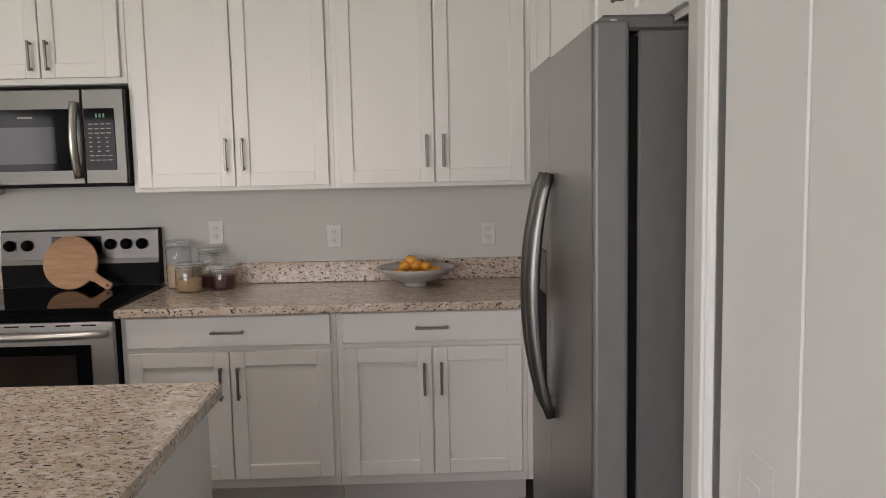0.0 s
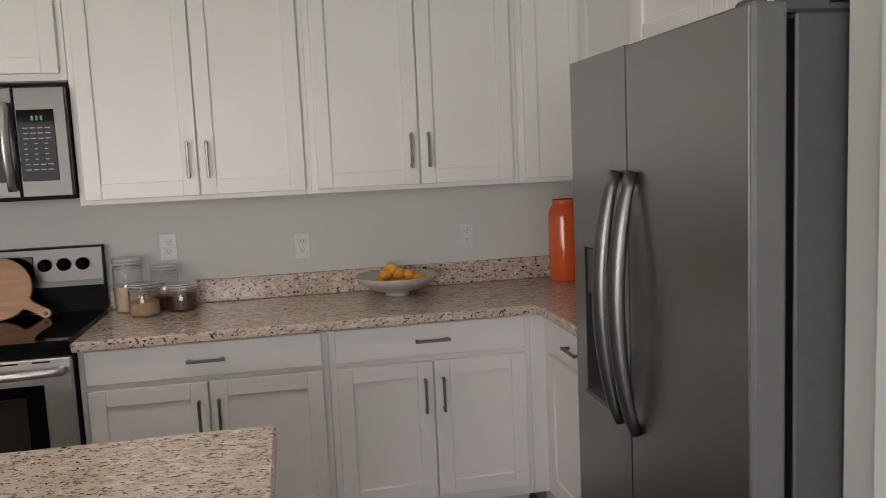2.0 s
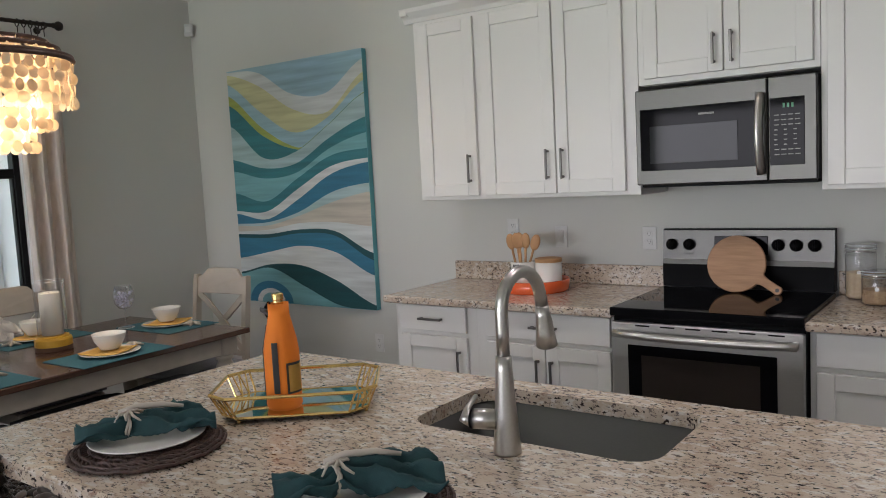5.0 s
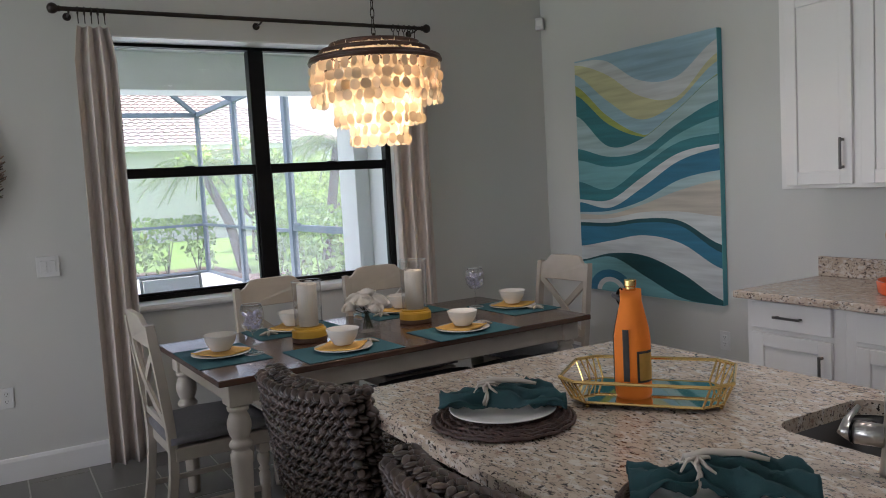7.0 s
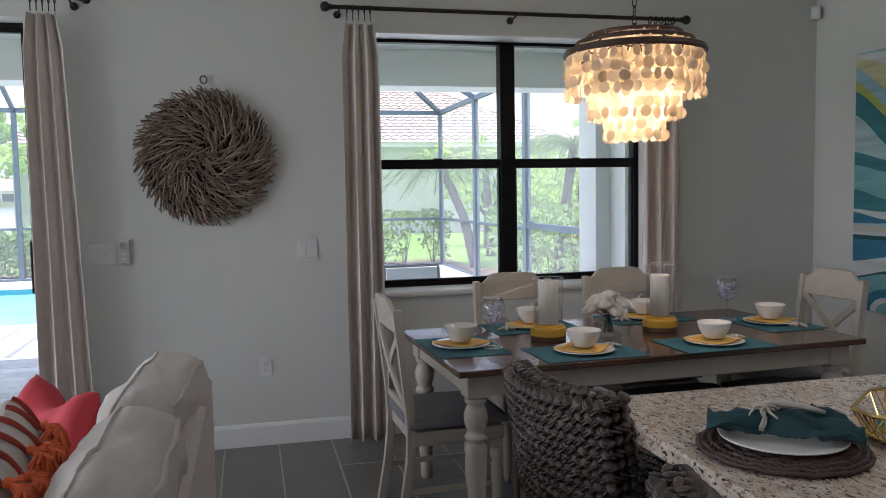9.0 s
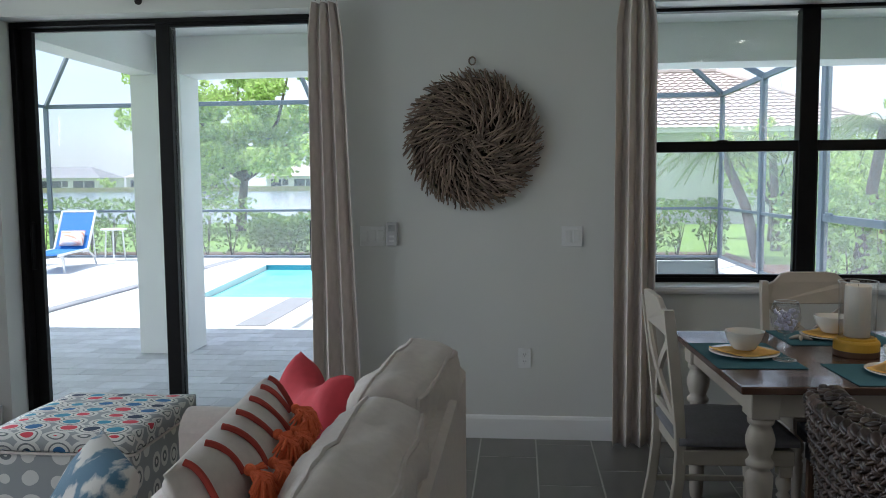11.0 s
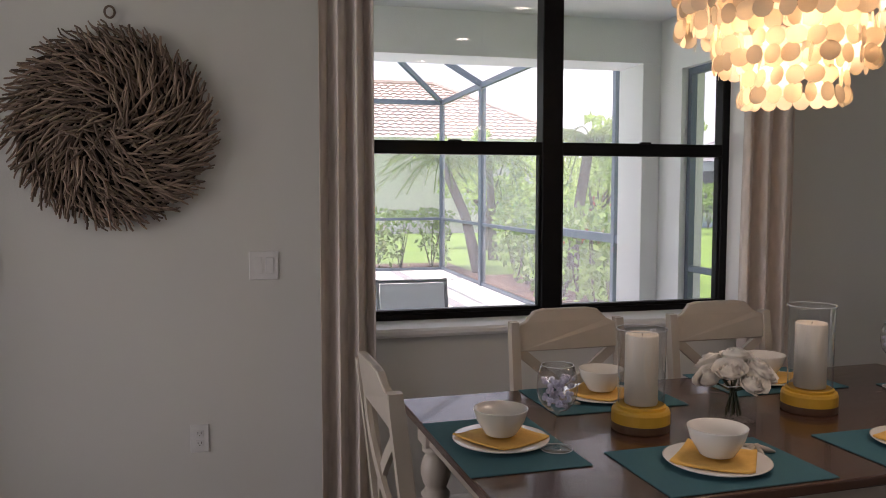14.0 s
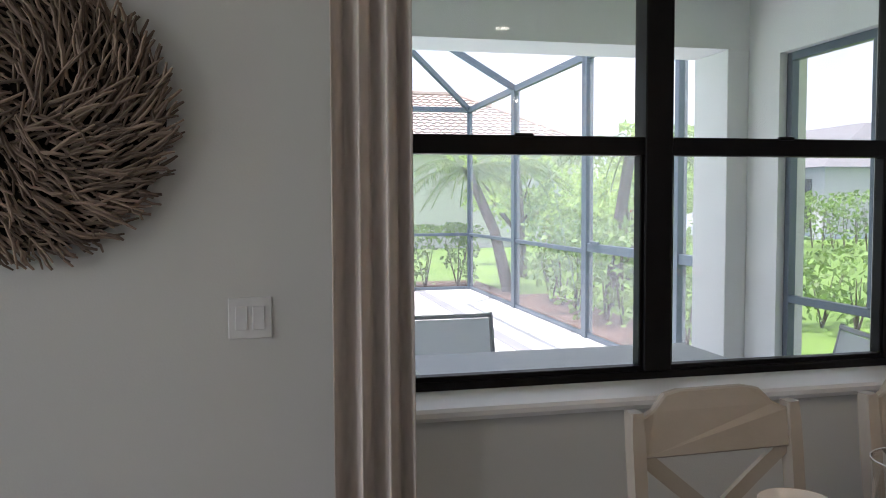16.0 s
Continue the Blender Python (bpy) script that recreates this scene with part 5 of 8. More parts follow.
stool = thing("bar_stool", (0, 0, 0), "dark woven seagrass bar stool with a low back", "bar stool", "island bar stools")
tilt = Matrix.Translation((0, -0.19, 0.635)) @ pose(0, 0, 0, 9)
vs, fs = woven_panel(0.47, 0.355, 0.07, 12, 16, 5)
raw("woven_back", [tilt @ Vector(v) for v in vs], fs, SEAGRASS, stool, True)["kind"] = "stuff"
# added charcoal cores darken the gaps between strands like shade
core = one(-0.225, 0.225, -0.05, -0.005, 0.0, 0.34, 0.01)
part("back_core", moved(core, tilt), SEAT_DARK, stool)
vs, fs = woven_panel(0.46, 0.42, 0.07, 13, 16, 7)
raw("woven_seat", [Matrix.Translation((0, -0.20, 0.63)) @ pose(0, 0, 0, -90) @ Vector((v[0], v[1] - 0.0, v[2])) for v in vs], fs, SEAGRASS, stool, True)["kind"] = "stuff"
part("seat_core", one(-0.235, 0.235, -0.2, 0.21, 0.60, 0.645, 0.01), SEAT_DARK, stool)
for sx in (-1, 1):
    for y0, y1 in ((-0.17, -0.215), (0.18, 0.21)):
        part("leg", tube([(sx * 0.19, y0, 0.62), (sx * 0.215, y1, 0.0)], [0.02, 0.015], 8), BROWN_WOOD, stool)
    part("stretcher", tube([(sx * 0.207, -0.2, 0.2), (sx * 0.207, 0.2, 0.2)], 0.011, 8), BROWN_WOOD, stool)
part("footrest", tube([(-0.2, 0.2, 0.26), (0.2, 0.2, 0.26)], 0.012, 8), BROWN_WOOD, stool)
stool.matrix_basis = pose(-2.415, 1.445, 0, 0, 0, 11)
copy_thing(stool, pose(-1.47, 1.40, 0, 0, 0, 7))

# ---- dining table and chairs ----
TX0, TX1, TY0, TY1, TZ = -4.52, -3.48, 1.185, 3.19, 0.768
table = thing("dining_table", (-4.05, 2.2, 0), "dining table with dark walnut top and cream turned legs", "table")
bm = bmesh.new()
box(bm, TX0, TX1, TY0, TY1, TZ - 0.028, TZ, 0.005, 2)
part("tabletop", bm, TABLETOP, table, "dark stained walnut top")
for a, b, c, d in ((TX0 + 0.08, TX1 - 0.08, TY0 + 0.065, TY0 + 0.09), (TX0 + 0.08, TX1 - 0.08, TY1 - 0.09, TY1 - 0.065), (TX0 + 0.065, TX0 + 0.09, TY0 + 0.09, TY1 - 0.09), (TX1 - 0.09, TX1 - 0.065, TY0 + 0.09, TY1 - 0.09)):
    part("apron", one(a, b, c, d, TZ - 0.125, TZ - 0.0285, 0.003), CREAM, table)
LEG = [(0, 0), (0.026, 0), (0.03, 0.02), (0.031, 0.06), (0.036, 0.16), (0.042, 0.30), (0.046, 0.40), (0.047, 0.425), (0.036, 0.44), (0.034, 0.448), (0.047, 0.458), (0.049, 0.470), (0.040, 0.482), (0.034, 0.492), (0.041, 0.505), (0.050, 0.535), (0.051, 0.56), (0.042, 0.59), (0.034, 0.605), (0.045, 0.614), (0.047, 0.628), (0.036, 0.638)]
for x in (TX0 + 0.1, TX1 - 0.1):
    for y in (TY0 + 0.1, TY1 - 0.1):
        bm = lathe(LEG, 22, (x, y, 0))
        leg = part("leg", bm, CREAM, table, smooth=True)
        part("leg_block", one(x - 0.05, x + 0.05, y - 0.05, y + 0.05, 0.638, TZ - 0.0285, 0.004), CREAM, leg)

table.matrix_basis = pose(-4.0, 2.187, 0, 0, 0, 2.3) @ pose(4.0, -2.187, 0) @ table.matrix_basis

# the pattern chair stands at the origin, facing +y
chair = thing("dining_chair", (0, 0, 0), "cream cross-back dining chair with slate grey seat", "chair", "chairs round the table")
part("seat_frame", boxes((-0.235, 0.235, -0.2, 0.22, 0.385, 0.445), bevel=0.004), CREAM, chair)
bm = cushion(0.485, 0.46, 0.07, 0.6, 10, 2)
part("seat", moved(bm, pose(0, 0.012, 0.475)), SEAT, chair, "slate grey upholstered seat", True)


def post_y(z):
    """How far back a rear post stands at a height."""
    return -0.205 - 0.05 * max(0, (z - 0.45) / 0.5) ** 1.3 - 0.055 * max(0, (0.40 - z) / 0.4) ** 1.5


for sx in (-1, 1):
    zs = [0.0, 0.1, 0.2, 0.32, 0.42, 0.52, 0.62, 0.72, 0.82, 0.93, 0.985]
    bm = bmesh.new()
    rings = []
    for z in zs:
        y, x = post_y(z), sx * (0.215 - 0.008 * (z < 0.3))
        rings.append([bm.verts.new((x + a * 0.0165, y + b * 0.02, z)) for a, b in ((-1, -1), (1, -1), (1, 1), (-1, 1))])
    for a, b in zip(rings, rings[1:]):
        for i in range(4):
            bm.faces.new((a[i], a[(i + 1) % 4], b[(i + 1) % 4], b[i]))
    bm.faces.new(rings[0][::-1])
    bm.faces.new(rings[-1])
    bmesh.ops.bevel(bm, geom=[e for e in bm.edges if abs(e.verts[0].co.z - e.verts[1].co.z) > 0.02], offset=0.004, segments=1, affect="EDGES")
    part("back_post", bm, CREAM, chair)
    front = [(0.0, 0), (0.016, 0), (0.02, 0.03), (0.022, 0.16), (0.026, 0.24), (0.018, 0.25), (0.027, 0.262), (0.018, 0.274), (0.028, 0.30), (0.028, 0.325), (0.02, 0.335), (0.02, 0.34)]
    leg = part("front_leg", lathe(front, 16, (sx * 0.205, 0.19, 0)), CREAM, chair, smooth=True)
    part("leg_block", one(sx * 0.205 - 0.025, sx * 0.205 + 0.025, 0.165, 0.215, 0.34, 0.3845, 0.003), CREAM, leg)
TOP = [(-0.2, 0.875), (0.2, 0.875), (0.2, 0.97), (0.165, 0.985), (0.13, 1.02), (0.09, 1.027), (-0.09, 1.027), (-0.13, 1.02), (-0.165, 0.985), (-0.2, 0.97)]
bm = extrude_outline(TOP, "y", -0.012, 0.012)
for v in bm.verts:
    v.co.y += post_y(v.co.z) - 0.018 * (1 - (v.co.x / 0.2) ** 2)
bmesh.ops.bevel(bm, geom=[e for e in bm.edges if e.calc_length() > 0.03], offset=0.004, segments=1, affect="EDGES")
part("top_rail", bm, CREAM, chair)
bm = boxes((-0.2, 0.2, -0.011, 0.011, 0.515, 0.55), bevel=0.003)
for v in bm.verts:
    v.co.y += post_y(v.co.z)
part("lower_rail", bm, CREAM, chair)
for sx in (-1, 1):
    k = 8
    for_pts = [(sx * (-0.198 + 0.396 * i / k), 0.548 + 0.33 * i / k) for i in range(k + 1)]
    bm = bmesh.new()
    rings = []
    for x, z in for_pts:
        y = post_y(z) - 0.02 * (1 - (x / 0.2) ** 2) + sx * 0.004
        rings.append([bm.verts.new((x - sx * 0.013 * a, y + 0.007 * b, z + 0.013 * a)) for a, b in ((-1, -1), (1, -1), (1, 1), (-1, 1))])
    for a, b in zip(rings, rings[1:]):
        for i in range(4):
            bm.faces.new((a[i], a[(i + 1) % 4], b[(i + 1) % 4], b[i]))
    bmesh.ops.recalc_face_normals(bm, faces=bm.faces)
    part("cross_slat", bm, CREAM, chair)
part("side_stretcher", boxes((-0.212, -0.196, -0.22, 0.18, 0.16, 0.185), bevel=0.003), CREAM, chair)
part("side_stretcher", boxes((0.196, 0.212, -0.22, 0.18, 0.16, 0.185), bevel=0.003), CREAM, chair)
chair.matrix_basis = pose(-3.965, 1.262, 0, 0, 0, 2)
copy_thing(chair, pose(-4.40, 1.855, 0, 0, 0, -88))
copy_thing(chair, pose(-4.43, 2.525, 0, 0, 0, -88))
copy_thing(chair, pose(-4.11, 3.265, 0, 0, 0, 183))

# backless padded seats pushed in on the open side
pad = thing("dining_stool", (0, 0, 0), "backless dining stool with charcoal padded seat", "stool", "padded stools at the table")
part("cushion", moved(cushion(0.56, 0.42, 0.10, 0.5, 12, 4), pose(0, 0, 0.455)), SEAT_DARK, pad, "charcoal padded seat", True)
part("rail", boxes((-0.25, 0.25, -0.18, 0.18, 0.34, 0.405), bevel=0.003), SEAT_DARK, pad)
for sx in (-1, 1):
    for sy in (-1, 1):
        part("leg", tube([(sx * 0.23, sy * 0.16, 0.34), (sx * 0.235, sy * 0.165, 0)], [0.02, 0.014], 8), BROWN_WOOD, pad)
pad.matrix_basis = pose(-3.80, 1.86, 0, 0, 0, 90)
copy_thing(pad, pose(-3.80, 2.44, 0, 0, 0, 90))
copy_thing(pad, pose(-3.80, 3.03, 0, 0, 0, 90))

# ---- table settings ----
def setting(x, y, turn, seed, starfish=True):
    """Placemat, plate, folded napkin and bowl; the mat's long side runs along its own x."""
    m = pose(x, y, TZ + 0.0005, 0, 0, turn)
    rnd = random.Random(seed)
    mat = thing("placemat", (x, y, TZ), "rectangular teal cloth placemat on the table", "placemat", "teal placemats")
    part("cloth", moved(one(-0.235, 0.235, -0.165, 0.165, 0, 0.0035, 0.0012), m), TEAL, mat)
    pl = thing("dinner_plate", (x, y, TZ + 0.004), "round white plate with a narrow rim", "plate", "dining plates")
    pm = m @ pose(0, 0, 0.004)
    part("plate", moved(lathe([(0, 0), (0.085, 0), (0.092, 0.004), (0.133, 0.012), (0.136, 0.015), (0.131, 0.016), (0.09, 0.0085), (0, 0.007)], 40), pm), CHINA, pl, smooth=True)
    nap = thing("folded_napkin", (x, y, TZ + 0.015), "yellow folded cloth napkin on the plate", "napkin", "yellow napkins")
    verts, faces = [], []
    k = 12
    a0 = rnd.uniform(-0.25, 0.25) + 0.6
    for i in range(k + 1):
        for j in range(k + 1):
            u, v = -1 + 2 * i / k, -1 + 2 * j / k
            p = Vector((0.094 * u * (1 + 0.06 * v), 0.094 * v * (1 - 0.06 * u), 0.0))
            p = Matrix.Rotation(a0, 3, "Z") @ p
            r = math.hypot(p.x, p.y)
            verts.append(pm @ Vector((p.x, p.y, 0.0165 + max(0, r - 0.09) * 0.12 + 0.003 * noise.noise(Vector((u * 2 + seed, v * 2, 1))) + 0.004 * (abs(v) > 0.9))))
    for i in range(k):
        for j in range(k):
            a = i * (k + 1) + j
            faces.append((a, a + k + 1, a + k + 2, a + 1))
    cl = raw("cloth", verts, faces, YELLOW, nap, True)
    cl.modifiers.new("thickness", "SOLIDIFY").thickness = 0.005
    bw = thing("cereal_bowl", (x, y, TZ + 0.025), "white ribbed ceramic bowl on the napkin", "bowl", "dining bowls")
    prof = [(0, 0.024), (0.04, 0.024), (0.044, 0.027), (0.048, 0.034), (0.068, 0.066), (0.076, 0.094), (0.0765, 0.098), (0.0735, 0.098), (0.064, 0.068), (0.043, 0.036), (0, 0.032)]
    part("bowl", moved(lathe(prof, 36), pm), CHINA, bw, smooth=True)
    if starfish:
        st = thing("starfish", (x, y, TZ + 0.02), "pale dried starfish napkin weight beside the plate", "starfish", "starfish on the table")
        bm = bmesh.new()
        for i in range(5):
            a = 2 * math.pi * i / 5 + seed
            tube([(0.008 * math.cos(a), 0.008 * math.sin(a), 0.012), (0.03 * math.cos(a), 0.03 * math.sin(a), 0.008), (0.05 * math.cos(a), 0.05 * math.sin(a), 0.004)], [0.010, 0.008, 0.003], 7, bm)
        part("body", moved(bm, m @ pose(0.155, 0.05, 0.004)), CREAM, st, smooth=True)


setting(-3.945, 1.35, 2, 1, False)
setting(-3.645, 1.835, 92, 2)
setting(-3.64, 2.48, 92, 3)
setting(-4.03, 3.06, 2, 4)
setting(-4.33, 1.835, -88, 5)
setting(-4.40, 2.52, -88, 6)


CLEAR_BEAD = translucent("crystal_beads", (0.78, 0.77, 0.88), 0.6, 0.06, 0.2)


def goblet(x, y, seed):
    g = thing("cut_goblet", (x, y, TZ), "clear goblet full of cut crystal beads", "goblet", "goblets")
    z = TZ + 0.005
    part("stem", lathe([(0, z), (0.043, z), (0.044, z + 0.002), (0.014, z + 0.007), (0.0045, z + 0.02), (0.0042, z + 0.092), (0.008, z + 0.103), (0.0, z + 0.108)], 24, (x, y, 0)), CLEAR, g, smooth=True)
    part("bowl", lathe([(0.006, z + 0.104), (0.030, z + 0.112), (0.049, z + 0.135), (0.0565, z + 0.168), (0.053, z + 0.205), (0.044, z + 0.232), (0.0425, z + 0.232), (0.0515, z + 0.205)], 30, (x, y, 0), close=False), CLEAR, g, smooth=True)
    for rim, r, h in (("foot_rim", 0.0435, 0.002), ("bowl_rim", 0.0432, 0.232)):
        part(rim, tube([(x + r * math.cos(a * math.pi / 14), y + r * math.sin(a * math.pi / 14), z + h) for a in range(28)], 0.0009, 5, closed=True), GLASS_RIM, g)
    rnd = random.Random(seed)
    bm = bmesh.new()
    for _ in range(70):
        a, r, h = rnd.uniform(0, 6.28), 0.046 * rnd.random() ** 0.5, rnd.uniform(0.118, 0.2)
        r *= 1 if h > 0.14 else 0.6
        bmesh.ops.create_icosphere(bm, subdivisions=1, radius=rnd.uniform(0.006, 0.009), matrix=Matrix.Translation((x + r * math.cos(a), y + r * math.sin(a), z + h)))
    o = part("crystal_beads", bm, CLEAR_BEAD, g)
    o["kind"] = "stuff"


goblet(-3.85, 1.478, 1)
goblet(-4.19, 2.91, 2)


def hurricane(x, y, gh, ch):
    h = thing("hurricane_candle", (x, y, TZ), "pillar candle in a glass hurricane on a mustard base", "candle holder", "hurricane candles")
    z = TZ + 0.0005
    part("base", lathe([(0, z), (0.083, z), (0.086, z + 0.004), (0.086, z + 0.024), (0, z + 0.024)], 36, (x, y, 0)), BROWN_WOOD, h, smooth=False)
    part("collar", lathe([(0.0855, z + 0.0245), (0.0855, z + 0.055), (0.082, z + 0.064), (0.073, z + 0.066), (0.073, z + 0.074), (0.068, z + 0.076), (0, z + 0.072)], 36, (x, y, 0)), YELLOW_WOOD, h, "mustard yellow collar")
    part("glass_tube", lathe([(0.066, z + 0.0765), (0.068, z + 0.08), (0.071, z + gh - 0.01), (0.0745, z + gh), (0.072, z + gh)], 36, (x, y, 0), close=False), CLEAR, h, smooth=True)
    part("glass_rim", tube([(x + 0.0735 * math.cos(a * math.pi / 16), y + 0.0735 * math.sin(a * math.pi / 16), z + gh) for a in range(32)], 0.0011, 5, closed=True), GLASS_RIM, h)
    part("candle", lathe([(0, z + 0.077), (0.047, z + 0.077), (0.0485, z + 0.08), (0.0485, z + ch - 0.006), (0.046, z + ch), (0.042, z + ch - 0.003), (0.036, z + ch - 0.012), (0, z + ch - 0.014)], 28, (x, y, 0)), WAX, h, "ivory pillar candle", True)
    part("wick", tube([(x, y, z + ch - 0.014), (x + 0.002, y, z + ch + 0.002)], 0.0012, 5), SLOT, h)


hurricane(-3.98, 1.797, 0.30, 0.285)
hurricane(-4.03, 2.42, 0.34, 0.285)

vs = thing("flower_vase", (-4.0, 2.12, TZ), "square glass vase of white roses", "vase")
fx0, fy0 = -4.0, 2.12
z = TZ + 0.0005
bm = bmesh.new()
loop = [(-0.05, -0.05), (0.05, -0.05), (0.05, 0.05), (-0.05, 0.05)]
lo = [bm.verts.new((fx0 + u, fy0 + v, z)) for u, v in loop]
hi = [bm.verts.new((fx0 + u, fy0 + v, z + 0.115)) for u, v in loop]
for q in range(4):
    bm.faces.new((lo[q], lo[(q + 1) % 4], hi[(q + 1) % 4], hi[q]))
bm.faces.new(lo[::-1])
part("glass", bm, CLEAR, vs)
part("glass_rim", tube([(fx0 + u, fy0 + v, z + 0.115) for u, v in loop], 0.002, 5, closed=True), GLASS_RIM, vs)
rnd = random.Random(11)
heads = [(-0.05, -0.035, 0.165), (0.045, -0.04, 0.165), (0.0, 0.01, 0.19), (0.05, 0.045, 0.16), (-0.045, 0.05, 0.16), (0.01, -0.075, 0.14), (0.0, 0.085, 0.135), (0.08, 0.0, 0.135), (-0.075, 0.01, 0.135)]
for hx, hy, hz in heads:
    part("stem", tube([(fx0 + hx * 0.35, fy0 + hy * 0.35, z + 0.014), (fx0 + hx * 0.1, fy0 + hy * 0.1, z + 0.09), (fx0 + hx * 0.9, fy0 + hy * 0.9, z + hz - 0.02)], 0.003, 6), STEM, vs)
    verts, faces = [], []
    out = Vector((hx, hy, 0))
    lean = Matrix.Rotation(min(0.95, out.length * 9), 4, Vector((-hy, hx, 0)).normalized()) if out.length > 0.02 else Matrix.Identity(4)
    seat_at = Vector((fx0 + hx, fy0 + hy, z + hz - 0.018))
    for i in range(34):
        lay = i / 33
        a0 = i * 2.4
        spread = 0.006 + 0.031 * lay ** 0.8
        height = 0.052 - 0.012 * lay
        half = 1.15 - 0.35 * lay
        o = len(verts)
        for q in range(5):
            a = a0 + half * (q - 2) / 2
            for w in range(4):
                f = w / 3
                r = spread * (0.45 + 0.75 * math.sin(1.9 * f)) + 0.010 * lay ** 2 * f ** 3
                p = Vector((r * math.cos(a), r * math.sin(a), height * f * (1 - 0.10 * (abs(q - 2) / 2) ** 2) - 0.006 * lay * f ** 4))
                p += Vector((rnd.uniform(-1, 1), rnd.uniform(-1, 1), rnd.uniform(-1, 1))) * 0.0026
                verts.append(seat_at + lean @ p)
        for q in range(4):
            for w in range(3):
                p = o + q * 4 + w
                faces.append((p, p + 4, p + 5, p + 1))
    raw("rose", verts, faces, PETAL, vs, True, "open white rose")

# ---- chandelier ----
cxx, cyy = -3.86, 2.19
ch = thing("chandelier", (cxx, cyy, 1.70), "three-tier capiz shell chandelier, lit", "chandelier")
WOOD_RING = material("dark_rattan_ring", (0.07, 0.03, 0.018), (0.035, 0.015, 0.01), 40, 0.45)
for r, zz in ((0.265, 2.168), (0.315, 2.13), (0.32, 2.118), (0.215, 2.20), (0.20, 2.20)):
    part("ring", tube([(cxx + r * math.cos(a * math.pi / 24), cyy + r * math.sin(a * math.pi / 24), zz) for a in range(48)], 0.011, 8, closed=True), WOOD_RING, ch, "dark wooden ring", True)
for i in range(6):
    a = i * math.pi / 3
    part("rod", tube([(cxx + 0.20 * math.cos(a), cyy + 0.20 * math.sin(a), 2.2), (cxx + 0.315 * math.cos(a), cyy + 0.315 * math.sin(a), 2.125)], 0.005, 6), WOOD_RING, ch)
    part("rod", tube([(cxx, cyy, 2.215), (cxx + 0.23 * math.cos(a), cyy + 0.23 * math.sin(a), 2.2)], 0.004, 6), WOOD_RING, ch)
part("stem", tube([(cxx, cyy, 2.2), (cxx, cyy, 2.26)], 0.008, 8), ROD, ch)
for i in range(14):
    zz = 2.27 + i * 0.044
    flat = i % 2
    part("chain_link", tube([(cxx + (0.010 * math.cos(a) if flat else 0), cyy + (0 if flat else 0.010 * math.cos(a)), zz + 0.028 * math.sin(a)) for a in [q * math.pi / 6 for q in range(12)]], 0.0025, 5, closed=True), ROD, ch)
part("ceiling_rose", lathe([(0.065, CEILING - 0.002), (0.065, CEILING - 0.02), (0.02, CEILING - 0.035), (0, CEILING - 0.035)], 24, (cxx, cyy, 0)), ROD, ch, smooth=True)
for dx, dy, z in BULBS:
    part("socket", tube([(cxx + dx, cyy + dy, z + 0.04), (cxx + dx, cyy + dy, z + 0.1)], 0.012, 8), PLATE_WHITE, ch)
    part("arm", tube([(cxx + dx, cyy + dy, z + 0.1), (cxx + dx * 0.3, cyy + dy * 0.3, 2.2)], 0.004, 6), ROD, ch)
shell = lathe([(0, -0.001), (0.0255, -0.0007), (0.0265, 0.0), (0.0255, 0.0007), (0, 0.001)], 12)
shell_mesh = finish("shell_disc", moved(shell, pose(0, 0, 0, 90)), CAPIZ)
rnd = random.Random(4)
count = 0
far_v, far_f = [], []
sv = [v.co.copy() for v in shell_mesh.vertices]
sf = [list(p.vertices) for p in shell_mesh.polygons]
for r, top_z, rows, gap in ((0.315, 2.084, 4, 0.050), (0.14, 1.829, 3, 0.046), (0.212, 1.924, 3, 0.046), (0.297, 2.07, 3, 0.05), (0.215, 2.178, 1, 0.05), (0.265, 2.142, 1, 0.05)):
    k = round(2 * math.pi * r / 0.047)
    for i in range(k):
        for row in range(rows):
            a = 2 * math.pi * (i + 0.5 * (row % 2) * 0.3) / k + rnd.uniform(-0.02, 0.02)
            m = Matrix.Translation((cxx + r * math.cos(a), cyy + r * math.sin(a), top_z - row * gap + rnd.uniform(-0.004, 0.004))) @ pose(0, 0, 0, rnd.uniform(-9, 9), rnd.uniform(-6, 6), math.degrees(a) + 90 + rnd.gauss(0, 26))
            toward = math.cos(a) > -0.35
            if count < 300 and toward and r != 0.297:
                d = new("shell_disc", shell_mesh)
                d.parent = ch
                d.matrix_parent_inverse = Matrix.Translation(ch.location).inverted()
                d.matrix_basis = m
                count += 1
            else:
                o = len(far_v)
                far_v.extend(m @ v for v in sv)
                far_f.extend([[o + q for q in f] for f in sf])
raw("shell_string", far_v, far_f, CAPIZ, ch)["kind"] = "stuff"

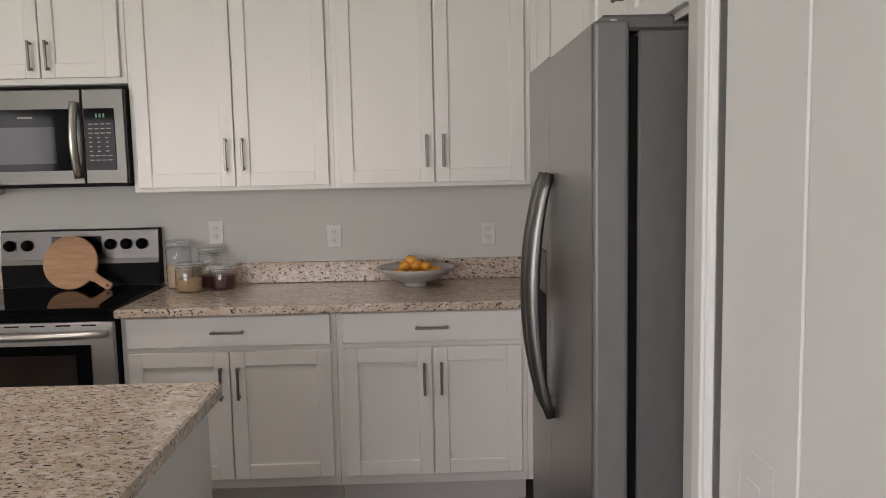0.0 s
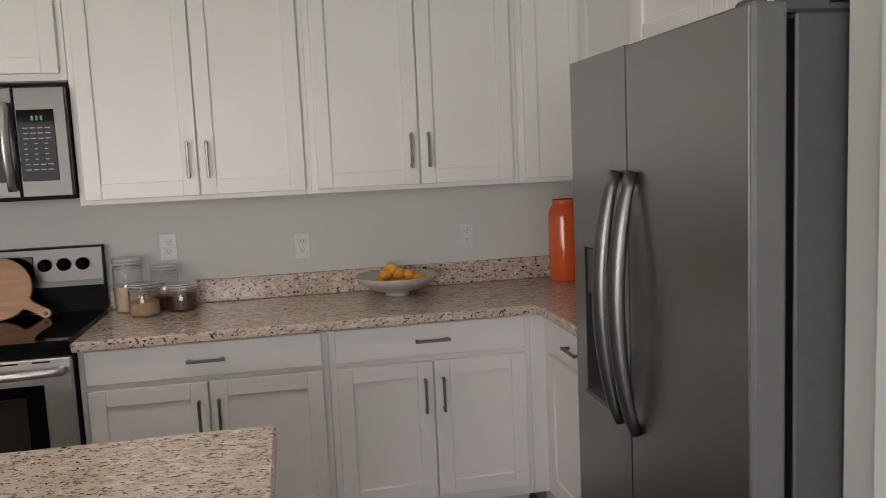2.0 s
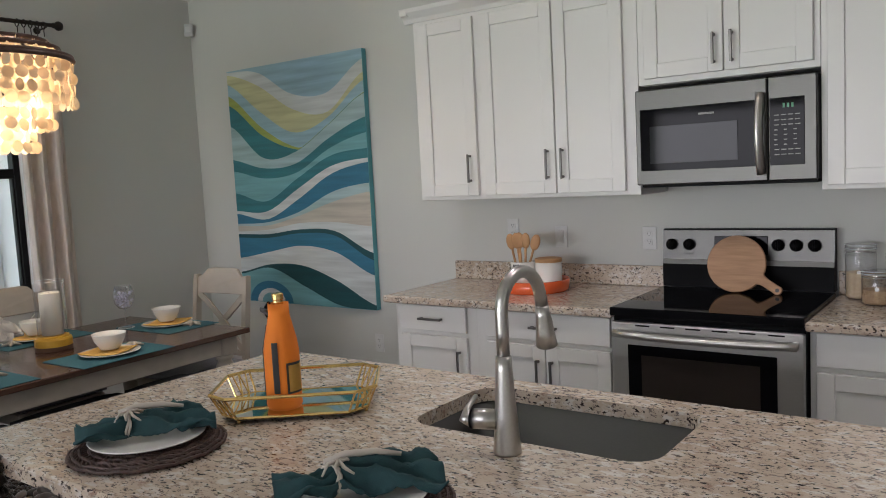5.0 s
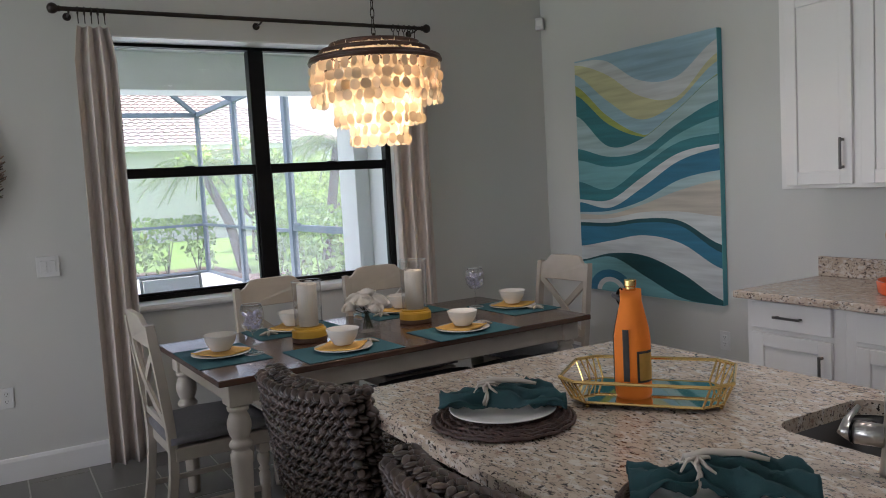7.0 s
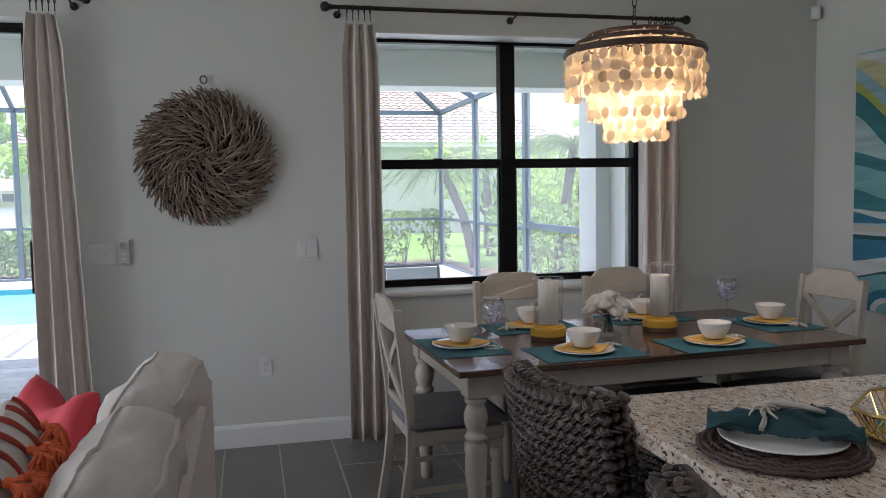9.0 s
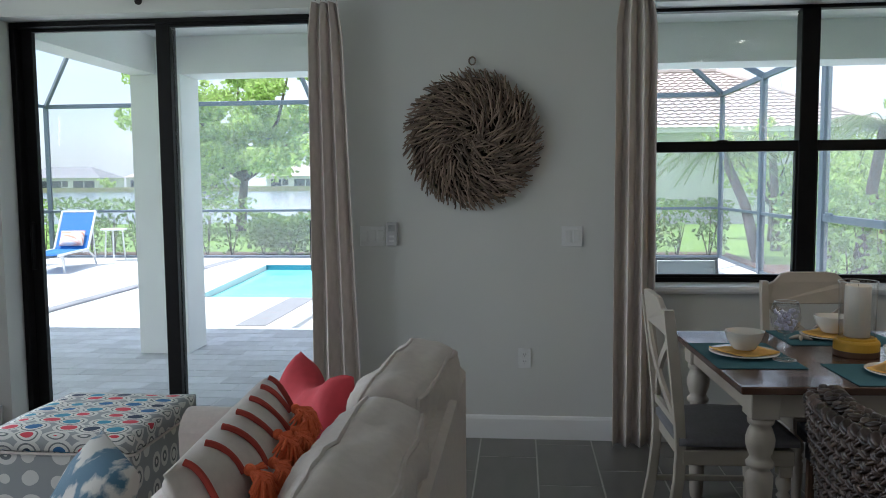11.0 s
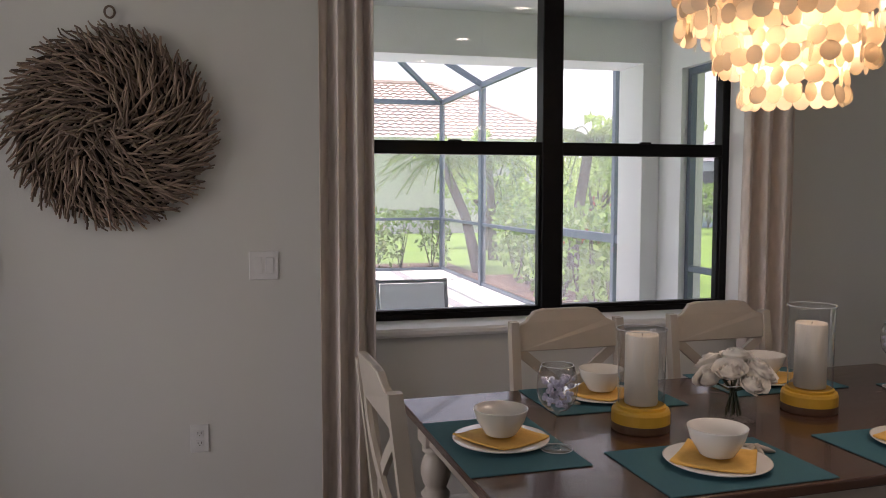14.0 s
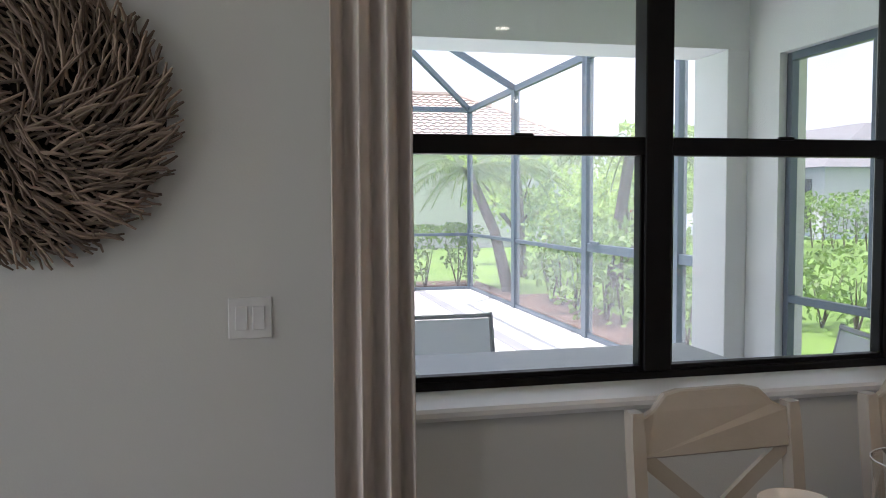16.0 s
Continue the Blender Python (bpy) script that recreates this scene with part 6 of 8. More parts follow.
# ---- painting ----
art = thing("wave_painting", (-4.12, KY - 0.02, 0.69), "large canvas of flowing teal, blue and white waves", "painting")
AX0, AX1, AZ0, AZ1, AF = -4.755, -3.485, 0.69, 2.315, KY - 0.042
part("canvas", one(AX0, AX1, AF, KY - 0.002, AZ0, AZ1, 0.003), material("painted_canvas_edge", (0.13, 0.42, 0.46), (0.08, 0.3, 0.34), 5, 0.7, bump=0.3, bump_scale=400), art)
PAINT = {}
for key, c in (("white", (0.66, 0.70, 0.70)), ("pale", (0.42, 0.58, 0.60)), ("aqua", (0.20, 0.46, 0.50)), ("teal", (0.04, 0.22, 0.255)), ("dark", (0.012, 0.09, 0.105)), ("blue", (0.035, 0.20, 0.32)), ("sand", (0.60, 0.55, 0.47)), ("lime", (0.42, 0.48, 0.12)), ("sky", (0.36, 0.56, 0.66)), ("lemon", (0.62, 0.62, 0.36))):
    PAINT[key] = material("paint_" + key, c, tuple(q * 0.7 for q in c), 4.2, 0.6, bump=0.25, bump_scale=260, stretch=(0.55, 1, 7), spread=0.42)
# lower edges of the painted waves, bottom to top, as heights at five places across the width
CURVES = (("dark", 0.12, 0.15, 0.08, 0.01, 0.0), ("white", 0.128, 0.166, 0.165, 0.107, 0.02), ("blue", 0.19, 0.22, 0.248, 0.223, 0.137), ("dark", 0.28, 0.28, 0.30, 0.29, 0.196), ("white", 0.296, 0.296, 0.316, 0.309, 0.225),
          ("sand", 0.307, 0.315, 0.342, 0.345, 0.328), ("pale", 0.332, 0.333, 0.373, 0.426, 0.461), ("blue", 0.341, 0.347, 0.389, 0.466, 0.495), ("white", 0.385, 0.36, 0.441, 0.537, 0.574), ("teal", 0.397, 0.393, 0.483, 0.567, 0.59),
          ("aqua", 0.475, 0.436, 0.525, 0.608, 0.627), ("teal", 0.57, 0.533, 0.55, 0.638, 0.686), ("pale", 0.62, 0.576, 0.587, 0.678, 0.745), ("teal", 0.765, 0.62, 0.634, 0.729, 0.833), ("lime", 0.855, 0.716, 0.645, 0.646, 0.835),
          ("sky", 0.895, 0.749, 0.655, 0.648, 0.838), ("lemon", 0.945, 0.813, 0.713, 0.759, 0.882), ("white", 0.985, 0.92, 0.807, 0.78, 0.912), ("sky", 0.995, 0.975, 0.869, 0.854, 0.961))
BANDS = ["aqua"] + [c[0] for c in CURVES]
nb = len(BANDS)


def wave_line(i, s):
    """Height of a band's lower edge, 0 to 1, at s along the width, on a smooth curve."""
    if i == 0 or i == nb:
        return 0.0 if i == 0 else 1.0
    h = CURVES[i - 1][1:]
    k = min(3, int(s * 4))
    f = s * 4 - k
    p0, p1, p2, p3 = h[max(0, k - 1)], h[k], h[k + 1], h[min(4, k + 2)]
    return 0.5 * (2 * p1 + (p2 - p0) * f + (2 * p0 - 5 * p1 + 4 * p2 - p3) * f * f + (3 * p1 - p0 - 3 * p2 + p3) * f ** 3)


lines = []
for i in range(nb + 1):
    row = []
    for j in range(41):
        s = j / 40
        h = wave_line(i, s)
        if lines:
            h = max(h, lines[-1][j] + 0.0015)
        row.append(h)
    lines.append(row)
for i, key in enumerate(BANDS):
    verts, faces = [], []
    for j in range(41):
        s = j / 40
        a = 0.0 if i == 0 else min(1, max(0, lines[i][j]))
        b = 1.0 if i == nb - 1 else min(1, max(0, lines[i + 1][j]))
        x = AX0 + 0.001 + (AX1 - AX0 - 0.002) * s
        verts += [(x, AF - 0.0012, AZ0 + (AZ1 - AZ0) * a), (x, AF - 0.0012, AZ0 + (AZ1 - AZ0) * b), (x, AF - 0.0002, AZ0 + (AZ1 - AZ0) * a), (x, AF - 0.0002, AZ0 + (AZ1 - AZ0) * b)]
    for j in range(40):
        o = 4 * j
        faces += [(o, o + 4, o + 5, o + 1), (o + 2, o, o + 1, o + 3)[:4] if j == 0 else (o, o + 2, o + 6, o + 4), (o + 1, o + 5, o + 7, o + 3)]
    raw("painted_band", verts, faces, PAINT[key], art)
for r0, r1, key in ((0.05, 0.075, "white"), (0.075, 0.115, "blue"), (0.115, 0.15, "aqua")):
    bm = bmesh.new()
    cxp, czp = AX0 + 0.30, AZ0 + 0.004
    ra = [bm.verts.new((cxp + 1.9 * r0 * math.cos(a * math.pi / 24), AF - 0.0022, czp + 1.3 * r0 * math.sin(a * math.pi / 24))) for a in range(25)]
    rb = [bm.verts.new((cxp + 1.9 * r1 * math.cos(a * math.pi / 24), AF - 0.0022, czp + 1.3 * r1 * math.sin(a * math.pi / 24))) for a in range(25)]
    for q in range(24):
        bm.faces.new((ra[q], rb[q], rb[q + 1], ra[q + 1]))
    part("painted_arc", bm, PAINT[key], art)

# ---- curtains and rods ----
def curtain(name_y0, name_y1, z1, seed, label, x=WX + 0.115, folds=3, flare=0.0):
    """A pleated linen drop: hung from rings, gathered at the head, loose at the hem."""
    y0, y1 = name_y0, name_y1
    c = thing("curtain", (x, (y0 + y1) / 2, 0), label, "curtain", "linen curtains")
    rnd = random.Random(seed)
    ph = rnd.uniform(0, 6)
    rows, cols = 26, folds * 14
    verts, faces = [], []
    zs = [0.012 + (z1 - 0.012) * i / rows for i in range(rows + 1)]
    for z in zs:
        f = z / z1
        amp = 0.040 - 0.010 * f
        wide = 1.0 + 0.05 * math.sin(3 * f + ph) * (1 - f)
        pinch = 1 if f < 0.93 else 1 - 0.25 * (f - 0.93) / 0.07
        for j in range(cols + 1):
            s = j / cols
            y = (y0 + y1) / 2 + (y1 - y0) * (s - 0.5) * wide * pinch + flare * s * (1 - f)
            w = math.sin(s * folds * 2 * math.pi + ph + 0.5 * math.sin(2.2 * f + s * 3 + ph)) + 0.18 * math.sin(s * folds * 4 * math.pi + 1.3 * f + ph)
            verts.append((x + amp * w + 0.007 * noise.noise(Vector((s * 5, f * 4, seed))), y + 0.003 * math.cos(s * folds * 4 * math.pi + ph), z))
    for i in range(rows):
        for j in range(cols):
            a = i * (cols + 1) + j
            faces.append((a, a + 1, a + cols + 2, a + cols + 1))
    d = raw("drop", verts, faces, CURTAIN, c, True)
    d.modifiers.new("thickness", "SOLIDIFY").thickness = 0.004
    return c


def rod(y0, y1, z, curtains, x=WX + 0.115):
    r = thing("curtain_rod", (x, (y0 + y1) / 2, z), "dark bronze curtain rod with ball finials", "curtain rod", "curtain rods")
    part("pole", tube([(x, y0, z), (x, y1, z)], 0.0125, 12), ROD, r)
    for y, s in ((y0, -1), (y1, 1)):
        part("finial", moved(lathe([(0.014, 0), (0.018, 0.006), (0.014, 0.012), (0.02, 0.018), (0.028, 0.03), (0.03, 0.042), (0.024, 0.058), (0.01, 0.066), (0, 0.067)], 16), pose(x, y, z, -90 * s)), ROD, r, "turned ball finial", True)
    for y in (y0 + 0.04, (y0 + y1) / 2, y1 - 0.04):
        b = part("bracket", tube([(WX + 0.001, y, z - 0.02), (x - 0.03, y, z - 0.02), (x, y, z - 0.014)], 0.006, 8), ROD, r)
        part("bracket_plate", lathe([(0.022, 0), (0.022, 0.006), (0, 0.006)], 16, (WX + 0.0005, y, z - 0.02), m=pose(0, 0, 0, 0, 90, 0)), ROD, b)
    for a, b in curtains:
        for i in range(5):
            y = a + (b - a) * (i + 0.5) / 5
            ring = part("ring", tube([(x + 0.022 * math.cos(q * math.pi / 8), y, z + 0.022 * math.sin(q * math.pi / 8) - 0.008) for q in range(16)], 0.0035, 6, closed=True), ROD, r)
            part("clip", tube([(x, y, z - 0.03), (x, y, z - 0.075)], 0.003, 6), ROD, ring)


curtain(0.955, 1.17, 2.47, 1, "oatmeal linen curtain drawn to one side of the window", folds=3)
curtain(2.87, 3.15, 2.47, 2, "oatmeal linen curtain gathered at the window corner", folds=3)
rod(0.913, 3.135, 2.56, ((0.98, 1.15), (2.9, 3.1)))
curtain(-0.712, -0.525, 2.47, 3, "oatmeal linen curtain gathered beside the sliding door", folds=3, flare=0.08)
curtain(-2.95, -2.66, 2.47, 4, "oatmeal linen curtain at the far side of the slider", folds=3)
rod(-3.05, -0.44, 2.555, ((-0.69, -0.54), (-2.93, -2.68)))

# ---- driftwood wreath ----
wreath = thing("driftwood_wreath", (WX + 0.04, 0.195, 1.72), "large round wreath of swirled driftwood twigs", "wreath")
wy, wz = 0.185, 1.712
rnd = random.Random(21)
verts, faces = [], []


def twig(pts, rs, n=5):
    o, k = len(verts), len(pts)
    for i, (p, r) in enumerate(zip(pts, rs)):
        b, c = pts[max(0, i - 1)], pts[min(k - 1, i + 1)]
        along = math.hypot(c[1] - b[1], c[2] - b[2])
        sy, sz = -(c[2] - b[2]) / along, (c[1] - b[1]) / along
        for q in range(n):
            a = 2 * math.pi * q / n
            verts.append((p[0] + r * math.cos(a), p[1] + r * math.sin(a) * sy, p[2] + r * math.sin(a) * sz))
    for i in range(k - 1):
        for q in range(n):
            faces.append((o + i * n + q, o + i * n + (q + 1) % n, o + (i + 1) * n + (q + 1) % n, o + (i + 1) * n + q))
    faces.append(tuple(o + q for q in range(n))[::-1])
    faces.append(tuple(o + (k - 1) * n + q for q in range(n)))


for layer in range(15):
    r0 = 0.006 + 0.0235 * layer
    k = 10 + 8 * layer
    for i in range(k):
        a = 2 * math.pi * (i + rnd.uniform(-0.4, 0.4)) / k
        length = rnd.uniform(0.08, 0.14)
        swirl = rnd.gauss(0.92, 0.34) if layer > 4 else rnd.gauss(1.2, 1.0)
        depth = 0.042 - 0.024 * (layer / 14) ** 2 + rnd.uniform(-0.010, 0.010)
        bend, kink, edge = rnd.uniform(-0.6, 0.4), rnd.uniform(-0.005, 0.005), 0.402 + rnd.uniform(-0.018, 0.008)
        for attempt in range(6):
            y, z, pts = r0 * math.cos(a), r0 * math.sin(a), []
            for q in range(5):
                f = q / 4
                pts.append((WX + 0.012 + depth + 0.012 * math.sin(2.2 * f), wy + y + kink * (q % 2), wz + z + kink * (q % 2)))
                if q < 4:
                    turn = a + swirl + bend * f
                    y, z = y + length / 4 * math.cos(turn), z + length / 4 * math.sin(turn)
            if math.hypot(y, z) < edge:
                break
            length *= 0.85
        t = rnd.uniform(0.0034, 0.0054)
        twig(pts, (t * 0.85, t, t * 1.05, t * 0.95, t * 0.7))
raw("twig", verts, faces, WREATH, wreath)["kind"] = "stuff"
# added near-black disc: shade between the twigs put in as colour
part("backing", moved(lathe([(0, 0), (0.35, 0), (0.33, 0.012), (0.2, 0.022), (0, 0.022)], 32), pose(WX + 0.002, wy, wz, 0, 90, 0)), material("twig_gap_shade", (0.022, 0.017, 0.014), None, 30, 0.95), wreath)
part("hook", tube([(WX + 0.02, wy + 0.018 * math.cos(a), wz + 0.436 + 0.022 * math.sin(a)) for a in [q * math.pi / 7 for q in range(14)]], 0.0045, 6, closed=True), WREATH, wreath)

# ---- sofa ----
def padded(u, v, s, seed):
    """A point of a piped box cushion for cube coordinates -1 to 1: full faces, peaked corners, soft creases."""
    k = 6
    r = (abs(u) ** k + abs(v) ** k + abs(s) ** k) ** (1 / k)
    u, v, s = u / r, v / r, s / r
    x = 0.374 * u * (1 - 0.03 * (1 - v * v))
    y = 0.252 * v * (1 - 0.035 * (1 - u * u) + 0.05 * (u * u * max(0, v)) ** 3)
    z = 0.09 * s * (1 + 0.5 * (1 - u ** 4) * (1 - v ** 4))
    crease = 0.020 * noise.noise(Vector((x * 5 + seed * 3, y * 9, z * 9))) + 0.009 * noise.noise(Vector((x * 30 + seed, y * 9 + x * 12, z * 20)))
    pull = 0.013 * math.sin(26 * x + 9 * y * y * 10 + seed) * max(0, 1 - abs(v)) * abs(u) ** 2
    return Vector((x, y + crease * (1 - abs(s) ** 6) * 0.7, z + (crease * 1.5 + pull) * (1 - max(abs(u), abs(v)) ** 8)))


sofa = thing("sofa", (-2.6, -0.2, 0), "cream linen sofa with loose back cushions", "sofa")
SX_0, SX_1, SB = -3.575, -1.2, 0.25
part("back_frame", boxes((SX_0, SX_1, SB - 0.11, SB, 0.06, 0.80), bevel=0.02), SOFA, sofa)
part("seat_base", boxes((SX_0 + 0.02, SX_1 - 0.02, -0.72, SB - 0.12, 0.08, 0.30), bevel=0.015), SOFA, sofa)
for x in (SX_0, SX_1 - 0.2):
    bm = extrude_outline([(x, 0.06), (x + 0.2, 0.06), (x + 0.2, 0.55)] + arc(x + 0.1, 0.55, 0.1, 0, 180, 10)[1:-1] + [(x, 0.55)], "y", -0.78, SB - 0.112)
    bmesh.ops.bevel(bm, geom=[e for e in bm.edges if e.calc_length() > 0.3 and abs(e.verts[0].co.z - e.verts[1].co.z) > 0.3 and abs(e.verts[0].co.y + 0.78) < 0.01], offset=0.02, segments=2, affect="EDGES")
    part("arm", bm, SOFA, sofa, smooth=False)
seat_w = (SX_1 - SX_0 - 0.4) / 3
for i in range(3):
    cx0 = SX_0 + 0.2 + seat_w * (i + 0.5)
    part("seat_cushion", moved(cushion(seat_w - 0.01, 0.72, 0.17, 0.35, 12, 30 + i), pose(cx0, -0.42, 0.385)), SOFA, sofa, smooth=True)
    m = pose(-3.122 + i * 0.768, 0.075 - 0.008 * i, 0.685, 76 - 2 * i, 0, 4 * (i - 1))
    bm = bmesh.new()
    bmesh.ops.create_cube(bm, size=2)
    bmesh.ops.subdivide_edges(bm, edges=bm.edges[:], cuts=21, use_grid_fill=True)
    for v in bm.verts:
        v.co = m @ padded(*v.co, i)
    back = part("back_cushion", bm, SOFA, sofa, smooth=True)
    for side_z in (-0.86, 0.86):
        k = 56
        pts = []
        for q in range(k):
            a = 2 * math.pi * q / k
            c, s = math.cos(a), math.sin(a)
            sq = max(abs(c), abs(s))
            pts.append(m @ (padded(c / sq, s / sq, side_z, i) * 1.004))
        part("piping", tube(pts, 0.0075, 6, closed=True), SOFA, back)
for x in (SX_0 + 0.08, SX_1 - 0.08):
    for y in (-0.7, SB - 0.06):
        part("foot", lathe([(0.018, 0), (0.026, 0.06), (0, 0.06)], 12, (x, y, 0)), BROWN_WOOD, sofa)

red = thing("throw_pillow", (-3.02, -0.12, 0.6), "coral red linen throw pillow on the sofa", "pillow", "sofa pillows")
bm = cushion(0.47, 0.50, 0.17, 1.0, 30, 51)
for v in bm.verts:
    dent = math.exp(-(v.co.x / 0.11) ** 2) * max(0, v.co.y / 0.24)
    v.co.y -= 0.085 * dent
    v.co.z *= 1 - 0.35 * dent
    v.co.z += 0.010 * noise.noise(Vector((v.co.x * 9, v.co.y * 5, 3))) + 0.006 * math.sin(34 * v.co.x + 8 * v.co.y) * max(0, 0.5 + v.co.y * 2)
part("cover", moved(bm, pose(-3.25, -0.265, 0.64, 74, 0, 36.6)), CORAL, red, smooth=True)
tas = thing("tassel_pillow", (-2.72, -0.25, 0.55), "cream pillow with dark red cords and orange tassels", "pillow", "sofa pillows")
tm = pose(-2.43, -0.155, 0.745, 68, 0, 180 + 4)
part("cover", moved(cushion(0.76, 0.44, 0.17, 1.0, 18, 52), tm), SOFA, tas, smooth=True)


def pillow_top(u, v):
    e = (1 - abs(u) ** 3.2) * (1 - abs(v) ** 3.2)
    return 0.085 * max(0, e) ** 0.5 + 0.004


for i in range(7):
    u = -0.86 + 1.74 * i / 6
    low = 0.56 if i % 2 else 0.42
    pts = [tm @ Vector((0.38 * u + 0.006 * math.sin(9 * v + i), 0.22 * v * 0.985, pillow_top(u, v) + 0.004)) for v in [low + (0.97 - low) * q / 14 for q in range(15)]]
    part("cord", tube(pts, 0.007, 6), RED_CORD, tas, "dark red stitched cord")
    bm = bmesh.new()
    rnd = random.Random(60 + i)
    o = Vector((0.38 * u, 0.22 * low, pillow_top(u, low) + 0.018))
    ball(0.013, tm @ o, 10, 7, bm=bm)
    for q in range(130):
        a = rnd.gauss(0, 0.5)
        rise = rnd.uniform(0.0, 0.45)
        d = Vector((math.sin(a), -math.cos(a), rise)).normalized()
        L = rnd.uniform(0.062, 0.098) * (1 - 0.12 * abs(a))
        tube([tm @ o, tm @ (o + d * L * 0.5 + Vector((0, 0, 0.010))), tm @ (o + d * L + Vector((0, 0, -0.012 + rnd.uniform(-0.004, 0.004))))], [0.004, 0.0045, 0.003], 5, bm)
    part("tassel", bm, TASSEL, tas, "fluffy orange yarn tassel")
blue = thing("patterned_pillow", (-2.95, -0.75, 0.5), "cream and blue patterned pillow on the sofa seat", "pillow", "sofa pillows")
part("cover", moved(cushion(0.40, 0.40, 0.14, 1.0, 14, 53), pose(-2.62, -0.70, 0.60, 62, 0, 40)), material("blue_leaf_print", (0.5, 0.48, 0.44), (0.05, 0.12, 0.18), 11, 0.85, bump=0.3, bump_scale=400, spread=0.08), blue, smooth=True)

# ---- patterned ottoman ----
m = bpy.data.materials.new("ikat_medallion_print")
m.use_nodes = True
n, link = m.node_tree.nodes, m.node_tree.links.new
tc, mp = n.new("ShaderNodeTexCoord"), n.new("ShaderNodeMapping")
mp.inputs["Scale"].default_value = (11.5, 8.0, 9.0)
link(tc.outputs["Object"], mp.inputs["Vector"])
vor = n.new("ShaderNodeTexVoronoi")
vor.inputs["Scale"].default_value, vor.inputs["Randomness"].default_value = 1.0, 0.3
link(mp.outputs["Vector"], vor.inputs["Vector"])


def steps(stops):
    r = n.new("ShaderNodeValToRGB")
    r.color_ramp.interpolation = "CONSTANT"
    for at, c in stops:
        e = r.color_ramp.elements.new(at) if at else r.color_ramp.elements[0]
        e.position, e.color = at, (*c, 1)
    r.color_ramp.elements.remove(r.color_ramp.elements[-1])
    return r


core = steps(((0.0, (0.62, 0.06, 0.085)), (0.38, (0.03, 0.13, 0.30)), (0.62, (0.02, 0.035, 0.07)), (0.82, (0.05, 0.25, 0.38))))
sep = n.new("ShaderNodeSeparateColor")
link(vor.outputs["Color"], sep.inputs["Color"])
link(sep.outputs["Red"], core.inputs["Fac"])
band = steps(((0.0, (0, 0, 0)), (0.30, (0.66, 0.65, 0.60)), (0.39, (0.16, 0.17, 0.17)), (0.44, (0.62, 0.61, 0.57)), (0.56, (0.30, 0.31, 0.31))))
link(vor.outputs["Distance"], band.inputs["Fac"])
inside = n.new("ShaderNodeMath")
inside.operation = "LESS_THAN"
inside.inputs[1].default_value = 0.30
link(vor.outputs["Distance"], inside.inputs[0])
mx = n.new("ShaderNodeMix")
mx.data_type = "RGBA"
link(inside.outputs["Value"], mx.inputs["Factor"])
link(band.outputs["Color"], mx.inputs["A"])
link(core.outputs["Color"], mx.inputs["B"])
link(mx.outputs["Result"], n["Principled BSDF"].inputs["Base Color"])
n["Principled BSDF"].inputs["Roughness"].default_value = 0.85
ott = thing("storage_ottoman", (-3.98, -1.45, 0), "square ottoman in a blue, coral and grey medallion print", "ottoman")
part("lid", moved(cushion(0.66, 0.66, 0.10, 0.3, 12, 71), pose(-4.07, -1.47, 0.405)), m, ott, smooth=True)
part("box", one(-4.38, -3.76, -1.78, -1.16, 0.05, 0.352, 0.012, 2), m, ott)
part("welt", tube([(-4.395 + 0.65 * u, -1.795 + 0.65 * v, 0.358) for u, v in ((0, 0.03), (0, 0.97), (0.03, 1), (0.97, 1), (1, 0.97), (1, 0.03), (0.97, 0), (0.03, 0))], 0.006, 6, closed=True), SOFA, ott)
for dx in (-4.34, -3.8):
    for dy in (-1.74, -1.2):
        part("foot", lathe([(0.018, 0), (0.022, 0.05), (0, 0.05)], 10, (dx, dy, 0)), BROWN_WOOD, ott)

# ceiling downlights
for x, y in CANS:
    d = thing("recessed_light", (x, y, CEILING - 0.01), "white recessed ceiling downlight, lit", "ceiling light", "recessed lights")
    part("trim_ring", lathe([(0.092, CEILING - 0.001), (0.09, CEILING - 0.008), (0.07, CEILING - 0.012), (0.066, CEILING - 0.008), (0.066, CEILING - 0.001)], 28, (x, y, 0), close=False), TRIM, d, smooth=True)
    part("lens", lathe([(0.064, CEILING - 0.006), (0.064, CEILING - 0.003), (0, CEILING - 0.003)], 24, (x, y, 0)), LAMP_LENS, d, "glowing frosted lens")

# ---- outside: lanai, pool cage, garden ----
LZ = -0.05
STUCCO = material("white_stucco", (0.80, 0.80, 0.78), (0.75, 0.75, 0.73), 5, 0.85, bump=0.35, bump_scale=120)
PAVER = material("grey_paver", (0.58, 0.59, 0.62), (0.47, 0.48, 0.51), 9, 0.85, bump=0.3, bump_scale=90, vary=0.14)
DECK = material("pale_pool_deck", (0.72, 0.71, 0.68), (0.66, 0.65, 0.62), 4, 0.85, bump=0.25, bump_scale=110)
BAND_SHADOW = material("grey_band_and_shadow", (0.30, 0.30, 0.31), (0.24, 0.24, 0.25), 12, 0.85, bump=0.3)
# bars paled towards blue-grey, the outdoor haze put into their colour
CAGE = material("hazed_cage_aluminium", (0.13, 0.16, 0.20), (0.11, 0.14, 0.175), 14, 0.45, 0.3)
SCREEN = veil("insect_screen", (0.58, 0.61, 0.64), 0.12)
LAWN = material("lawn", (0.20, 0.33, 0.055), (0.12, 0.22, 0.04), 1.2, 0.95, bump=0.6, bump_scale=60)
MULCH = material("brown_mulch", (0.17, 0.10, 0.075), (0.09, 0.05, 0.04), 30, 0.95, bump=0.8, bump_scale=70)
LEAF = translucent("hedge_leaves", (0.24, 0.37, 0.10), 0.35, 0.5, 0.35)
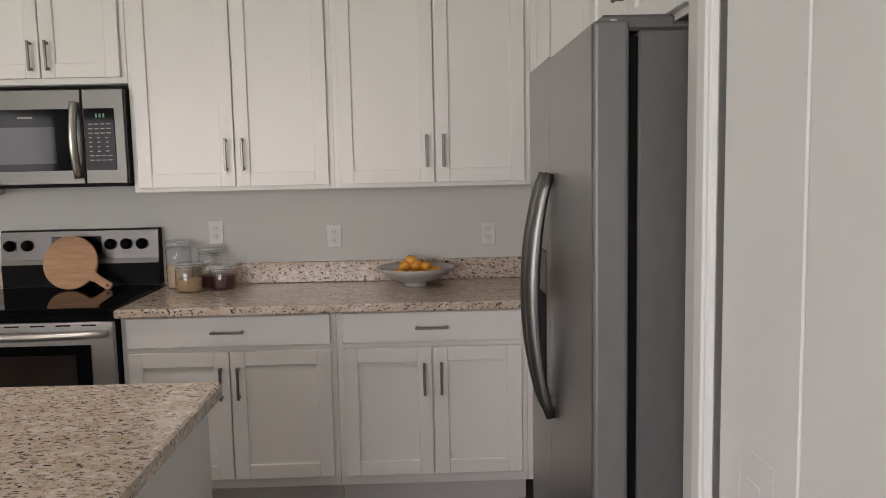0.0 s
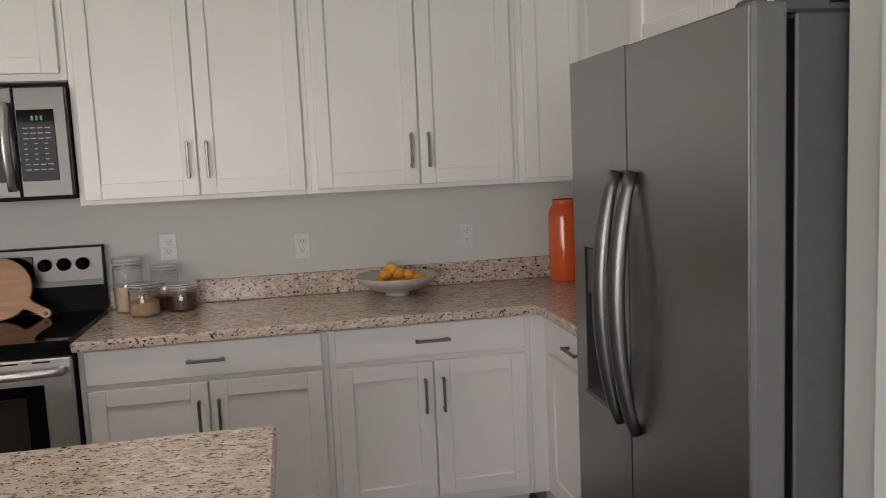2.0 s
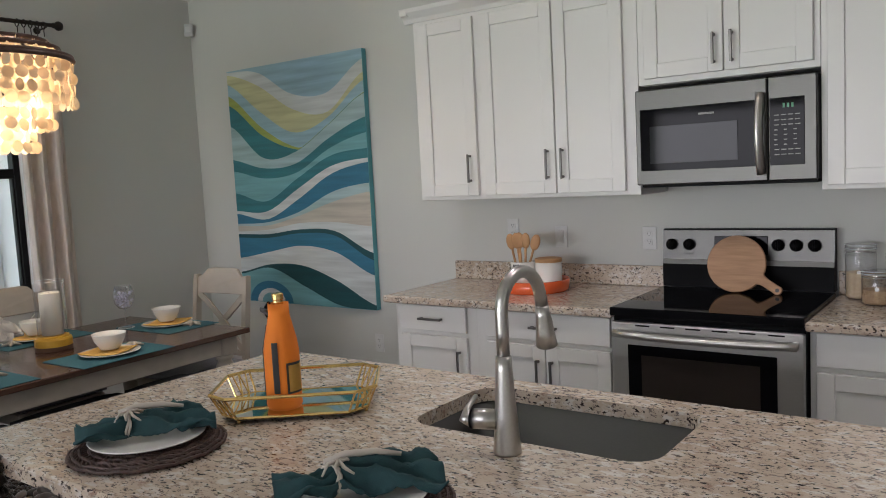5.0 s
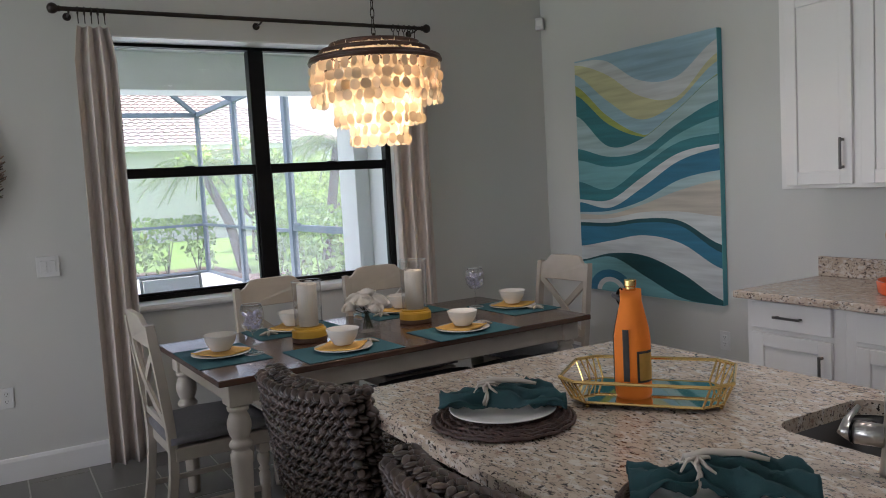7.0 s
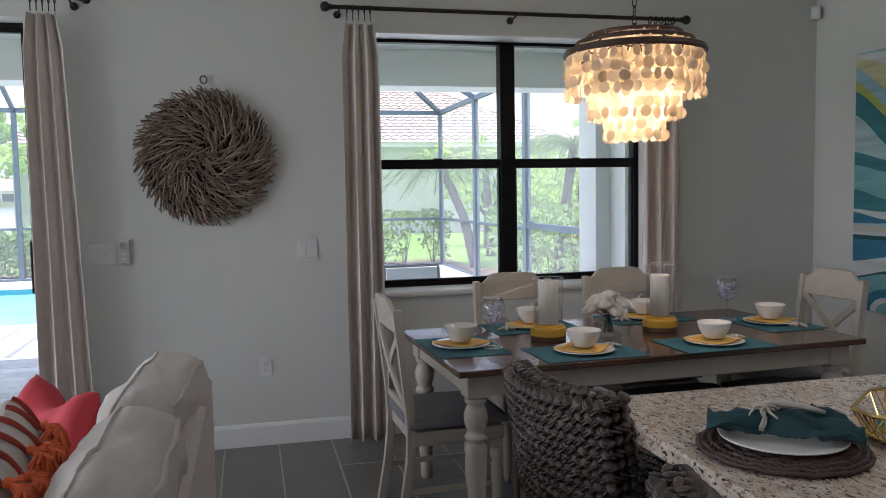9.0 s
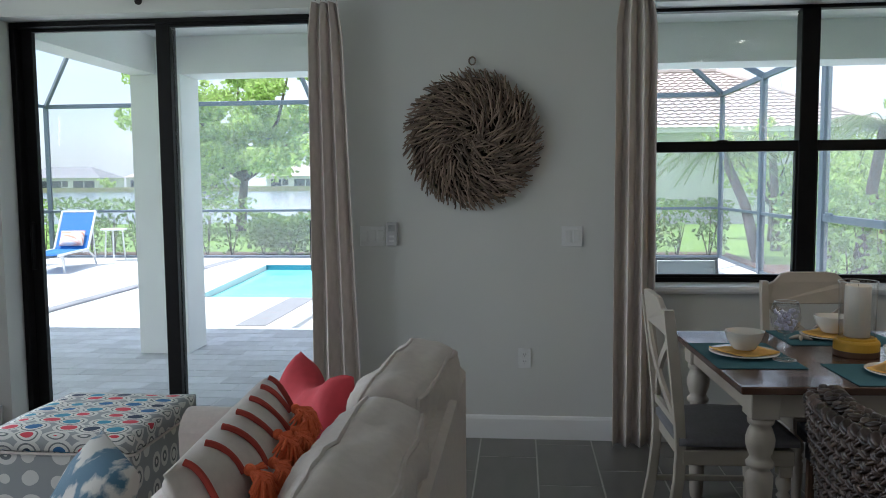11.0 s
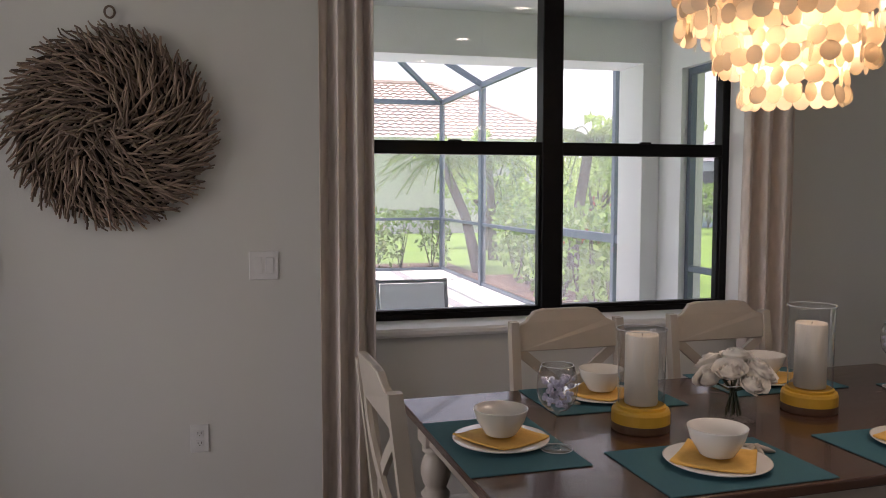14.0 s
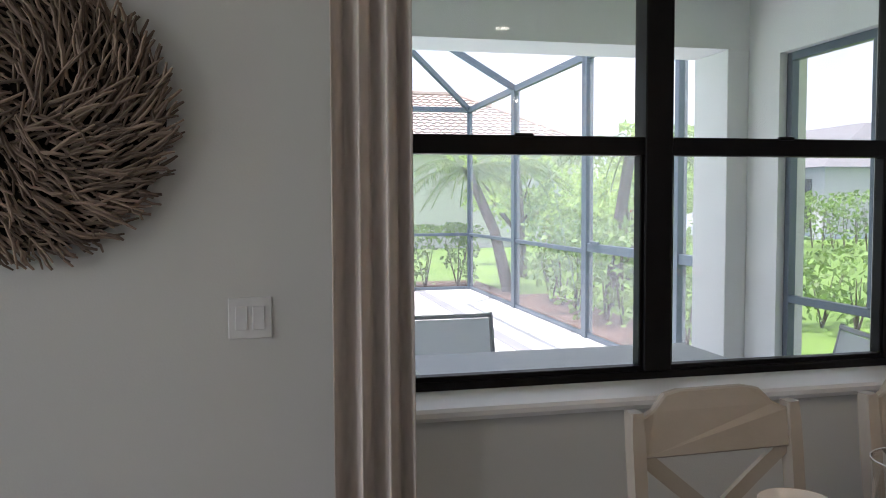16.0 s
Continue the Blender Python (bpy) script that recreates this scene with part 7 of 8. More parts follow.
LEAF_LIGHT = translucent("tree_leaves", (0.46, 0.60, 0.20), 0.55, 0.5, 0.35)
FROND = translucent("palm_fronds", (0.15, 0.22, 0.06), 0.35, 0.5, 0.3)
BARK = material("grey_bark", (0.16, 0.125, 0.10), (0.08, 0.06, 0.05), 20, 0.9, bump=0.8, bump_scale=60)
INNER = material("shaded_foliage", (0.035, 0.06, 0.015), None, 14, 0.9)

PALE_SAND = material("pale_joint_sand", (0.66, 0.66, 0.66), None, 40, 0.95, bump=0.3)
structure("ground", one(-700, 80, -600, 500, -1.2, -0.24), LAWN, "bright green lawn", "lawn")
structure("lanai_floor", one(-8.88, OUT, -6.0, 4.0, -0.24, LZ - 0.003), PALE_SAND, "grey concrete pavers under the lanai roof", "pavement")
PY0, PY1, PX0, PX1 = -4.0, 2.3, -15.2, -11.0
structure("pool_deck", boxes((-16.7, PX0, -9.6, 4.4, -0.24, LZ), (PX1, -8.88, -9.6, 4.4, -0.24, LZ), (PX0, PX1, -9.6, PY0 - 0.35, -0.24, LZ), (PX0, PX1, PY1, 4.4, -0.24, LZ)), DECK, "pale sunlit pool deck", "pavement")
structure("pool_deck_edge", extrude_outline([(PX1, PY0 - 0.35), (PX1, PY0 + 0.05), (PX0, PY0 - 0.33), (PX0, PY0 - 0.35)], "z", -0.24, LZ), DECK, "pale slanting pool edge", "pavement")
# paver band, a dark line, and last a painted shadow of the cage
for a, b, c, d in ((-2.62, -2.28, -10.95, -8.9), (3.3, 3.48, -16.5, -8.9), (-5.45, -5.2, -16.5, -8.9)):
    structure("deck_band", one(c, d, a, b, LZ + 0.002, LZ + 0.006), BAND_SHADOW, "grey paver band and painted cage shadow on the deck", "pavement")
pool_mat = material("turquoise_pool_plaster", (0.25, 0.72, 0.76), (0.2, 0.65, 0.70), 3, 0.7)
pool = thing("swimming_pool", (-13, -1, -1), "turquoise swimming pool with a blue tile line", "pool")
part("basin", boxes((PX0, PX1, PY0 - 0.35, PY1, -1.15, -1.1), (PX0 - 0.1, PX0 - 0.001, PY0 - 0.4, PY1, -1.1, -0.26), (PX1 + 0.001, PX1 + 0.1, PY0, PY1, -1.1, -0.26), (PX0, PX1, PY1 + 0.001, PY1 + 0.1, -1.1, -0.26), (PX0, PX1, PY0 - 0.45, PY0 - 0.36, -1.1, -0.26)), pool_mat, pool)
part("tile_line", boxes((PX0 + 0.001, PX0 + 0.012, PY0 - 0.33, PY1 - 0.013, -0.2, LZ - 0.001), (PX0 + 0.013, PX1 - 0.001, PY1 - 0.012, PY1 - 0.001, -0.2, LZ - 0.001)), material("blue_pool_tile", (0.06, 0.28, 0.36), (0.04, 0.2, 0.28), 40, 0.25), pool)
water = material("pool_water", (0.30, 0.80, 0.82), (0.24, 0.72, 0.76), 1.3, 0.06, bump=0.25, bump_scale=4)
part("water", extrude_outline([(PX1 - 0.002, PY0 + 0.045), (PX1 - 0.002, PY1 - 0.014), (PX0 + 0.014, PY1 - 0.014), (PX0 + 0.014, PY0 - 0.325)], "z", -0.5, -0.145), water, pool, "rippled turquoise water")

structure("lanai_ceiling", one(-7.9, OUT, -2.99, 4.0, 2.77, 2.95), STUCCO, "white lanai ceiling", "ceiling")
structure("lanai_beam", boxes((-7.9, -7.5, -2.99, 4.0, 2.445, 2.769), (-7.499, OUT, -2.99, -2.75, 2.445, 2.769)), STUCCO, "white stucco lanai beam round the roof corner", "beam")
# unseen slab, carried past the lanai to keep sun off the pavers
structure("shade_roof", one(-8.45, 1.9, -7.2, 4.9, 2.96, 3.1), STUCCO, "unseen white roof slab added to shade the lanai", "roof")
structure("column", one(-7.9, -7.5, -2.99, -2.53, LZ, 2.444, 0.004), STUCCO, "square white stucco column", "column")
structure("column", one(-7.9, -7.5, 3.66, 3.81, LZ, 2.444, 0.004), STUCCO, "square white stucco corner column", "column")
structure("wall_lanai_north", boxes((-7.9, -7.19, 3.811, 4.0, LZ, 2.768), (-5.75, OUT, 3.811, 4.0, LZ, 2.768), (-7.19, -5.75, 3.811, 4.0, 2.37, 2.768), (-7.19, -5.75, 3.811, 4.0, LZ, 0.12)), STUCCO, "white stucco lanai wall with an opening", "wall")
ns = thing("screen_opening", (-6.5, 3.9, 0.1), "blue-grey framed screen in the lanai side opening", "screen", kind="structure")
for it in ((-7.189, -7.14, 3.86, 3.91, 0.121, 2.369), (-5.80, -5.751, 3.86, 3.91, 0.121, 2.369), (-7.139, -5.801, 3.86, 3.91, 2.32, 2.369), (-7.139, -5.801, 3.86, 3.91, 0.121, 0.17), (-7.139, -5.801, 3.86, 3.91, 0.87, 0.915), (-6.5, -6.46, 3.862, 3.908, 0.916, 2.319)):
    part("screen_bar", one(*it, bevel=0.003), CAGE, ns)

# pool cage
CX, CY, CH, RZ = -16.6, 4.33, 3.12, 4.5
cage = thing("pool_cage", (CX, CY, LZ), "blue-grey aluminium screened pool enclosure", "pool cage")


def bar(a, b, t=0.05, w=None, name="beam"):
    a, b = Vector(a), Vector(b)
    d = (b - a)
    L = d.length
    q = d.to_track_quat("Z", "Y").to_matrix().to_4x4()
    w = w or t
    bm = one(-t / 2, t / 2, -w / 2, w / 2, 0, L, 0.004)
    return part(name, moved(bm, Matrix.Translation(a) @ q), CAGE, cage)


npost = (-16.6, -13.97, -11.33, -9.27, -8.2)
for x in npost:
    bar((x, CY, LZ), (x, CY, CH), 0.07 if x < -15 or x > -10 else 0.13, 0.09, "post")
YS = -9.45
wpost = (YS, -3.75, 0.3)
for y in wpost:
    bar((CX, y, LZ), (CX, y, CH), 0.06, 0.09, "post")
bar((CX, YS, CH), (CX, CY, CH), 0.06, 0.09)
bar((CX, CY, CH), (-8.0, CY, CH), 0.06, 0.09)
bar((CX, YS, 0.93), (CX, CY, 0.93), 0.05, 0.05, "chair_rail")
bar((CX, CY, 0.93), (-11.33, CY, 0.93), 0.05, 0.05, "chair_rail")
bar((CX, YS, LZ + 0.03), (CX, CY, LZ + 0.03), 0.05, 0.05, "base_rail")
bar((CX, CY, LZ + 0.03), (-8.2, CY, LZ + 0.03), 0.05, 0.05, "base_rail")
bar((-11.33, CY, 0.98), (-8.2, CY, 0.98), 0.06, 0.09, "door_rail")
bar((-11.15, CY - 0.03, 1.04), (-10.9, CY - 0.05, 1.04), 0.03, 0.03, "door_handle")
bar((CX, CY, CH), (CX + 2.5, CY - 2.4, RZ), 0.06, 0.09, "hip_rafter")
for x in npost[1:]:
    bar((x, CY, CH), (x, CY - 2.4, RZ), 0.06, 0.09, "rafter")
for y in wpost[1:]:
    bar((CX, y, CH), (CX + 2.5, y, RZ), 0.06, 0.09, "rafter")
    bar((CX + 2.5, y, RZ), (-8.4, y, RZ), 0.06, 0.09, "rafter")
bar((CX + 2.5, YS + 2.4, RZ), (CX + 2.5, CY - 2.4, RZ), 0.06, 0.09)
bar((CX + 2.5, CY - 2.4, RZ), (-8.4, CY - 2.4, RZ), 0.06, 0.09)
bar((CX, YS, CH), (CX + 2.5, YS + 2.4, RZ), 0.06, 0.09, "hip_rafter")
for x in (-13.4, -10.2, -7.0):
    bar((x, YS, LZ), (x, YS, CH), 0.06, 0.09, "post")
    bar((x, YS, CH), (x, YS + 2.4, RZ), 0.06, 0.09, "rafter")
for z, name in ((CH, "beam"), (0.93, "chair_rail"), (LZ + 0.03, "base_rail")):
    bar((CX, YS, z), (-5.6, YS, z), 0.05, 0.06, name)
bar((CX + 2.5, YS + 2.4, RZ), (-6.0, YS + 2.4, RZ), 0.06, 0.09)
wire = part("brace_wire", tube([(-13.2, CY, CH - 0.1), (-11.4, CY, LZ + 0.05)], 0.003, 5), CAGE, cage)
for a, b in zip(npost, npost[1:]):
    o = part("screen_panel", one(a + 0.06, b - 0.06, CY - 0.002, CY + 0.002, 0.02, CH - 0.05), SCREEN, cage)
    o.visible_shadow = False
for a, b in ((YS, -3.75), (-3.75, 0.3), (0.3, CY)):
    o = part("screen_panel", one(CX - 0.002, CX + 0.002, a + 0.06, b - 0.06, 0.02, CH - 0.05), SCREEN, cage)
    o.visible_shadow = False

o = part("screen_panel", one(-7.16, -5.78, 3.902, 3.905, 0.12, 2.34), SCREEN, ns)
o.visible_shadow = False

# patio dining set on the lanai
PATIO = translucent("grey_sling_mesh", (0.70, 0.72, 0.73), 0.5, 0.7, 0.03)
PFRAME = material("grey_cast_aluminium", (0.33, 0.345, 0.355), None, 20, 0.5, 0.3)
pt = thing("patio_table", (-6.35, 2.2, LZ), "pale grey patio dining table", "table")
part("tabletop", one(-6.85, -5.9, 1.45, 3.0, 0.69, 0.715, 0.008, 2), material("pale_grey_tabletop", (0.42, 0.44, 0.45), (0.36, 0.38, 0.39), 8, 0.5), pt)
for x in (-6.75, -6.0):
    for y in (1.55, 2.9):
        part("leg", tube([(x, y, 0.69), (x, y, LZ)], 0.022, 8), PFRAME, pt)
pc = thing("patio_chair", (0, 0, 0), "grey sling-back patio chair", "chair", "patio chairs")
part("back_sling", moved(one(-0.23, 0.23, -0.006, 0.006, 0, 0.45, 0.004), pose(0, -0.24, 0.43, 12)), PATIO, pc)
part("seat_sling", one(-0.23, 0.23, -0.24, 0.24, 0.41, 0.422, 0.004), PATIO, pc)
for sx in (-1, 1):
    part("side_frame", tube([(sx * 0.245, -0.35, 0.90), (sx * 0.245, -0.23, 0.42), (sx * 0.245, 0.25, 0.42), (sx * 0.245, 0.27, 0.0)], 0.014, 8), PFRAME, pc)
    part("back_leg", tube([(sx * 0.245, -0.23, 0.42), (sx * 0.245, -0.32, 0.0)], 0.014, 8), PFRAME, pc)
    part("arm", tube([(sx * 0.25, -0.29, 0.64), (sx * 0.26, 0.2, 0.63), (sx * 0.245, 0.25, 0.42)], 0.013, 8), PFRAME, pc)
part("top_bar", tube([(-0.245, -0.34, 0.885), (0.245, -0.34, 0.885)], 0.013, 8), PFRAME, pc)
pc.matrix_basis = pose(-6.98, 1.80, LZ, 0, 0, -90)
copy_thing(pc, pose(-6.3, 3.28, LZ, 0, 0, 165))

# loungers and side table
BLUE_SLING = material("blue_sling_cloth", (0.02, 0.16, 0.48), (0.015, 0.13, 0.42), 40, 0.7, bump=0.3, bump_scale=300)
WHITE_TUBE = material("white_powder_coat", (0.75, 0.75, 0.75), None, 20, 0.4)
lo = thing("sun_lounger", (0, 0, 0), "blue sling sun lounger with a white frame", "lounger", "sun loungers")
part("seat_sling", one(-0.29, 0.29, -0.2, 1.15, 0.32, 0.335, 0.004), BLUE_SLING, lo)
part("back_sling", moved(one(-0.29, 0.29, -0.82, 0, -0.006, 0.006, 0.004), pose(0, -0.2, 0.33, -55)), BLUE_SLING, lo)
for sx in (-1, 1):
    part("side_rail", tube([(sx * 0.31, -0.68, 1.02), (sx * 0.31, -0.2, 0.33), (sx * 0.31, 1.2, 0.33)], 0.022, 8), WHITE_TUBE, lo)
    part("leg", tube([(sx * 0.31, -0.62, 0.0), (sx * 0.31, -0.5, 0.16), (sx * 0.31, -0.2, 0.3), (sx * 0.31, 0.1, 0.3)], 0.02, 8), WHITE_TUBE, lo)
    part("leg", tube([(sx * 0.31, 1.05, 0.33), (sx * 0.31, 0.95, 0.0)], 0.02, 8), WHITE_TUBE, lo)
    part("prop", tube([(sx * 0.3, -0.5, 0.75), (sx * 0.3, -0.62, 0.02)], 0.014, 8), WHITE_TUBE, lo)
part("head_bar", tube([(-0.31, -0.68, 1.02), (0.31, -0.68, 1.02)], 0.02, 8), WHITE_TUBE, lo)
lo.matrix_basis = pose(-14.64, -7.95, LZ, 0, 0, -80)
copy_thing(lo, pose(-14.5, -9.05, LZ, 0, 0, -82))
pil = thing("outdoor_pillow", (-14.0, -7.2, 0.45), "white outdoor pillow with orange stripes", "pillow")
part("cover", moved(cushion(0.46, 0.34, 0.12, 1.0, 10, 81), pose(-14.64, -7.95, LZ, 0, 0, -80) @ pose(0, -0.28, 0.53, 122)), material("coral_striped_cloth", (0.75, 0.70, 0.66), (0.7, 0.3, 0.2), 8, 0.8, spread=0.2, stretch=(5, 0.3, 1)), pil, smooth=True)
st = thing("side_table", (-14.8, -6.75, LZ), "small round white patio side table", "side table")
part("tabletop", lathe([(0, 0.46), (0.25, 0.46), (0.26, 0.475), (0.25, 0.49), (0, 0.49)], 28, (-16.0, -7.75, LZ + 0.16)), WHITE_TUBE, st)
for i in range(3):
    a = 2.1 * i + 0.4
    part("leg", tube([(-16.0 + 0.18 * math.cos(a), -7.75 + 0.18 * math.sin(a), 0.57), (-16.0 + 0.22 * math.cos(a), -7.75 + 0.22 * math.sin(a), LZ)], 0.016, 8), WHITE_TUBE, st)


# ---- plants ----
def leaf_cloud(name, points, size, mat, parent, seed, flat=0.0):
    """Many small bent leaves about the given points."""
    rs = np.random.RandomState(seed)
    k = len(points)
    d = rs.normal(size=(k, 3))
    d /= np.linalg.norm(d, axis=1)[:, None]
    e = np.cross(d, rs.normal(size=(k, 3)))
    e /= np.linalg.norm(e, axis=1)[:, None]
    s = size * rs.uniform(0.6, 1.4, (k, 1))
    p = np.asarray(points)
    v = np.stack([p - d * s * 0.5, p + e * s * 0.3, p + d * s * 0.6, p - e * s * 0.3], 1).reshape(-1, 3)
    f = np.arange(4 * k).reshape(-1, 4)
    o = raw(name, v.tolist(), f.tolist(), mat, parent)
    o["kind"] = "stuff"
    return o


def hedge(x0, x1, y0, y1, h, seed, count, label, rough=0.25, size=0.11, base=-0.24, bare=0.12):
    t = thing("hedge", ((x0 + x1) / 2, (y0 + y1) / 2, base), label, "hedge", "garden hedges")
    rs = np.random.RandomState(seed)
    pts = []
    u = rs.uniform(0, 1, (count, 3))
    for a, b, c in u:
        x, y = x0 + (x1 - x0) * a, y0 + (y1 - y0) * b
        lump = noise.noise(Vector((x * 0.9, y * 0.9, seed)))
        top = h * (1 + rough * lump)
        z = base + top * (bare * 0.6 + (1 - bare * 0.6) * c ** 0.6)
        keep = noise.noise(Vector((x * 1.3, y * 1.3, z * 1.6 + seed)))
        if keep < -0.12 and c < 0.75:
            continue
        swell = 0.25 * noise.noise(Vector((x * 1.1 + 5, z * 1.2, y * 1.1)))
        pts.append((x + swell * (a - 0.5) * 2, y + swell, z))
    leaf_cloud("foliage", pts, size, LEAF, t, seed)
    L = max(x1 - x0, y1 - y0)
    k = max(2, int(L / 0.55))
    bm = bmesh.new()
    rnd = random.Random(seed)
    for i in range(k):
        f = (i + 0.5) / k
        x = x0 + (x1 - x0) * (f if x1 - x0 > y1 - y0 else 0.5)
        y = y0 + (y1 - y0) * (f if y1 - y0 >= x1 - x0 else 0.5)
        for _ in range(4):
            tube([(x, y, base), (x + rnd.uniform(-0.25, 0.25), y + rnd.uniform(-0.25, 0.25), base + h * 0.75)], [0.018, 0.006], 5, bm)
    part("stems", bm, BARK, t)["kind"] = "stuff"
    return t


def tree(x, y, h, spread, seed, count, label, lean=0.0, size=0.16, base=-0.24, crown_low=0.3, mat=None):
    t = thing("tree", (x, y, base), label, "tree", "garden trees")
    rnd = random.Random(seed)
    bm = bmesh.new()
    ends = []
    fork = Vector((x + lean * 0.3, y + lean * 0.5, base + h * 0.28))
    tube([(x, y, base), (x + lean * 0.1, y + lean * 0.2, base + h * 0.15), fork], [h * 0.032, h * 0.026, h * 0.02], 9, bm)
    for i in range(9):
        a = 2 * math.pi * i / 9 + rnd.uniform(-0.3, 0.3)
        up = rnd.uniform(0.15, 0.95)
        mid = fork + Vector((math.cos(a) * spread * 0.4, math.sin(a) * spread * 0.4, (h * 0.62) * up * 0.55))
        tip = fork + Vector((math.cos(a) * spread * rnd.uniform(0.55, 0.95), math.sin(a) * spread * rnd.uniform(0.55, 0.95), h * 0.66 * up))
        tube([fork, mid, tip], [h * 0.014, h * 0.009, h * 0.004], 6, bm)
        ends += [mid, tip, (mid + tip) / 2 + Vector((rnd.uniform(-1, 1), rnd.uniform(-1, 1), rnd.uniform(-0.3, 1))) * spread * 0.2]
    part("trunk", bm, BARK, t, smooth=True)
    rs = np.random.RandomState(seed)
    cl = []
    for e in ends:
        for _ in range(3):
            cl.append((e.x + rnd.gauss(0, spread * 0.2), e.y + rnd.gauss(0, spread * 0.2), max(base + h * crown_low, e.z + rnd.gauss(0, h * 0.08)), spread * rnd.uniform(0.1, 0.26)))
    pts = []
    for i in range(count):
        c = cl[i % len(cl)]
        d = rs.normal(size=3)
        d /= np.linalg.norm(d)
        r = c[3] * rs.uniform(0.3, 1) ** 0.5
        pts.append((c[0] + d[0] * r, c[1] + d[1] * r, c[2] + d[2] * r * 0.75))
    leaf_cloud("crown", pts, size, mat or LEAF_LIGHT, t, seed)
    return t


def palm(x, y, h, seed, label, lean=(0, 0), base=-0.24, fronds=22, reach=1.5):
    t = thing("palm_tree", (x, y, base), label, "palm", "garden palms")
    top = Vector((x + lean[0], y + lean[1], base + h))
    part("trunk", tube([(x, y, base), (x + lean[0] * 0.35, y + lean[1] * 0.35, base + h * 0.5), top], [0.13, 0.10, 0.09], 9), BARK, t, smooth=True)
    rnd = random.Random(seed)
    verts, faces = [], []
    for i in range(fronds):
        a = 2 * math.pi * i / fronds + rnd.uniform(-0.2, 0.2)
        rise = rnd.uniform(0.0, 0.9)
        L = reach * rnd.uniform(0.75, 1.1)
        d = Vector((math.cos(a), math.sin(a), 0))
        sd = Vector((-math.sin(a), math.cos(a), 0))
        spine = [top + d * L * f + Vector((0, 0, L * (rise * f - (0.65 + 0.4 * rise) * f * f))) for f in [q / 10 for q in range(11)]]
        for q in range(1, 11):
            for k in range(3):
                p = spine[q - 1].lerp(spine[q], k / 3)
                w = L * 0.30 * math.sin(math.pi * min(0.97, (q + k / 3) / 11)) ** 0.7
                for s in (-1, 1):
                    tip = p + sd * s * w + d * w * 0.5 + Vector((0, 0, -w * rnd.uniform(0.15, 0.6)))
                    o = len(verts)
                    verts += [p - d * 0.012, p + d * 0.018, tip]
                    faces.append((o, o + 1, o + 2))
        o = len(verts)
        for p in spine:
            verts += [p - sd * 0.012, p + sd * 0.012]
        faces += [(o + 2 * q, o + 2 * q + 1, o + 2 * q + 3, o + 2 * q + 2) for q in range(10)]
    raw("fronds", verts, faces, FROND, t)["kind"] = "stuff"


structure("mulch_bed", boxes((-19.6, -16.75, -14, 5.2, -0.26, -0.19), (-16.75, -8.6, 4.42, 5.9, -0.26, -0.19)), MULCH, "brown mulch bed round the pool cage", "mulch")
hedge(-19.3, -18.0, -13.5, -6.0, 1.35, 1, 5200, "clipped green hedge along the lake side", 0.12)
hedge(-19.3, -18.2, -5.9, -3.2, 1.0, 2, 4200, "low leafy shrubs beyond the pool", 0.35)
hedge(-19.0, -18.0, 2.2, 4.9, 1.3, 3, 2800, "green hedge seen behind the cage corner", 0.18)
hedge(-15.9, -10.9, 5.0, 6.0, 1.35, 4, 4200, "loose green hedge along the cage side", 0.2)
hedge(-12.6, -11.3, 7.6, 8.7, 1.0, 5, 900, "single light green shrub on the lawn", 0.3)
hedge(-36.0, -20.0, 19.5, 21.5, 2.0, 6, 5200, "tall dense hedge across the side lawn", 0.15, 0.16)
hedge(-44.0, -30.0, 13.5, 15.5, 1.4, 9, 2400, "green hedge in the far garden", 0.2, 0.16)
tree(-29.0, -9.8, 6.6, 3.6, 31, 22000, "broad leafy shade tree by the lake", lean=0.5, size=0.19, crown_low=0.17)
tree(-30.0, 15.6, 5.4, 1.7, 32, 3600, "slim young tree on the side lawn", size=0.17, crown_low=0.35)
tree(-19.0, 8.6, 3.6, 1.7, 33, 5000, "bushy tree beside the pool cage", size=0.14, crown_low=0.2)
tree(-23.5, 7.4, 3.4, 1.7, 35, 4500, "small leafy tree near the neighbouring house", size=0.15, crown_low=0.15)
tree(-24.0, 10.6, 3.4, 2.0, 34, 5000, "rounded leafy shrub tree by the neighbouring house", size=0.15, crown_low=0.1)
palm(-17.2, 5.25, 2.35, 41, "leaning pygmy palm in the mulch bed", (-0.75, -0.6))
palm(-15.2, 6.4, 2.6, 42, "palm with drooping fronds behind the hedge", (0.3, 0.2))
palm(-20.5, 6.6, 2.5, 43, "small palm in front of the neighbouring house", (0.2, -0.2))
red_shrub = thing("flowering_shrub", (-22.6, 10.4, -0.24), "low shrub with red flowers", "shrub")
rs = np.random.RandomState(5)
leaf_cloud("flowers", (np.array((-22.6, 10.4, 0.5)) + rs.normal(size=(400, 3)) * (0.45, 0.45, 0.3)).tolist(), 0.12, translucent("red_flowers", (0.45, 0.06, 0.06), 0.3, 0.6, 0.3), red_shrub, 5)

# lake, far shore and houses
SHORE = material("grassy_bank", (0.26, 0.30, 0.10), (0.34, 0.29, 0.18), 0.6, 0.95)
lake = material("lake_water", (0.16, 0.24, 0.28), (0.12, 0.20, 0.24), 0.3, 0.12, bump=0.2, bump_scale=2)
structure("water", one(-190, -34, -420, 60, -0.25, -0.225), lake, "pale blue lake beyond the garden", "lake")
structure("far_shore", one(-200, -190, -420, 60, -0.25, 0.85), SHORE, "sandy far shore of the lake", "shore")
HOUSE = material("pale_stucco_house", (0.62, 0.62, 0.58), (0.56, 0.56, 0.53), 3, 0.85)
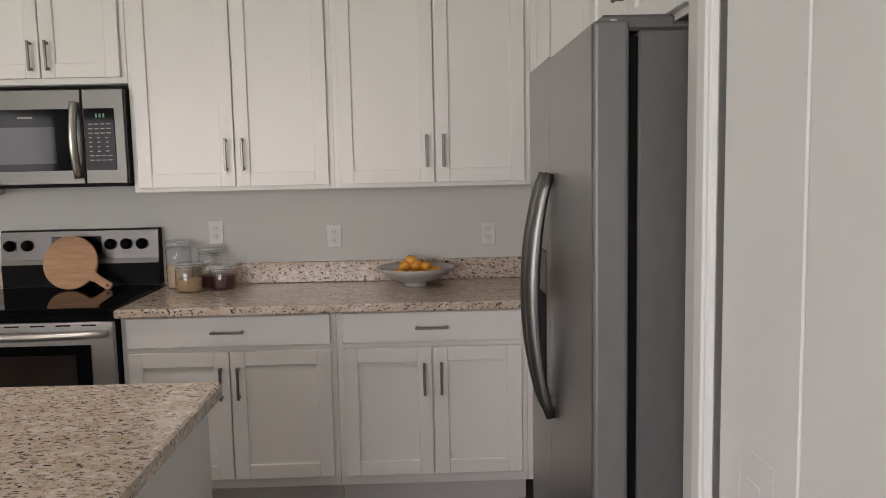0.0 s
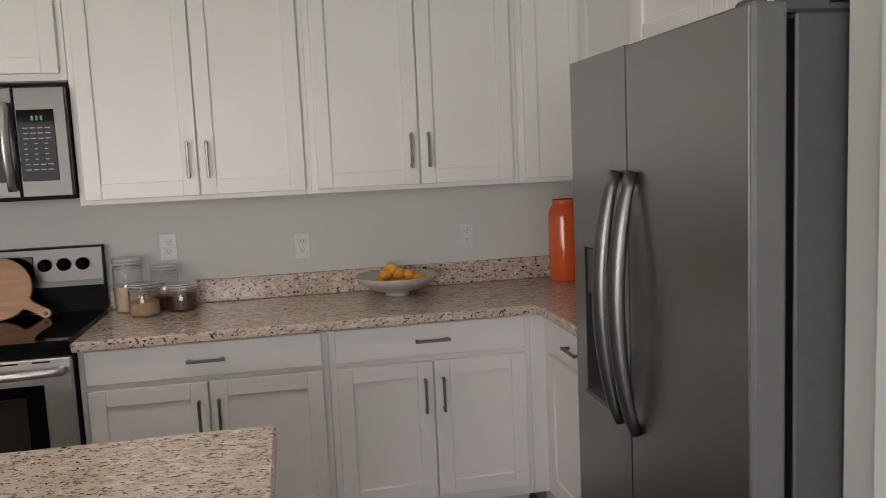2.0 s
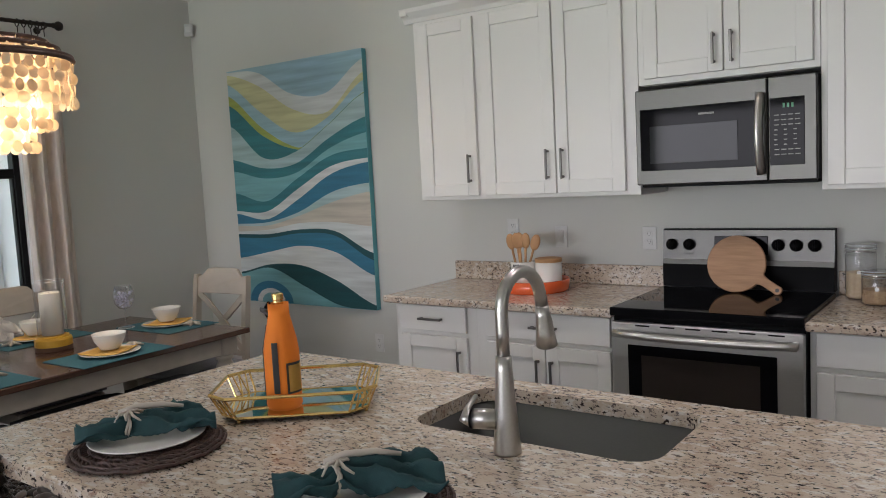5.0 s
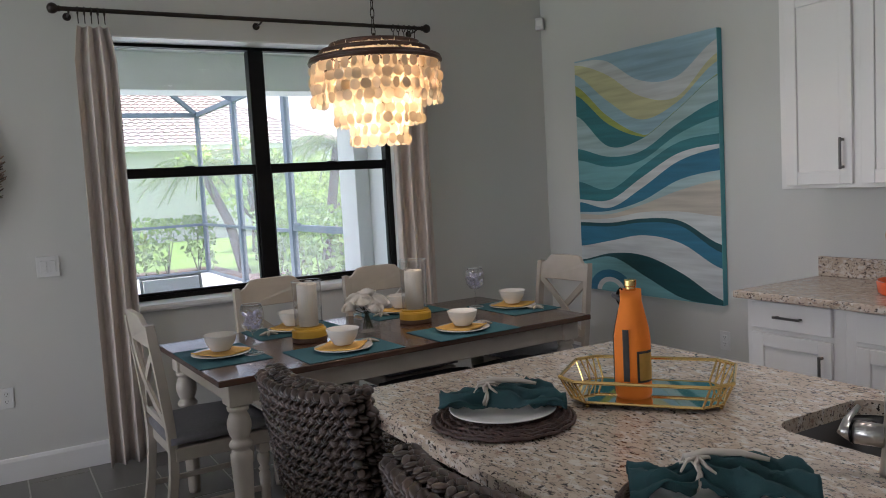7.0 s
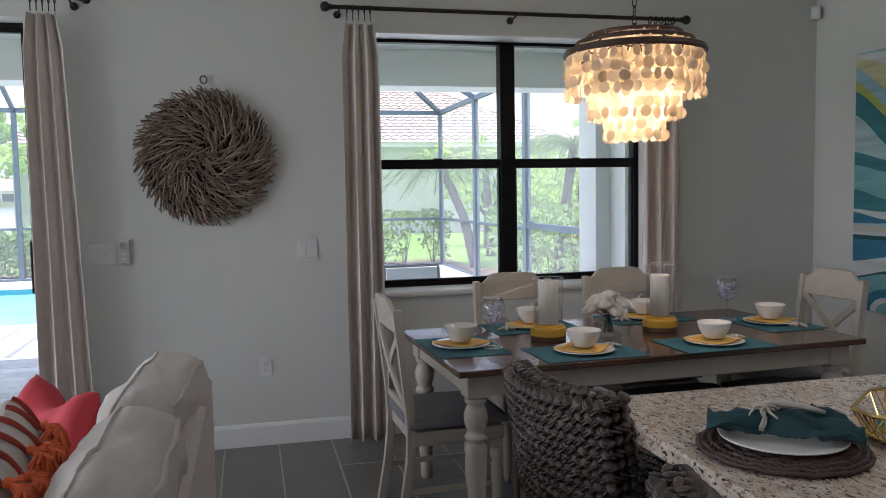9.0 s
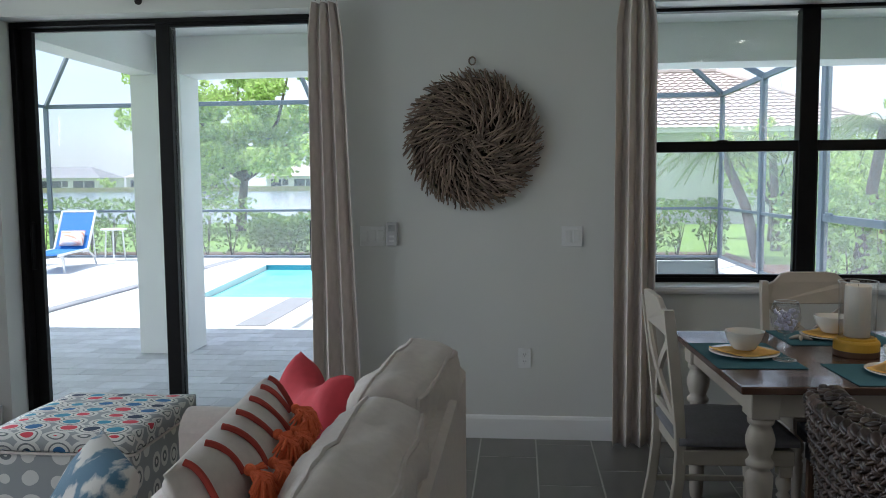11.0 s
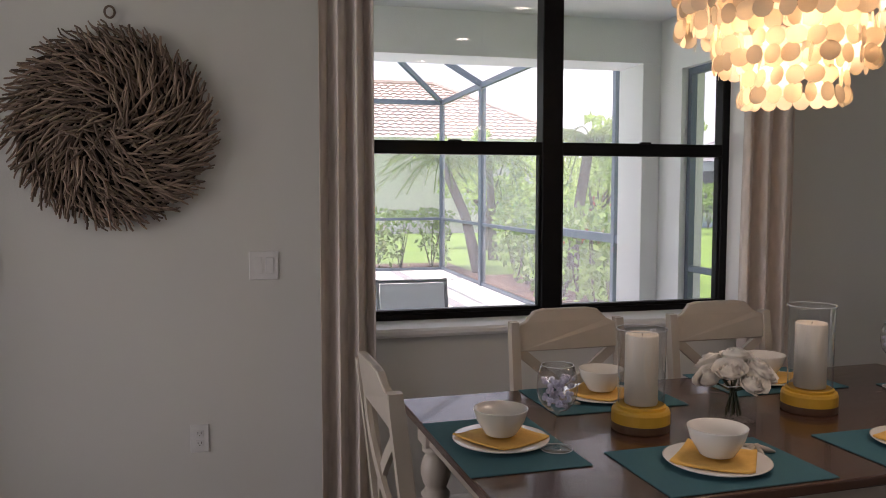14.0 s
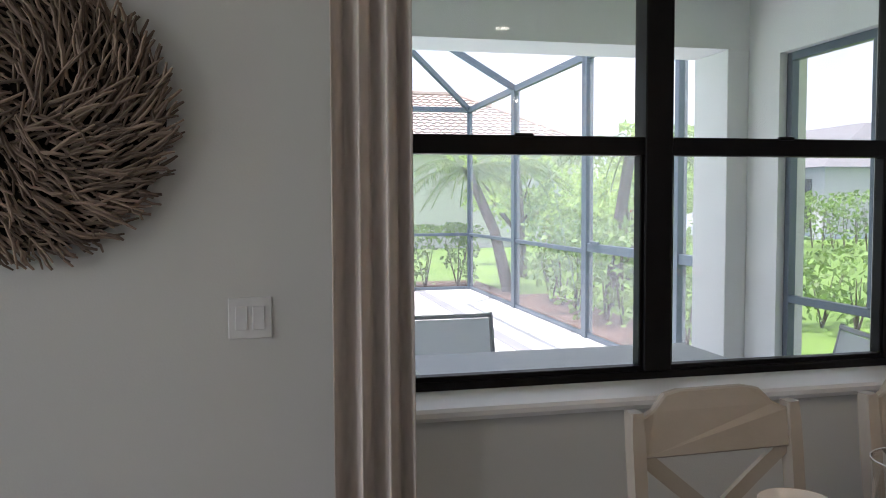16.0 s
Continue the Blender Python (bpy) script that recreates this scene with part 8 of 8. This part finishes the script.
TILE = material("pinkish_roof_tile", (0.55, 0.465, 0.43), (0.42, 0.345, 0.315), 3.5, 0.8, bump=0.3, bump_scale=30, spread=0.4)
TILE_GREY = material("grey_roof_tile", (0.27, 0.26, 0.27), (0.2, 0.2, 0.21), 1.2, 0.8)
DARKWIN = material("dark_window", (0.05, 0.06, 0.07), None, 6, 0.15)


def far_house(x, y, w, d, h, rh, mat, label):
    t = thing("house", (x, y, 0), label, "house", "houses across the lake")
    part("wall", one(x - d / 2, x + d / 2, y - w / 2, y + w / 2, -0.3, h), HOUSE, t)
    bm = bmesh.new()
    o = 0.7
    a = [bm.verts.new(p) for p in ((x - d / 2 - o, y - w / 2 - o, h), (x + d / 2 + o, y - w / 2 - o, h), (x + d / 2 + o, y + w / 2 + o, h), (x - d / 2 - o, y + w / 2 + o, h), (x, y - w / 2 + d * 0.45, h + rh), (x, y + w / 2 - d * 0.45, h + rh))]
    for f in ((0, 1, 4), (1, 2, 5, 4), (2, 3, 5), (3, 0, 4, 5), (3, 2, 1, 0)):
        bm.faces.new([a[i] for i in f])
    part("roof", bm, mat, t)
    for i in range(int(w // 3.2)):
        yy = y - w / 2 + 1.2 + i * 3.2
        part("window", one(x + d / 2 + 0.01, x + d / 2 + 0.05, yy, yy + (2.9 if i % 3 != 1 else 1.6), 0.2 if i % 3 != 1 else 1.0, 2.7), DARKWIN, t)


for i, (y, w, m2) in enumerate(((-150, 20, TILE), (-122, 18, TILE_GREY), (-98, 19, TILE), (-77, 17, TILE_GREY), (-55, 18, TILE), (-33, 18, TILE), (-10, 18, TILE_GREY))):
    far_house(-210 - 6 * (i % 2), y * 1.65, w * 1.45, 14, 3.5, 3.3, m2, "far single-storey house with a tiled hip roof")
for i, y in enumerate((-140, -110, -88, -66, -44, -22)):
    tree(-203, y * 1.65, 4 + (i % 3), 2, 60 + i, 260, "distant round tree on the far shore", size=0.9)

# the neighbouring house with its barrel-tile roof
nh = thing("neighbour_house", (-36, 6, 0), "white neighbouring house with a pink barrel-tile roof", "house")
part("wall", one(-42, -32.6, -8, 13.2, -0.3, 3.45), HOUSE, nh)
part("fascia", one(-32.15, -32.0, -8.6, 13.8, 3.3, 3.5), TRIM, nh)
part("soffit", one(-33.0, -32.16, -8.6, 13.8, 3.3, 3.34), HOUSE, nh)


def tiled_slope(name, eave_a, eave_b, top_a, top_b, period=0.36, row=0.42):
    """A slope of round tiles in stepped courses between an eave and a ridge or hip."""
    ea, eb, ta, tb = (Vector(v) for v in (eave_a, eave_b, top_a, top_b))
    L = (eb - ea).length
    H = max((ta - ea).length, (tb - eb).length, 0.1)
    nu, courses = int(L / period * 4), int(H / row)
    nrm = (eb - ea).cross((ta + tb) / 2 - (ea + eb) / 2).normalized()
    if nrm.z < 0:
        nrm = -nrm
    verts, faces = [], []
    for c in range(courses):
        for e in (0, 1):
            f = (c + e * 0.999) / courses
            for u in range(nu + 1):
                s = u / nu
                p = ea.lerp(ta, f).lerp(eb.lerp(tb, f), s)
                wide = (ea.lerp(ta, f) - eb.lerp(tb, f)).length
                hump = 0.06 * abs(math.sin(math.pi * s * wide / period)) + (0.055 if e == 0 else 0.0)
                verts.append(p + nrm * hump)
    w = nu + 1
    for c in range(courses):
        for u in range(nu):
            a = 2 * c * w + u
            faces.append((a, a + 1, a + w + 1, a + w))
            if c:
                b = (2 * c - 1) * w + u
                faces.append((b, b + 1, a + 1, a))
    raw(name, verts, faces, TILE, nh)["kind"] = "stuff"


tiled_slope("roof_tiles", (-31.9, -8.8, 3.42), (-31.9, 14.0, 3.42), (-37.0, -4.0, 6.15), (-37.0, 9.0, 6.15))
tiled_slope("roof_tiles", (-31.9, 14.0, 3.42), (-42.0, 14.0, 3.42), (-37.0, 9.0, 6.15), (-37.2, 9.0, 6.15))
part("ridge", tube([(-31.9, 14.0, 3.52), (-37.0, 9.0, 6.25), (-37.0, -4.0, 6.25)], 0.13, 8), TILE, nh)
win_nh = part("window", one(-32.62, -32.58, 3.0, 4.6, 1.9, 2.7), DARKWIN, nh)
part("window_frame", boxes((-32.59, -32.55, 2.92, 3.0, 1.82, 2.78), (-32.59, -32.55, 4.6, 4.68, 1.82, 2.78), (-32.59, -32.55, 3.0, 4.6, 1.82, 1.9), (-32.59, -32.55, 3.0, 4.6, 2.7, 2.78)), TRIM, win_nh)
side_house = thing("side_house", (-44, 30, 0), "house with a screened lanai beyond the side hedge", "house")
part("wall", one(-54, -40, 30, 42, -0.3, 3.3), HOUSE, side_house)
bm = bmesh.new()
a = [bm.verts.new(p) for p in ((-55, 29.2, 3.3), (-39.2, 29.2, 3.3), (-39.2, 43, 3.3), (-55, 43, 3.3), (-50, 36, 6.2), (-44, 36, 6.2))]
for f in ((0, 1, 5, 4), (1, 2, 5), (2, 3, 4, 5), (3, 0, 4), (3, 2, 1, 0)):
    bm.faces.new([a[i] for i in f])
part("roof", bm, TILE_GREY, side_house)
part("screened_porch", one(-52, -41, 29.9, 29.98, 0, 2.7), DARKWIN, side_house)

# ---- floor tiles and pavers, piece by piece ----
def laid(name, parent, x0, x1, y0, y1, lx, ly, gap, z0, z1, mat, near, limit, offset=0.5, along="x"):
    """Rectangular pieces in running bond; those inside `near` are objects of their own, the rest one joined sheet."""
    pieces = bpy.data.meshes.new(name)
    turned = along == "y"
    hx, hy = (ly, lx) if turned else (lx, ly)
    bm = one(-hx / 2 + gap / 2, hx / 2 - gap / 2, -hy / 2 + gap / 2, hy / 2 - gap / 2, 0, z1 - z0, 0.0018)

    def put(u, v, w):
        return (v, u, w) if turned else (u, v, w)

    bm.to_mesh(pieces)
    bm.free()
    pieces.materials.append(mat)
    pv = [v.co.copy() for v in pieces.vertices]
    pf = [list(p.vertices) for p in pieces.polygons]
    far_v, far_f, made = [], [], 0
    rnd = random.Random(9)
    rows = int(math.ceil((y1 - y0) / ly))
    for r in range(rows):
        y = y0 + ly * (r + 0.5)
        shift = (r * offset) % 1.0
        k = int(math.ceil((x1 - x0) / lx)) + 1
        for c in range(k):
            x = x0 + lx * (c + 0.5 - shift)
            if x + lx / 2 > x1 + 0.001 + lx * 0.0 or x - lx / 2 < x0 - 0.001 or y + ly / 2 > y1 + 0.001:
                a, b = max(x - lx / 2, x0), min(x + lx / 2, x1)
                yb = min(y + ly / 2, y1)
                if b - a < 0.03 or yb - (y - ly / 2) < 0.03:
                    continue
                o = len(far_v)
                x_, y_ = (a + gap / 2, b - gap / 2), (y - ly / 2 + gap / 2, yb - gap / 2)
                far_v += [put(x_[i], y_[j], z) for z in (z0, z1) for j in (0, 1) for i in (0, 1)]
                far_f += [[o + q for q in f] for f in ((4, 5, 7, 6), (0, 1, 5, 4), (1, 3, 7, 5), (3, 2, 6, 7), (2, 0, 4, 6))]
                continue
            dz = rnd.uniform(-0.0008, 0.0008)
            if made < limit and near[0] < x < near[1] and near[2] < y < near[3]:
                ob = new(name, pieces)
                ob.parent = parent
                ob.matrix_basis = Matrix.Translation(put(x, y, z0 + dz))
                made += 1
            else:
                o = len(far_v)
                at = put(x, y, z0 + dz)
                far_v.extend((v.x + at[0], v.y + at[1], v.z + at[2]) for v in pv)
                far_f.extend([[o + q for q in f] for f in pf])
    rest = raw(name + "_rest", far_v, far_f, mat, parent)
    rest["kind"] = "stuff"


laid("floor_tile", floor_bed, -5.18, 1.54, -5.4, 4.24, 0.61, 0.3125, 0.0075, -0.0035, 0.0, FLOOR_TILE, (-5.2, -1.5, -0.6, 4.3), 260, 0.36)
lanai_bed = bpy.data.objects["lanai_floor"]
laid("paver", lanai_bed, -6.0, 3.98, -8.88, OUT - 0.01, 0.36, 0.2, 0.011, LZ - 0.005, LZ, PAVER, (-4.6, -0.3, -8.9, -5.4), 290, 0.5, "y")
